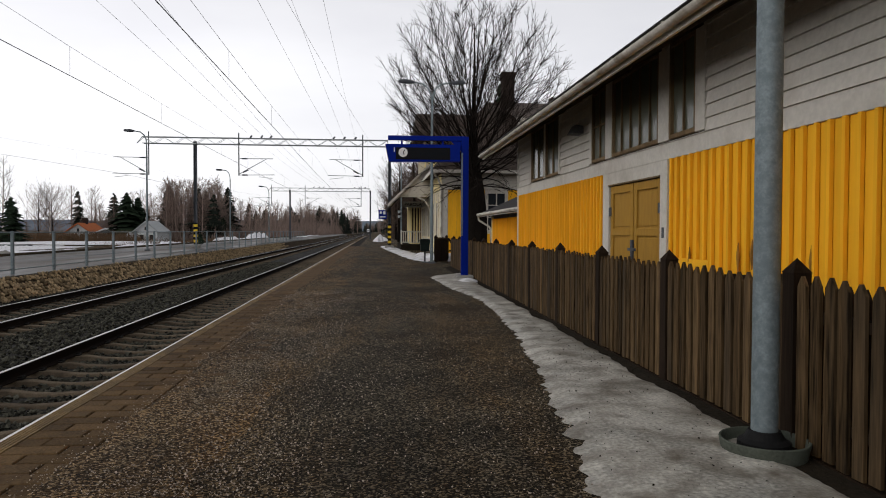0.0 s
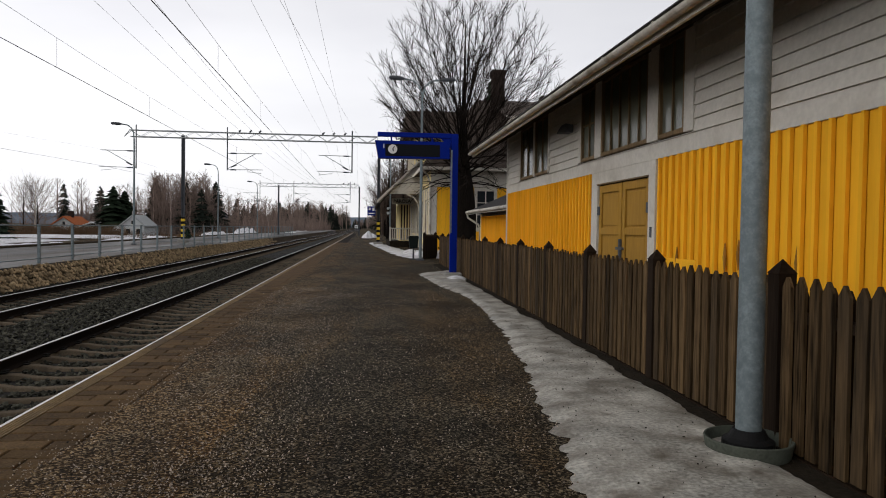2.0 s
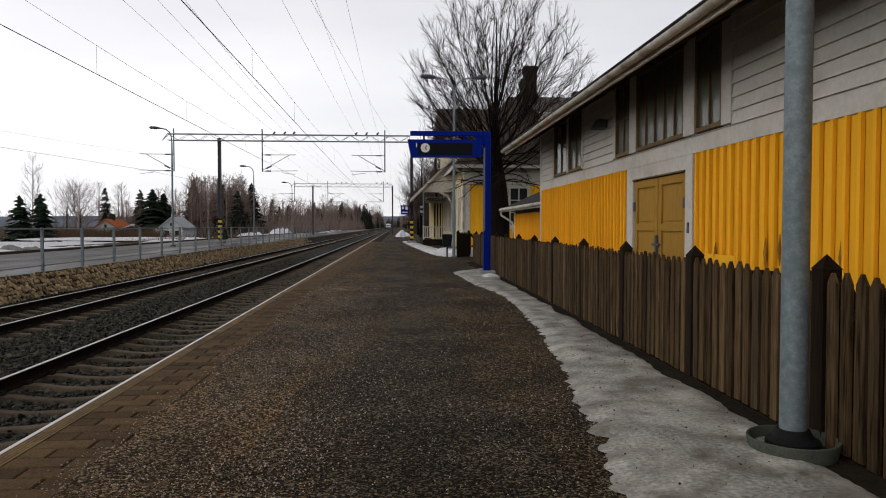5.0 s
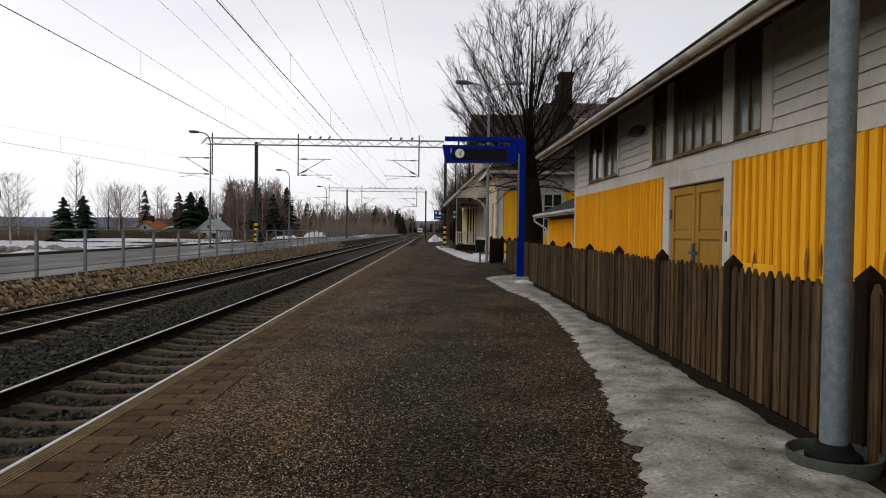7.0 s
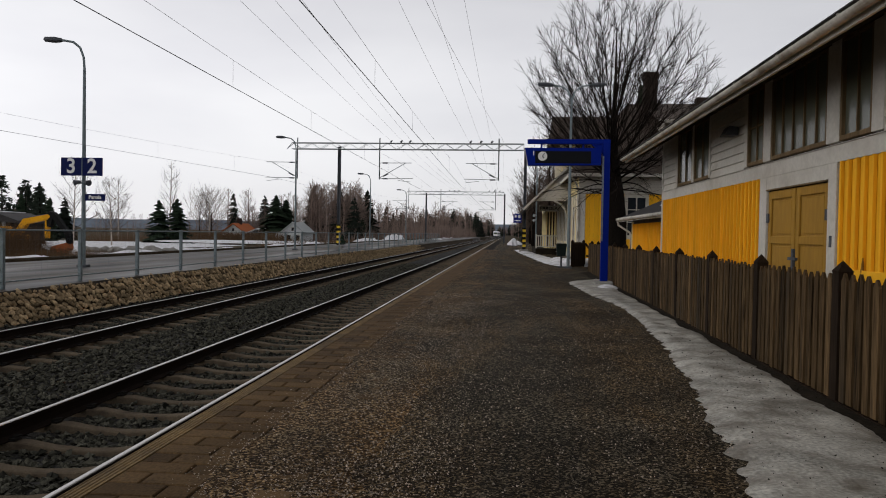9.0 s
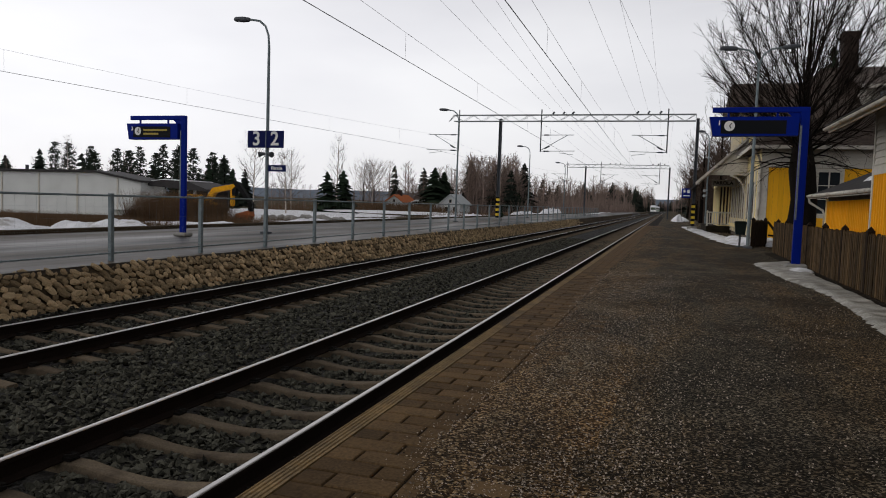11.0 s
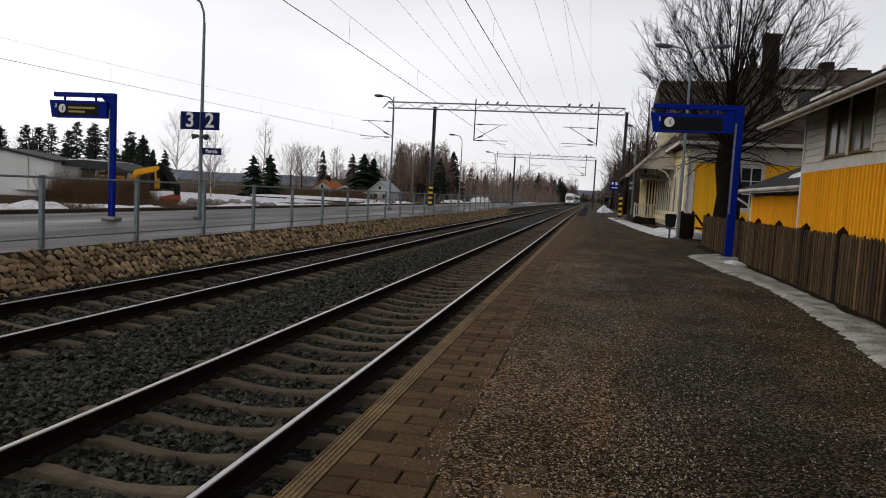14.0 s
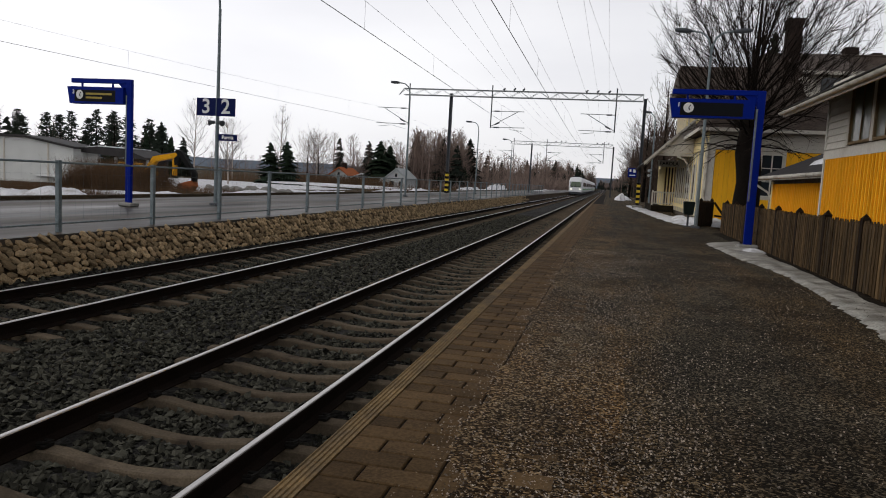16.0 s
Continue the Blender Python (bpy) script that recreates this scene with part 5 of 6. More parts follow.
def mound(name, x, y, z, rx, ry, h, label, seed):
    """A heap with an uneven outline that melts into the ground."""
    n, m, v, f = 28, 8, [(x, y, z + 0.8 * h)], []
    for i in range(1, m + 1):
        u = i / m
        for j in range(n):
            a = 2 * math.pi * j / n
            k = 1 + 0.35 * noise.noise((math.cos(a) * 1.5 + seed, math.sin(a) * 1.5, 0)) + 0.15 * noise.noise((math.cos(a) * 5 + seed, math.sin(a) * 5, 0))
            px, py = x + rx * u * k * math.cos(a), y + ry * u * k * math.sin(a)
            hh = h * (1 - u ** 2.6) * (0.8 + 0.5 * noise.noise((px * 0.9, py * 0.5, seed))) + h * (0.35 * noise.noise((px * 1.6, py * 1.6, seed)) + 0.25 * noise.noise((px * 5, py * 5, seed))) * (1 - u)
            v.append((px, py, z + hh - (0.05 if i == m else 0)))
    for j in range(n):
        f.append((0, 1 + j, 1 + (j + 1) % n))
    for i in range(m - 1):
        for j in range(n):
            a, b = 1 + i * n + j, 1 + i * n + (j + 1) % n
            f.append((a, a + n, b + n, b))
    g = Geo()
    g.v, g.f = v, f
    return tagged(part(name, g, M_SNOW, None, "", True), label, "snow", "snow heaps")


HEAPS = [(3.9, 90, PLAT, 0.75, 4.0, 0.8), (4.4, 95, PLAT, 0.8, 3.0, 0.6), (5.75, 34.0, PLAT, 0.45, 2.4, 0.26), (6.1, 32.6, PLAT, 0.5, 1.4, 0.34), (6.9, 32.0, PLAT, 0.8, 1.0, 0.3),
         (5.75, 17.2, PLAT, 0.28, 0.5, 0.10), (-17.2, 21.2, 0.35, 1.5, 1.2, 0.55), (-19.6, 21.6, 0.3, 1.3, 1.0, 0.38), (-17.0, 27, 0.35, 1.3, 3.5, 0.35), (-17.2, 36, 0.3, 1.2, 5, 0.35),
         (-24.5, 22, 0.2, 2.5, 1.2, 0.4), (-17.3, 48, 0.25, 1.3, 7, 0.4), (-17.6, 64, 0.2, 1.4, 8, 0.45), (-16.4, 121, 0.2, 2.0, 6, 1.5), (-18, 104, 0.2, 1.6, 10, 0.7), (-12, 150, 0.0, 3.0, 14, 0.7), (-13, 190, 0.0, 3.5, 18, 0.7)]
for i, (x, y, z, rx, ry, h) in enumerate(HEAPS):
    mound("snow_heap", x, y, z, rx, ry, h, "grey-white heap of old ploughed snow", i * 7.3)


def snow_bank(y0, y1, x, seed):
    """A low ragged ridge of ploughed snow beside the road."""
    ys = np.arange(y0, y1, 0.35)
    g, m = Geo(), 6
    for j, y in enumerate(ys):
        size = max(0.06, 0.55 + 1.3 * noise.noise((y * 0.16, seed, 0)) + 0.5 * noise.noise((y * 0.7, seed, 4))) * min(1, (y - y0) / 2 + 0.1, (y1 - y) / 2)
        for i in range(m):
            u = i / (m - 1)
            h = 0.30 * size * math.sin(math.pi * u) ** 0.6 * (0.8 + 0.8 * noise.noise((u * 3, y * 1.4, seed)))
            g.v.append((x - (0.4 + 1.1 * size) * u, y, 0.42 + (h if 0 < i < m - 1 else -0.08)))
        if j:
            for i in range(m - 1):
                a = m * j + i
                g.f.append((a - m, a - m + 1, a + 1, a))
    tagged(part("snow_bank", g, M_SNOW, None, "", True), "low ragged bank of old ploughed snow along the road", "snow", "snow heaps")


for y0, y1, seed in ((19.5, 44, 1.0), (45, 74, 2.3), (76, 118, 5.1)):
    snow_bank(y0, y1, -15.0, seed)


def snow_field(x0, x1, y0, y1, z, seed):
    """A thin sheet of lying snow with a ragged rim."""
    n, m, v, f = 40, 5, [], []
    for i in range(m + 1):
        u = i / m
        for j in range(n):
            a = 2 * math.pi * j / n
            k = u * (1 + 0.28 * noise.noise((math.cos(a) * 2.2 + seed, math.sin(a) * 2.2, seed)))
            px, py = (x0 + x1) / 2 + (x1 - x0) / 2 * k * math.cos(a), (y0 + y1) / 2 + (y1 - y0) / 2 * k * math.sin(a)
            v.append((px, py, z + (0.16 * (1 - u ** 3) - 0.06 * (i == m)) + 0.05 * noise.noise((px * 0.3, py * 0.3, 1))))
    for i in range(m):
        for j in range(n):
            a, b = i * n + j, i * n + (j + 1) % n
            f.append((a, a + n, b + n, b))
    g = Geo()
    g.v, g.f = v, f
    tagged(part("snow_field", g, M_SNOW, None, "", True), "broad patch of old snow on the field beyond the road", "snow", "snow fields")


for i, q in enumerate(((-40, -19, 40, 62, 0.15), (-75, -24, 66, 96, -0.2), (-50, -18, 92, 112, 0.1), (-90, -40, 96, 126, -0.7), (-25, -17, 28, 33, 0.2))):
    snow_field(*q, 3.1 * i)


# ---- trees ----
def grow(rnd, start, way, length, radius, depth, out, spread, up=0.25, kink=0.16, kids=(3, 4), shrink=0.66):
    """A branch in short bent pieces, then its side branches."""
    pts, d, p = [Vector(start)], Vector(way).normalized(), Vector(start)
    steps = 4 if depth > 1 else 3
    for i in range(steps):
        d = (d + Vector((rnd.gauss(0, kink), rnd.gauss(0, kink), rnd.gauss(0, kink) + up * 0.12))).normalized()
        p = p + d * length / steps
        pts.append(p.copy())
    out.append((pts, [radius * (1 - 0.42 * i / steps) for i in range(steps + 1)], depth))
    if depth == 0:
        return
    for k in range(rnd.randint(*kids) + (2 if depth <= 2 else 0)):
        u = rnd.uniform(0.3, 1.0) if k else 1.0
        i = min(steps - 1, int(u * steps))
        base = pts[i].lerp(pts[i + 1], u * steps - i if i < steps else 1)
        side = Vector((rnd.gauss(0, 1), rnd.gauss(0, 1), rnd.gauss(0, 0.6))).normalized()
        way2 = (d * (1.0 if k == 0 else 0.75) + side * spread * (0.5 if k == 0 else 1) + Vector((0, 0, up * 0.35))).normalized()
        grow(rnd, base, way2, length * shrink * rnd.uniform(0.8, 1.15), radius * (0.60 if k == 0 else 0.46), depth - 1, out, spread, up, kink, kids, shrink)


def branch_geo(branches, lo, hi, sides):
    g = Geo()
    for pts, radii, depth in branches:
        if lo <= depth <= hi:
            g.tube(pts, [max(r, 0.0042) for r in radii], sides if depth > 1 else 3, False)
    return g


def linden():
    """The old tree by the station: thick trunk, straight limbs fanning into a dense round crown."""
    rnd = random.Random(11)
    t = thing("linden_tree", pose(7.95, 31.0, 0.4), "leafless old linden with a thick dark trunk and dense round crown", "tree")
    trunk = [(0, 0, 0), (-0.03, 0, 1.0), (0.02, 0.03, 2.1), (-0.12, 0.05, 3.3), (-0.16, 0.1, 4.5), (-0.14, 0.1, 6.0), (-0.1, 0.1, 8.5), (-0.1, 0.1, 11.0)]
    part("trunk", Geo().tube(trunk, [0.68, 0.54, 0.49, 0.50, 0.34, 0.15, 0.06, 0.015], 14), M_BARK, t, smooth=True)
    mid, size = Vector((-0.05, 0.05, 8.1)), (4.15, 4.15, 4.15)
    limbs, twigs = Geo(), Geo()

    def bough(g, a, b, r0, r1, bend, sides, steps):
        """A shoot from a to b that sets off flatter or steeper and bends over."""
        pts = []
        side = Vector((rnd.gauss(0, 1), rnd.gauss(0, 1), rnd.gauss(0, 0.5))) * (b - a).length * 0.018
        for i in range(steps + 1):
            u = i / steps
            pts.append(a.lerp(b, u) + (bend + side) * (4 * u * (1 - u)) + Vector((rnd.gauss(0, 1), rnd.gauss(0, 1), rnd.gauss(0, 1))) * 0.005 * (b - a).length * (0 < i < steps))
        g.tube(pts, [r0 + (r1 - r0) * i / steps for i in range(steps + 1)], sides, False)
        return pts

    n = 66
    for k in range(n):
        c = 1 - 1.52 * (k + 0.5) / n                      # from straight up to a little below level
        a = 2.39996 * k + rnd.uniform(-0.15, 0.15)
        q = math.sqrt(max(0, 1 - c * c))
        way = Vector((q * math.cos(a), q * math.sin(a), c))
        end = mid + Vector([way[i] * size[i] * rnd.uniform(0.86, 1.02) for i in range(3)])
        z0 = 3.7 + 2.9 * max(0, (c + 0.5) / 1.5) ** 1.3 + rnd.uniform(-0.3, 0.5)
        start = Vector((-0.14, 0.08, z0)) + 0.1 * Vector((way.x, way.y, 0))
        pts = bough(limbs, start, end, 0.022 + 0.05 * rnd.random() ** 3, 0.0055, Vector((way.x, way.y, 0)) * 0.25 - Vector((0, 0, 0.16 * (1 - c))), 5, 8)
        along = (pts[-1] - pts[0]).length
        for j in range(17):
            u = 0.22 + 0.76 * j / 16 + rnd.uniform(-0.02, 0.02)
            i = min(7, int(u * 8))
            base = pts[i].lerp(pts[i + 1], u * 8 - i)
            d = (pts[i + 1] - pts[i]).normalized()
            out = (d * 0.9 + Vector((rnd.gauss(0, 0.36), rnd.gauss(0, 0.36), rnd.gauss(0, 0.28) + 0.12))).normalized()
            tip = base + out * along * rnd.uniform(0.14, 0.30) * (1.25 - 0.6 * u)
            e = tip - mid
            over = math.sqrt((e.x / size[0]) ** 2 + (e.y / size[1]) ** 2 + (e.z / size[2]) ** 2)
            if over > 1.04:
                tip = mid + e * (1.04 / over)
            sub = bough(limbs, base, tip, 0.013, 0.006, Vector((0, 0, -0.03)), 4, 4)
            for h in range(8):
                w = rnd.uniform(0.25, 1.0)
                i2 = min(3, int(w * 4))
                b2 = sub[i2].lerp(sub[i2 + 1], w * 4 - i2)
                o2 = (out + Vector((rnd.gauss(0, 0.42), rnd.gauss(0, 0.42), rnd.gauss(0, 0.32) + 0.1))).normalized()
                bough(twigs, b2, b2 + o2 * rnd.uniform(0.25, 0.6), 0.0065, 0.004, Vector((0, 0, 0.01)), 3, 2)
    for k in range(18):                                   # thin boughs that droop round the trunk
        a = 2.39996 * k
        start = Vector((-0.12, 0.05, rnd.uniform(3.0, 4.6)))
        end = Vector((math.cos(a), math.sin(a), 0)) * rnd.uniform(2.2, 3.7) + Vector((0, 0, start.z + rnd.uniform(-1.1, 0.3)))
        pts = bough(limbs, start, end, 0.034, 0.006, Vector((0, 0, 0.35)), 5, 8)
        for j in range(16):
            u = rnd.uniform(0.2, 1.0)
            i = min(7, int(u * 8))
            base = pts[i].lerp(pts[i + 1], u * 8 - i)
            o2 = ((pts[i + 1] - pts[i]).normalized() + Vector((rnd.gauss(0, 0.5), rnd.gauss(0, 0.5), rnd.gauss(0, 0.4)))).normalized()
            bough(twigs, base, base + o2 * rnd.uniform(0.3, 0.9), 0.008, 0.004, Vector((0, 0, -0.03)), 3, 3)
    part("branchwork", limbs, M_BARK, t)
    part("crown", twigs, M_TWIG, t, "dense crown of fine bare twigs")


linden()


def bare_mesh(seed, height, width, base, depth=3, up=0.5):
    rnd = random.Random(seed)
    out = []
    top = Vector((rnd.gauss(0, 0.2), rnd.gauss(0, 0.2), height))
    n = 22
    for k in range(n):
        u = 0.2 + 0.78 * k / n
        a = k * 2.4 + rnd.uniform(-0.4, 0.4)
        r = width * (1 - u) ** 0.6 * (0.55 + 0.9 * min(1, u * 1.6))
        grow(rnd, top * u, (math.cos(a), math.sin(a), 0.9), r, base * (1 - u) * 0.35 + 0.012, depth - 1, out, 0.6, up, 0.14, (2, 3), 0.6)
    g1 = Geo().tube([top * (i / 6) for i in range(7)], [base * (1 - 0.85 * i / 6) for i in range(7)], 7)
    return g1, branch_geo(out, 0, 9, 4)


def bare_tree(name, x, y, z, height, width, base, seed, mats, label):
    t = thing(name, pose(x, y, z), label, "tree", "bare trees")
    a, b = bare_mesh(seed, height, width, base)
    part("trunk", a, mats[0], t)
    part("crown", b, mats[1], t)
    return t


def spruce_mesh(seed, height, width):
    rnd = random.Random(seed)
    g = Geo()
    levels = int(height * 3.4)
    for i in range(levels):
        u = i / levels
        z = height * (0.08 + 0.9 * u) + rnd.uniform(-0.15, 0.15)
        r = width * (1 - u) ** 0.75
        n = 11
        for k in range(n):
            a = 2 * math.pi * (k + 0.5 * (i % 2)) / n + rnd.uniform(-0.25, 0.25)
            l = r * rnd.choice((0.55, 0.8, 0.95, 1.05, 1.25)) * rnd.uniform(0.8, 1.1) + 0.12
            z += rnd.uniform(-0.13, 0.13)
            c, s = math.cos(a), math.sin(a)
            w = 0.28 * l + 0.08
            dz = -rnd.uniform(0.15, 0.4) * l
            g.add([(0, 0, z + 0.25), (c * l * 0.55 - s * w, s * l * 0.55 + c * w, z + dz * 0.4), (c * l, s * l, z + dz + 0.12 * rnd.random()), (c * l * 0.55 + s * w, s * l * 0.55 - c * w, z + dz * 0.4), (c * l * 0.5, s * l * 0.5, z + dz * 0.1 - 0.25)],
                  [(0, 1, 2), (0, 2, 3), (1, 4, 2), (4, 3, 2)])
    return g


def spruce(x, y, z, height, width, seed, label="dense dark green spruce beyond the road"):
    t = thing("spruce_tree", pose(x, y, z), label, "tree", "spruces")
    part("trunk", Geo().tube([(0, 0, -0.3), (0, 0, height * 0.97)], [0.03 * height * 0.5, 0.01], 6), M_BARK, t)
    part("needles", spruce_mesh(seed, height, width), M_SPRUCE, t)


def pine(x, y, z, height, seed):
    rnd = random.Random(seed)
    t = thing("pine_tree", pose(x, y, z), "tall dark pine with an open high crown", "tree", "pines")
    part("trunk", Geo().tube([(0, 0, 0), (0.1, 0, height * 0.5), (0, 0, height * 0.95)], [0.2, 0.15, 0.04], 6), M_BARK, t)
    g = Geo()
    for k in range(210):
        u = rnd.uniform(0.25, 1.0)
        a, r = rnd.uniform(0, 6.28), (0.25 + 2.5 * (1 - u) ** 0.6) * rnd.uniform(0.3, 1)
        c = Vector((r * math.cos(a), r * math.sin(a), height * u))
        for j in range(7):
            d = Vector((rnd.gauss(0, 0.28), rnd.gauss(0, 0.28), rnd.gauss(0, 0.14)))
            e = Vector((rnd.gauss(0, 0.14), rnd.gauss(0, 0.14), rnd.gauss(0, 0.1)))
            g.add([c, c + d, c + d + e, c + e], [(0, 1, 2, 3)])
    part("needles", g, M_PINE, t)


spruce(-53.6, 110, -0.6, 7.2, 2.9, 1)
spruce(-50.6, 110, -0.6, 7.5, 2.9, 2)
spruce(-77.5, 110, -1.0, 8.5, 1.9, 3, "dark spruce behind the yard")
spruce(-73.9, 112, -1.0, 8.0, 1.9, 4, "dark spruce behind the yard")
spruce(-44.0, 140, -0.5, 9.6, 5.0, 5, "broad dark spruce at the wood's edge")
spruce(-42.6, 142, -0.5, 8.8, 4.4, 6, "broad dark spruce at the wood's edge")
spruce(-32.0, 165, -0.3, 11.2, 2.2, 7, "tall dark spruce at the wood's edge")
spruce(-30.0, 158, -0.3, 5.5, 2.6, 8, "low dark spruce at the wood's edge")
spruce(-13.5, 69, 0.2, 1.5, 0.6, 9, "tiny spruce by the road")
spruce(15.2, 66, 0.4, 16.0, 2.2, 10, "tall dark spruce behind the station roof")
for k, (x, y, h) in enumerate(((-113, 120, 10), (-109, 122, 11), (-105, 121, 10.5), (-101.5, 120, 11.2), (-98.5, 121, 10.2), (-95.8, 120, 11.6), (-93.2, 121, 10.8), (-91, 119, 11.3), (-88.6, 120, 11), (-85.5, 122, 10.4), (-118, 124, 11.5), (-124, 124, 12), (-130, 126, 12.5), (-82, 121, 9.5))):
    pine(x, y, -1.2, h * 1.1, 40 + k)
BIRCH = (M_BIRCH, M_TWIGPALE)
bare_tree("birch_tree", -54.3, 115, -0.6, 14.0, 2.6, 0.16, 21, BIRCH, "slender leafless birch between two spruces")
bare_tree("birch_tree", -53.8, 130, -0.4, 9.6, 4.0, 0.18, 22, BIRCH, "broad leafless birch on the field")
bare_tree("bare_tree", -56.2, 131, -0.4, 8.4, 4.2, 0.16, 28, (M_BARK, M_WOODS), "broad brown leafless tree beside the birch")
bare_tree("bare_tree", -54.6, 133, -0.4, 8.8, 4.0, 0.16, 29, (M_BARK, M_WOODS), "broad brown leafless tree beside the birch")
bare_tree("birch_tree", -45.9, 75, -0.3, 9.8, 2.6, 0.10, 23, BIRCH, "slender leafless birch behind the road")
bare_tree("birch_tree", -41.3, 75, -0.3, 7.4, 2.4, 0.09, 24, BIRCH, "small leafless birch behind the road")
bare_tree("birch_tree", -72, 130, -0.8, 12.5, 3.0, 0.16, 25, BIRCH, "leafless birch behind the pines")
bare_tree("birch_tree", -118, 118, -1.0, 14.5, 2.8, 0.16, 27, BIRCH, "leafless birch among the pines")
DARK = (M_BARK, M_DARKWOODS)
for k, (x, y, h, w) in enumerate(((7.5, 74, 12.5, 3.6), (10.5, 70, 13, 3.8), (6.2, 84, 10, 3.2), (8.5, 95, 11, 3.6), (12.5, 82, 13, 4), (6.6, 108, 9, 3.2), (9.0, 62, 9.5, 3.0), (5.8, 125, 8, 3.0))):
    bare_tree("bare_tree", x, y, 0.4, h, w, 0.22, 60 + k, DARK, "leafless dark tree behind the station")


def woods(name, mat, spots, kind, label):
    """Far trees joined in one mesh."""
    rnd = random.Random(5)
    variants = []
    for s in range(5):
        if kind == "bare":
            r2, out = random.Random(100 + s), []
            for k in range(22):
                u = 0.15 + 0.83 * k / 22
                a = k * 2.4
                grow(r2, (0, 0, 10 * u), (math.cos(a), math.sin(a), 1.1), 2.5 * (1 - u) ** 0.6 + 0.3, 0.034, 1, out, 0.6, 0.5, 0.14, (3, 4), 0.62)
            g = branch_geo([(p, [max(0.014, r) for r in rr], d) for p, rr, d in out], 0, 9, 3)
            g.tube([(0, 0, -1), (0.1, 0, 5), (0, 0, 10)], [0.15, 0.11, 0.03], 4, False)
        else:
            g = spruce_mesh(200 + s, 10, (2.4, 3.0, 2.7, 3.4, 2.6)[s])
        v = np.array(g.v)
        tris = []
        for f in g.f:
            tris += [(f[0], f[i], f[i + 1]) for i in range(1, len(f) - 1)]
        variants.append((v, np.array(tris)))
    vs, fs, k = [], [], 0
    for x, y, z, h in spots:
        v, f = variants[rnd.randrange(5)]
        a, s = rnd.uniform(0, 6.28), h / 10
        c, d = math.cos(a), math.sin(a)
        w = s * rnd.uniform(0.85, 1.2)
        vs.append(np.stack([(v[:, 0] * c - v[:, 1] * d) * w + x, (v[:, 0] * d + v[:, 1] * c) * w + y, v[:, 2] * s + z], -1))
        fs.append(f + k)
        k += len(v)
    ob = part(name, raw_mesh(name, np.concatenate(vs), np.concatenate(fs)), mat)
    tagged(ob, label, "woods", kind="stuff")


rw = random.Random(9)
bare, spr = [], []
for k in range(300):                 # wood along the left of the line, nearer at its left end
    u = rw.random()
    y = 138 + 330 * u ** 1.5
    x = -46 + 30 * min(1, (y - 138) / 190) + rw.uniform(-16, 1.5) - 0.02 * (y - 138)
    if x < -43 and y < 150:
        continue
    (spr if rw.random() < 0.02 else bare).append((x, y, -0.5, rw.uniform(5.0, 11.5) * (1 + 0.0012 * (y - 138))))
for k in range(150):                 # tapering on towards the far bend
    y = 260 + 620 * rw.random() ** 1.3
    (spr if rw.random() < 0.22 else bare).append((-10 - rw.uniform(0, 22), y, -0.3, rw.uniform(7, 14)))
for k in range(60):                  # right of the line, far off
    y = 150 + 450 * rw.random()
    (spr if rw.random() < 0.5 else bare).append((9 + rw.uniform(0, 24), y, 0.3, rw.uniform(8, 13)))
for k in range(70):                  # distant wood across the line's end
    (spr if rw.random() < 0.55 else bare).append((rw.uniform(-90, -9), rw.uniform(480, 640), 0, rw.uniform(13, 19)))
for k in range(110):
    (spr if rw.random() < 0.35 else bare).append((rw.choice((-1, 1)) * rw.uniform(7, 60) - 2, rw.uniform(650, 980), 0, rw.uniform(8, 19)))
for k in range(46):
    bare.append((rw.uniform(-105, -52), rw.uniform(150, 190), -0.6, rw.uniform(3.5, 6.5)))
for k in range(60):
    (spr if rw.random() < 0.5 else bare).append((rw.uniform(-190, -95), rw.uniform(135, 170), -1.2, rw.uniform(8, 13)))
for k in range(70):                  # tall clump behind the pale house
    (spr if rw.random() < 0.12 else bare).append((rw.uniform(-44, -30), rw.uniform(152, 172), -0.5, rw.uniform(10.0, 14.0)))
for k in range(80):                  # across the far end of the line
    (spr if rw.random() < 0.4 else bare).append((rw.uniform(-9, 14), rw.uniform(905, 1000), -0.3, rw.uniform(7, 14)))
dark = []
for k in range(44):                  # by the line past the station
    dark.append((rw.uniform(6.4, 12), rw.uniform(72, 150), 0.3, rw.uniform(6.5, 10)))
for k in range(46):                  # close behind the station
    dark.append((rw.uniform(7.5, 24), rw.uniform(60, 135), 0.3, rw.uniform(8.5, 13)))
for k in range(90):                  # right of the line as it runs off
    (spr if rw.random() < 0.3 else bare).append((rw.uniform(6.5, 34), rw.uniform(140, 800), 0.2, rw.uniform(8, 15)))
woods("bare_woods", M_WOODS, bare, "bare", "reddish-brown leafless woods along the railway")
woods("dark_woods", M_DARKWOODS, dark, "bare", "dark leafless trees massed beyond the station")
woods("spruce_woods", M_WOODSPRUCE, spr, "spruce", "dark green spruces among the woods")

# distant forest ridges, haze put into their blue-grey colour
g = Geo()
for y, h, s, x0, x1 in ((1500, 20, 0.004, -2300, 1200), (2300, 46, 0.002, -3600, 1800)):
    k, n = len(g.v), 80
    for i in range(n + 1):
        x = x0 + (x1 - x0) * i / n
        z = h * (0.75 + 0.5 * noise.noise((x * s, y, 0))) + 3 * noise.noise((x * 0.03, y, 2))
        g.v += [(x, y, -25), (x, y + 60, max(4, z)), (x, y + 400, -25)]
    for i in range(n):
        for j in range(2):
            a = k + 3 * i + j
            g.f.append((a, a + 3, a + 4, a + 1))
tagged(part("backdrop", g, M_HILL, None, "", True), "forest ridges on the horizon, tinted blue as haze", "hills", kind="structure")


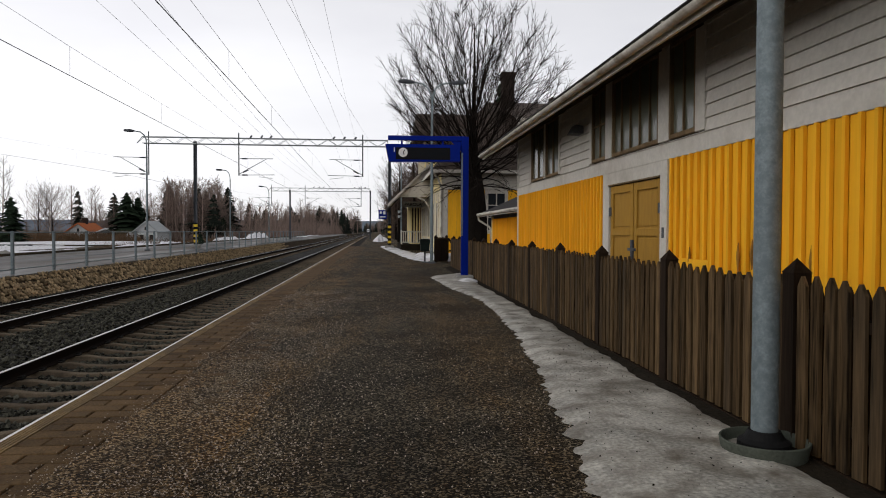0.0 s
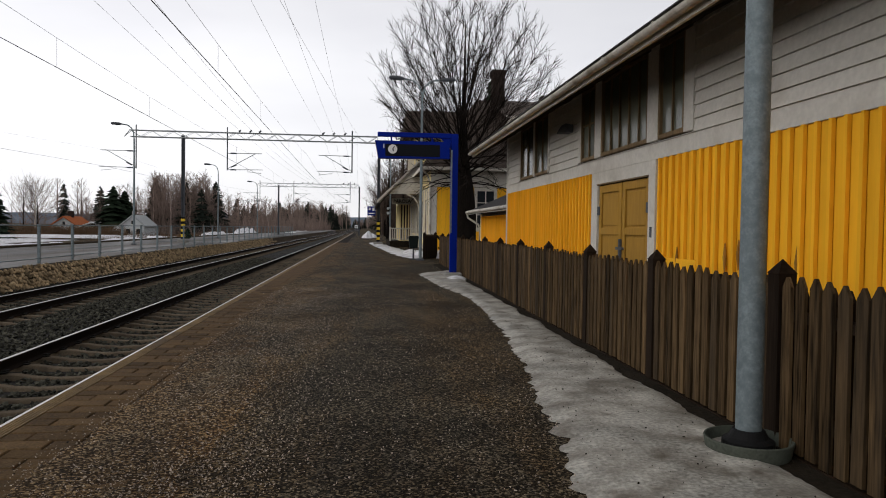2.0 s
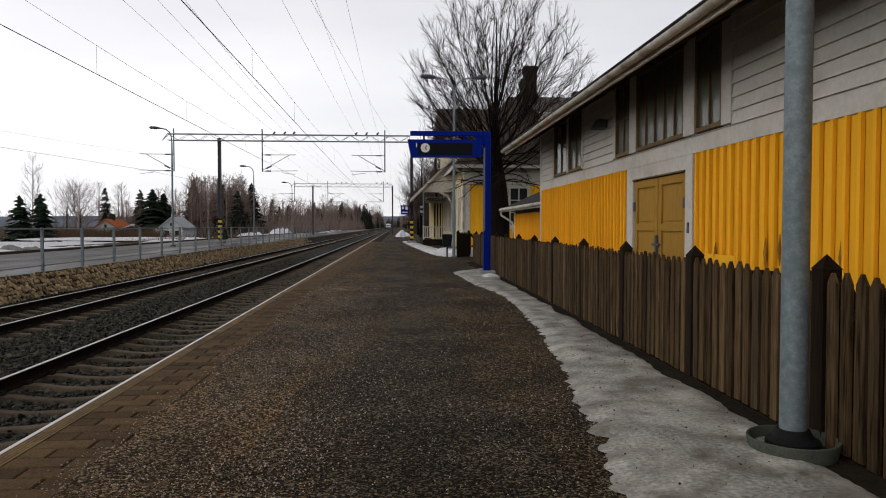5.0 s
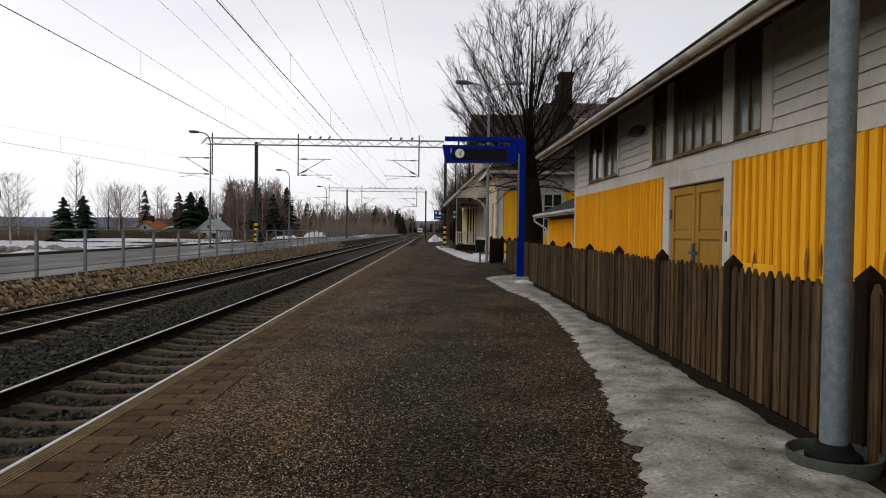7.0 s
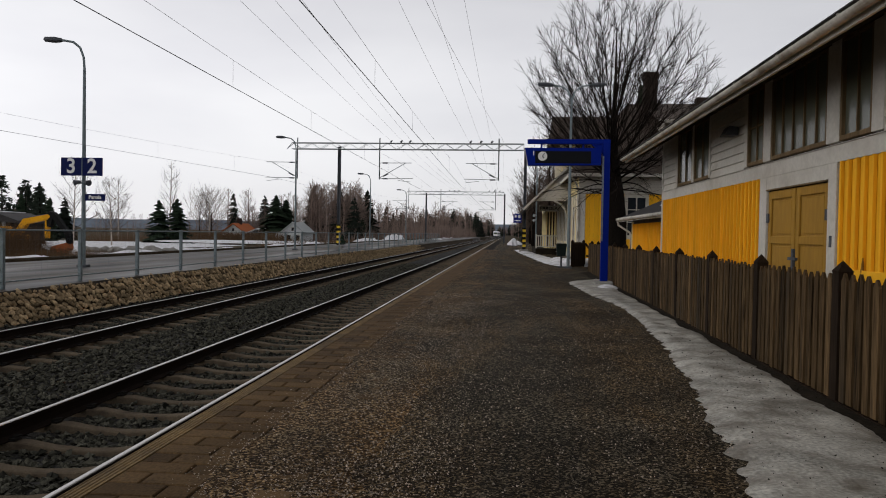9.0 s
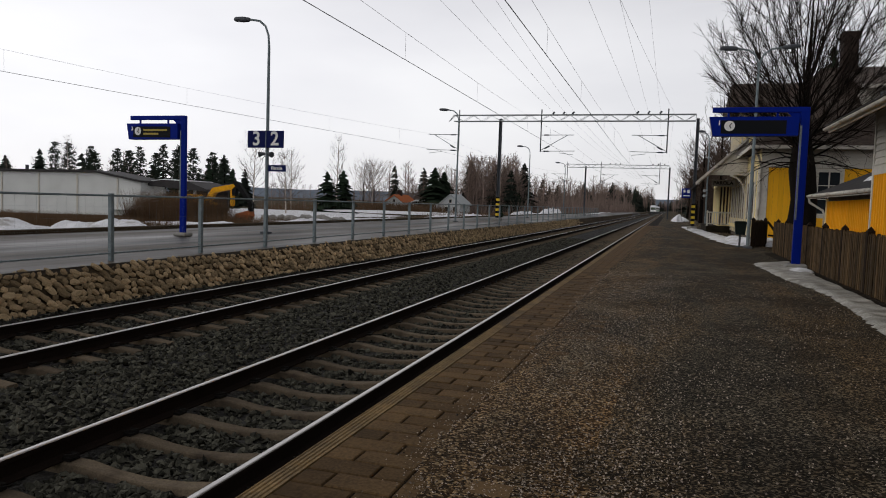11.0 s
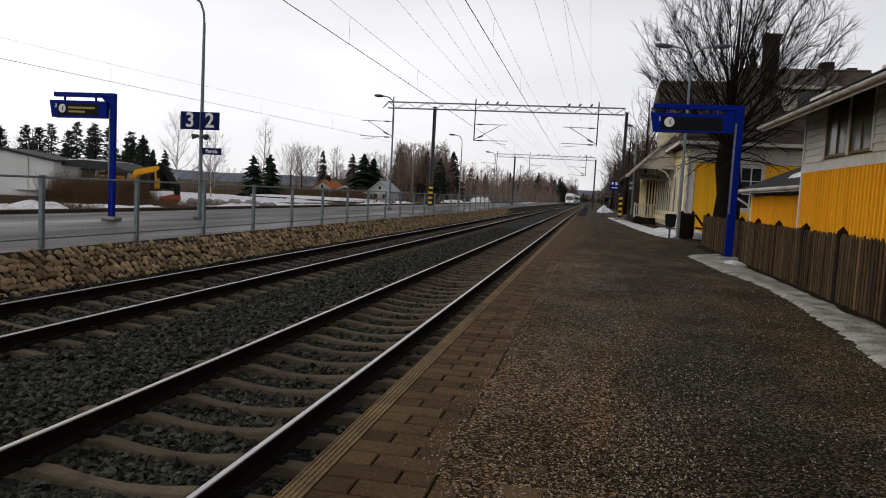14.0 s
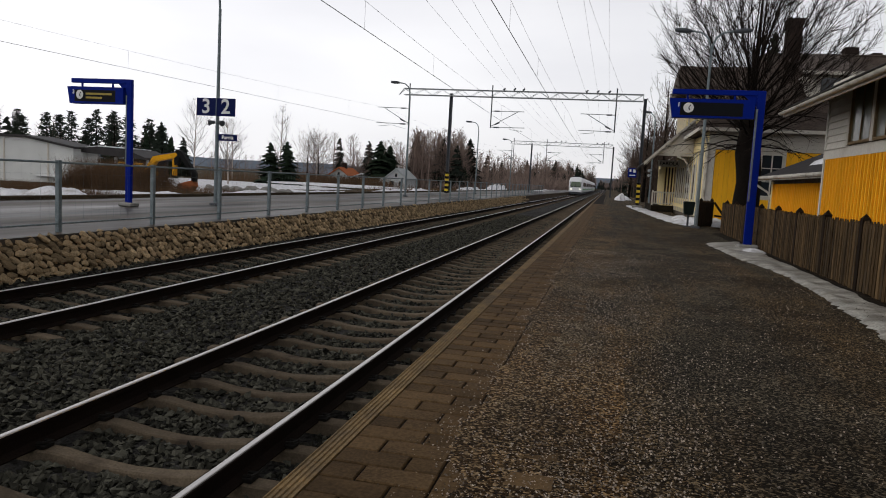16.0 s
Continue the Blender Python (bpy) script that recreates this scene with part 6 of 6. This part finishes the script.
def brush(name, x0, x1, y0, y1, z, h, n, seed, label, mat=None, wide=1.0):
    """Dry stalks and scrub."""
    r = np.random.default_rng(seed)
    x, y = r.uniform(x0, x1, n), r.uniform(y0, y1, n)
    hh = h * r.uniform(0.4, 1.0, n)
    dx, dy = r.normal(0, 0.22, n) * hh, r.normal(0, 0.22, n) * hh
    w, a = r.uniform(0.006, 0.016, n) * wide, r.uniform(0, 6.28, n)
    cx, cy = np.cos(a) * w, np.sin(a) * w
    v = np.stack([np.stack([x - cx, y - cy, np.full(n, z)], -1), np.stack([x + cx, y + cy, np.full(n, z)], -1), np.stack([x + dx, y + dy, z + hh], -1)], 1).reshape(-1, 3)
    f = np.arange(3 * n).reshape(-1, 3)
    tagged(part(name, raw_mesh(name, v, f), mat or M_BRUSH), label, "scrub", kind="stuff")


brush("dry_scrub", -36, -18.5, 22.5, 27, 0.0, 0.85, 18000, 1, "dry reddish-brown scrub on the verge")
brush("dry_scrub", -27.8, -24.2, 33, 38.5, -0.3, 2.55, 13000, 2, "dry reddish-brown scrub by the yard")
brush("dry_scrub", -24.2, -23.2, 33, 38.5, -0.3, 1.6, 2500, 11, "dry reddish-brown scrub by the digger")
brush("dry_scrub", -46, -27.8, 33, 38.5, -0.5, 1.0, 14000, 9, "dry reddish-brown scrub before the hall")
brush("dry_scrub", -23.4, -19, 33, 38.5, -0.3, 1.15, 5000, 6, "low dry scrub before the digger")
brush("field_scrub", -58, -38, 124, 134, -0.8, 2.9, 5000, 10, "brown scrub before the farmhouse", M_BRUSH, 4.0)
brush("undergrowth", -60, -27, 150, 200, -0.6, 4.5, 9000, 7, "brown undergrowth at the foot of the woods", M_WOODS, 6.0)
brush("undergrowth", -30, -12, 190, 420, -0.5, 6.0, 9000, 8, "brown undergrowth at the foot of the far woods", M_WOODS, 8.0)
brush("dry_scrub", -75, -34, 118, 136, -0.8, 2.4, 9000, 3, "brown scrub along the field")
brush("dry_scrub", -24, -16.5, 70, 140, -0.1, 1.1, 9000, 4, "brown scrub beside the road")
brush("dry_grass", -15.2, -14.4, -5, 120, 0.45, 0.22, 9000, 5, "thin dead grass along the road edge")


# ---- yard: hall, shed, excavator; houses ----
def hall():
    t = thing("industrial_hall", pose(0, 0, -1.3), "long white industrial hall with a low dark-edged roof", "hall")
    out = [(-92, 0), (-56.6, 0), (-56.6, 4.35), (-63, 5.35), (-92, 5.2)]
    part("wall", Geo().prism(out, "y", 68, 72), M_HALL, t)
    part("roof", Geo().prism([(-92.5, 5.2), (-63, 5.36), (-56.2, 4.3), (-56.2, 4.55), (-63, 5.62), (-92.5, 5.5)], "y", 67.6, 72.4), M_ROOF, t)
    for k in range(6):
        part("pilaster", Geo().box(-90 + 6 * k, -89.8 + 6 * k, 67.92, 68, 0, 5.1), M_WHITE, t)
    for x in (-84, -76):
        part("roof_vent", Geo().tube([(x, 70, 5.3), (x, 70, 6.2)], 0.2, 8), M_DARKSTEEL, t)
    s = thing("open_shed", pose(0, 0, -1.3), "dark-roofed open shed with a pale wall beside the hall", "shed")
    part("roof", Geo().prism([(-57.8, 4.35), (-54.5, 4.72), (-51.0, 4.62), (-48.4, 3.75), (-48.4, 3.5), (-57.8, 4.05)], "y", 69.2, 75), M_ROOF, s, "low dark roof")
    part("roof_snow", Geo().prism([(-57.0, 4.46), (-54.5, 4.74), (-51.6, 4.66), (-51.6, 4.74), (-54.5, 4.86), (-57.0, 4.54)], "y", 69.6, 75), M_SNOW, s, "thin snow on the roof")
    part("side_wall", Geo().box(-57.5, -55.2, 70.2, 70.5, 0, 4.05), M_HALL, s, "pale rendered wall")
    part("back_wall", Geo().box(-55.2, -48.8, 74, 74.3, 0, 3.5), M_ROOF, s)
    for x in (-55.2, -53.0, -50.9, -48.9):
        part("post", Geo().box(x, x + 0.25, 70.2, 70.45, 0, 3.6), M_STEEL, s)
    part("counter_wall", Geo().box(-52.7, -49.2, 70.25, 70.4, 0, 1.6), M_FRAME, s)


hall()


def excavator():
    t = thing("excavator", pose(-27.9, 40, -0.35), "yellow tracked excavator parked in the scrub with its arm folded", "excavator")
    for s in (-1, 1):
        out = [(-1.7, 0.1), (1.7, 0.1), (2.0, 0.4), (1.8, 0.75), (-1.8, 0.75), (-2.0, 0.4)]
        part("crawler_track", Geo().prism(out, "y", s * 0.95 - 0.25, s * 0.95 + 0.25), M_BLACK, t)
    part("body", Geo().box(-2.3, 0.9, -1.25, 1.25, 0.85, 1.7, c=0.12), M_EXCAV, t, smooth=False)
    part("engine_cover", Geo().box(-2.2, -0.6, -1.2, 1.2, 1.7, 1.92, c=0.08), M_EXCAV, t)
    cab = part("cab", Geo().box(-0.5, 0.7, -1.2, -0.15, 1.7, 2.2, c=0.08), M_EXCAV, t)
    part("pane", Geo().box(-0.35, 0.6, -1.215, -1.2, 1.78, 2.12), M_DARKGLASS, cab)
    part("boom", Geo().prism([(0.4, 1.3), (0.75, 1.2), (1.55, 2.35), (2.95, 2.66), (3.12, 2.85), (2.98, 2.98), (1.35, 2.68)], "y", -0.18, 0.18), M_EXCAV, t, "bent yellow boom")
    arm = part("stick", Geo().prism([(2.85, 2.85), (3.0, 3.2), (3.35, 3.1), (4.4, 1.75), (4.4, 1.2), (4.15, 1.2), (4.1, 1.7), (3.25, 2.75), (3.1, 2.2), (2.9, 2.2)], "y", -0.16, 0.16), M_BLACK, t, "dark folded stick")
    part("hydraulic_ram", Geo().tube([(1.6, 0, 2.75), (2.9, 0, 2.95)], 0.07, 6), M_DARKSTEEL, t)
    part("arm_link", Geo().box(2.72, 2.97, -0.14, 0.14, 1.5, 2.7, c=0.05), M_EXCAV, t)
    part("bucket", Geo().prism([(3.3, 1.0), (4.25, 1.25), (4.3, 0.9), (3.9, 0.45), (3.3, 0.5)], "y", -0.4, 0.4), M_ORANGE, arm, "rusty orange bucket")


excavator()


def boulder(x, y, z, s, seed):
    r = random.Random(seed)
    bm = bmesh.new()
    bmesh.ops.create_icosphere(bm, subdivisions=2, radius=1)
    for v in bm.verts:
        v.co *= 1 + 0.35 * noise.noise(v.co * 1.3 + Vector((seed, 0, 0)))
        v.co = Vector((v.co.x * s, v.co.y * s * 0.8, v.co.z * s * 0.62))
    bm.verts.index_update()
    g = Geo().add([v.co[:] for v in bm.verts], [[v.index for v in f.verts] for f in bm.faces], pose(x, y, z, 0, 0, r.uniform(0, 360)))
    bm.free()
    tagged(part("boulder", g, M_CONCRETE), "grey field boulder in a row by the snow", "boulder", "boulder row")


rb = random.Random(31)
for k in range(14):
    boulder(-24.6 + 0.42 * k + rb.uniform(-0.1, 0.1), 44 + rb.uniform(-0.6, 0.6), 0.36, rb.uniform(0.36, 0.58), 3.7 * k)


def gabled(name, x, y, z, w, d, h, ridge, mats, label, extra=None):
    t = thing(name, pose(x, y, z), label, "house", "far houses")
    part("wall", Geo().prism([(-w / 2, 0), (w / 2, 0), (w / 2, h), (0, ridge), (-w / 2, h)], "y", 0, d), mats[0], t)
    k = (ridge - h) / (w / 2)
    part("roof", Geo().prism([(-w / 2 - 0.4, h - 0.4 * k), (0, ridge + 0.02), (w / 2 + 0.4, h - 0.4 * k), (w / 2 + 0.4, h - 0.4 * k + 0.22), (0, ridge + 0.26), (-w / 2 - 0.4, h - 0.4 * k + 0.22)], "y", -0.4, d + 0.4), mats[1], t)
    attic = part("window", Geo().box(-0.3, 0.3, -0.05, 0, h + 0.1, h + 0.85), M_WHITE, t)
    part("pane", Geo().box(-0.22, 0.22, -0.07, -0.051, h + 0.17, h + 0.78), M_DARKGLASS, attic)
    for u in (-0.2, 0.25):
        win = part("window", Geo().box(w * u - 0.45, w * u + 0.45, -0.05, 0, 1.0, 2.0), M_WHITE, t)
        part("pane", Geo().box(w * u - 0.36, w * u + 0.36, -0.07, -0.051, 1.08, 1.92), M_DARKGLASS, win)
    return t


h = gabled("cottage", -37.4, 130, -0.9, 3.9, 7, 2.6, 4.2, (M_HOUSE, M_STEEL), "pale grey gabled cottage at the wood's edge")
part("lean_to", Geo().prism([(-3.6, 0), (-1.96, 0), (-1.96, 2.6), (-3.3, 2.3), (-3.6, 1.8)], "y", 0.5, 6), M_HOUSE, h)
h = gabled("farmhouse", -53.0, 140, -0.9, 4.6, 8, 2.3, 3.9, (M_HOUSE, M_ORANGE), "low farmhouse with an orange tiled roof")
part("chimney", Geo().box(-0.4, 0.4, 3, 3.8, 3.8, 5.2), M_CHIMNEY, h)
gabled("barn", -47.6, 139, -0.7, 5, 8, 1.7, 2.7, (M_CHIMNEY, M_SNOW), "dark low barn under snow by the farmhouse")


# ---- train ----
def train():
    t = thing("express_train", pose(-5.05, 900, 0), "white express train with a large windscreen coming down the far track", "train")
    hw, L = 1.6, 25.0

    def ring(y, k, zt, zb):
        w = hw * k
        return [(-w * 0.86, y, zb), (w * 0.86, y, zb), (w, y, zb + 0.3), (w, y, 2.0), (w * 0.98, y, zt - 0.7), (w * 0.86, y, zt - 0.18), (w * 0.5, y, zt), (-w * 0.5, y, zt), (-w * 0.86, y, zt - 0.18), (-w * 0.98, y, zt - 0.7), (-w, y, 2.0), (-w, y, zb + 0.3)]
    # blunt front: stacked outlines from the nose back
    rings = [ring(0.0, 0.90, 3.1, 0.75), ring(0.2, 0.96, 3.45, 0.65), ring(0.7, 0.99, 3.95, 0.6), ring(1.5, 1.0, 4.12, 0.6), ring(3.0, 1.0, 4.15, 0.6), ring(L, 1.0, 4.15, 0.6)]
    v, f = [p for r in rings for p in r], [tuple(range(12))]
    for i in range(len(rings) - 1):
        for j in range(12):
            a, b = 12 * i + j, 12 * i + (j + 1) % 12
            f.append((a, b, b + 12, a + 12))
    f.append(tuple(range(12 * 5, 12 * 6)))
    car = part("power_car", Geo().add(v, f), M_TRAIN, t, "white blunt-nosed driving car", True)
    part("windscreen", Geo().add([(-1.15, -0.03, 1.95), (1.15, -0.03, 1.95), (1.05, -0.03, 3.05), (-1.05, -0.03, 3.05), (-1.15, 0.3, 1.95), (1.15, 0.3, 1.95), (1.05, 0.3, 3.05), (-1.05, 0.3, 3.05)], [(0, 1, 2, 3), (0, 4, 5, 1), (1, 5, 6, 2), (2, 6, 7, 3), (3, 7, 4, 0)]), M_SCREENGLASS, car, "windscreen tinted pale green for its reflection")
    part("windscreen_bar", Geo().box(-0.05, 0.05, -0.05, -0.031, 1.95, 3.05), M_TRAINGREY, car)
    part("windscreen_frame", Geo().box(-1.22, 1.22, -0.05, 0.0, 1.80, 1.948).box(-1.25, -1.155, -0.05, 0.02, 1.95, 3.05).box(1.155, 1.25, -0.05, 0.02, 1.95, 3.05), M_TRAINGREY, car)
    part("skirt", Geo().box(-1.42, 1.42, -0.08, 2.5, 0.18, 0.74, c=0.06), M_TRAINGREY, car, "dark grey skirt under the nose")
    for x in (-1.0, 1.0):
        part("headlight", Geo().disc((x, 0.0, 1.35), 0.13, (0, -1, 0), 0.05, 14), M_HEADLIGHT, car, "lit headlight")
    for c in range(6):
        y0 = c * (L + 0.6)
        if c:
            out = [(-1.38, 0.6), (1.38, 0.6), (1.6, 0.9), (1.6, 2.0), (1.57, 3.45), (1.38, 3.97), (0.8, 4.15), (-0.8, 4.15), (-1.38, 3.97), (-1.57, 3.45), (-1.6, 2.0), (-1.6, 0.9)]
            car = part("coach", Geo().prism(out, "y", y0, y0 + L), M_TRAIN, t, "white coach")
        for s in (-1, 1):
            part("window_band", Geo().box(min(s * 1.585, s * 1.605), max(s * 1.585, s * 1.605), y0 + 3.2, y0 + L - 1.0, 2.05, 2.95), M_DARKGLASS, car, "dark window band")
            part("green_stripe", Geo().box(min(s * 1.59, s * 1.607), max(s * 1.59, s * 1.607), y0 + 2.6, y0 + L, 1.25, 1.5), M_TRAINGREEN, car)
        part("underframe", Geo().box(-1.3, 1.3, y0 + (2.55 if not c else 0.3), y0 + L - 0.3, 0.15, 0.62), M_TRAINGREY, car)
        part("roof_equipment", Geo().box(-0.9, 0.9, y0 + 5, y0 + 11, 4.14, 4.36, c=0.05).box(-0.7, 0.7, y0 + 15, y0 + 20, 4.14, 4.30, c=0.05), M_TRAINGREY, car)
        for yy in (y0 + 3.2, y0 + 5.9, y0 + L - 5.9, y0 + L - 3.2):
            part("wheelset", Geo().tube([(-0.84, yy, 0.46), (-0.70, yy, 0.46)], 0.45, 18).tube([(0.70, yy, 0.46), (0.84, yy, 0.46)], 0.45, 18).tube([(-0.7, yy, 0.46), (0.7, yy, 0.46)], 0.08, 8), M_TRAINGREY, car)
    return t


TRAIN = train()


# ---- pieces: pavers and bank stones ----
def paver_mesh(lx, ly):
    g = Geo()
    c = 0.006
    g.add([(0, 0, -0.04), (lx, 0, -0.04), (lx, ly, -0.04), (0, ly, -0.04), (0, 0, -c), (lx, 0, -c), (lx, ly, -c), (0, ly, -c), (c, c, 0), (lx - c, c, 0), (lx - c, ly - c, 0), (c, ly - c, 0)],
          [(0, 1, 5, 4), (1, 2, 6, 5), (2, 3, 7, 6), (3, 0, 4, 7), (4, 5, 9, 8), (5, 6, 10, 9), (6, 7, 11, 10), (7, 4, 8, 11), (8, 9, 10, 11)])
    return g


def lay_pavers():
    LX, LY, gap = 0.332, 0.159, 0.011
    whole, half = paver_mesh(LX, LY).mesh("paver"), paver_mesh(LX / 2 - gap / 2, LY).mesh("paver")
    for me in (whole, half):
        me.materials.append(M_PAVER)
    rest, count, row, y = Geo(), 0, 0, -8.82
    while y < 60:
        xs = [(EDGE + 0.124, half), (EDGE + 0.124 + LX / 2 + gap / 2, whole)] if row % 2 else [(EDGE + 0.124, whole), (EDGE + 0.124 + LX + gap, half)]
        k = EDGE + 0.124 + 1.5 * LX + 1.5 * gap
        xs += [(k, whole), (k + LX + gap, half)] if row % 2 else [(k, half), (k + LX / 2 + gap / 2, whole)]
        for x, me in xs:
            if 1.2 < y and count < 300:
                ob = new("paver", me)
                ob.matrix_basis = pose(x, y, PLAT + random.uniform(-0.004, 0.0015), random.uniform(-0.5, 0.5), random.uniform(-0.4, 0.4), 0)
                ob.parent = paving
                count += 1
            else:
                src = paver_mesh(LX if me is whole else LX / 2 - gap / 2, LY)
                rest.add(src.v, src.f, pose(x, y, PLAT - 0.002))
        y += LY + gap
        row += 1
    tagged(part("far_pavers", rest, M_PAVER, paving), kind="stuff")


lay_pavers()


def bank_stone(rnd):
    """A rounded lump, flattened against the bank."""
    bm = bmesh.new()
    bmesh.ops.create_icosphere(bm, subdivisions=1, radius=1)
    for v in bm.verts:
        v.co = v.co * rnd.uniform(0.76, 1.16)
        v.co.x *= 0.5
    g = Geo()
    bm.verts.index_update()
    g.add([v.co[:] for v in bm.verts], [[v.index for v in f.verts] for f in bm.faces])
    bm.free()
    return g


def lay_bank():
    rnd = random.Random(3)
    kinds = [bank_stone(rnd) for _ in range(8)]
    meshes = []
    for g in kinds:
        me = g.mesh("stone")
        me.materials.append(M_BANK)
        meshes.append(me)
    arrs = [(np.array(g.v), np.array(g.f)) for g in kinds]
    vs, fs, k, count = [], [], 0, 0
    rows = 7
    for r in range(rows):
        u = (r + 0.5) / rows
        y = 1.0 + rnd.random() * 0.1
        while y < 78 + 9 * noise.noise((r * 1.7, 0, 0)):
            w = rnd.uniform(0.055, 0.135)
            hgt = rnd.uniform(0.054, 0.078)
            y += w
            drift = 0.035 * noise.noise((y * 1.3, r * 3.1, 0))
            m = pose(-6.50 - 0.31 * u + rnd.uniform(-0.02, 0.025), y, -0.09 + 0.66 * u + drift + rnd.uniform(-0.025, 0.025), rnd.uniform(-42, 4), -24, rnd.uniform(-8, 8)) @ Matrix.Diagonal((rnd.uniform(0.06, 0.09), w * 1.08, hgt * 0.98, 1))
            i = rnd.randrange(8)
            if 6.5 < y < 11.0 and count < 300:
                ob = new("stone", meshes[i])
                ob.matrix_basis = m
                ob.parent = bank
                count += 1
            else:
                v, f = arrs[i]
                mm = np.array(m)
                vs.append(v @ mm[:3, :3].T + mm[:3, 3])
                fs.append(f + k)
                k += len(v)
            y += w * 0.86
    ob = part("far_stones", raw_mesh("far_stones", np.concatenate(vs), np.concatenate(fs)), M_BANKJ, bank)
    tagged(ob, kind="stuff")


lay_bank()


# ---- what moves ----
def motions():
    speed, at_end = 45.5, 166.0
    rows = [(t, pose(-5.05, at_end + speed * (16.0 - t), 0)) for t in (0.0, 4.0, 8.0, 12.0, 16.0)]
    walk(TRAIN, rows)


motions()
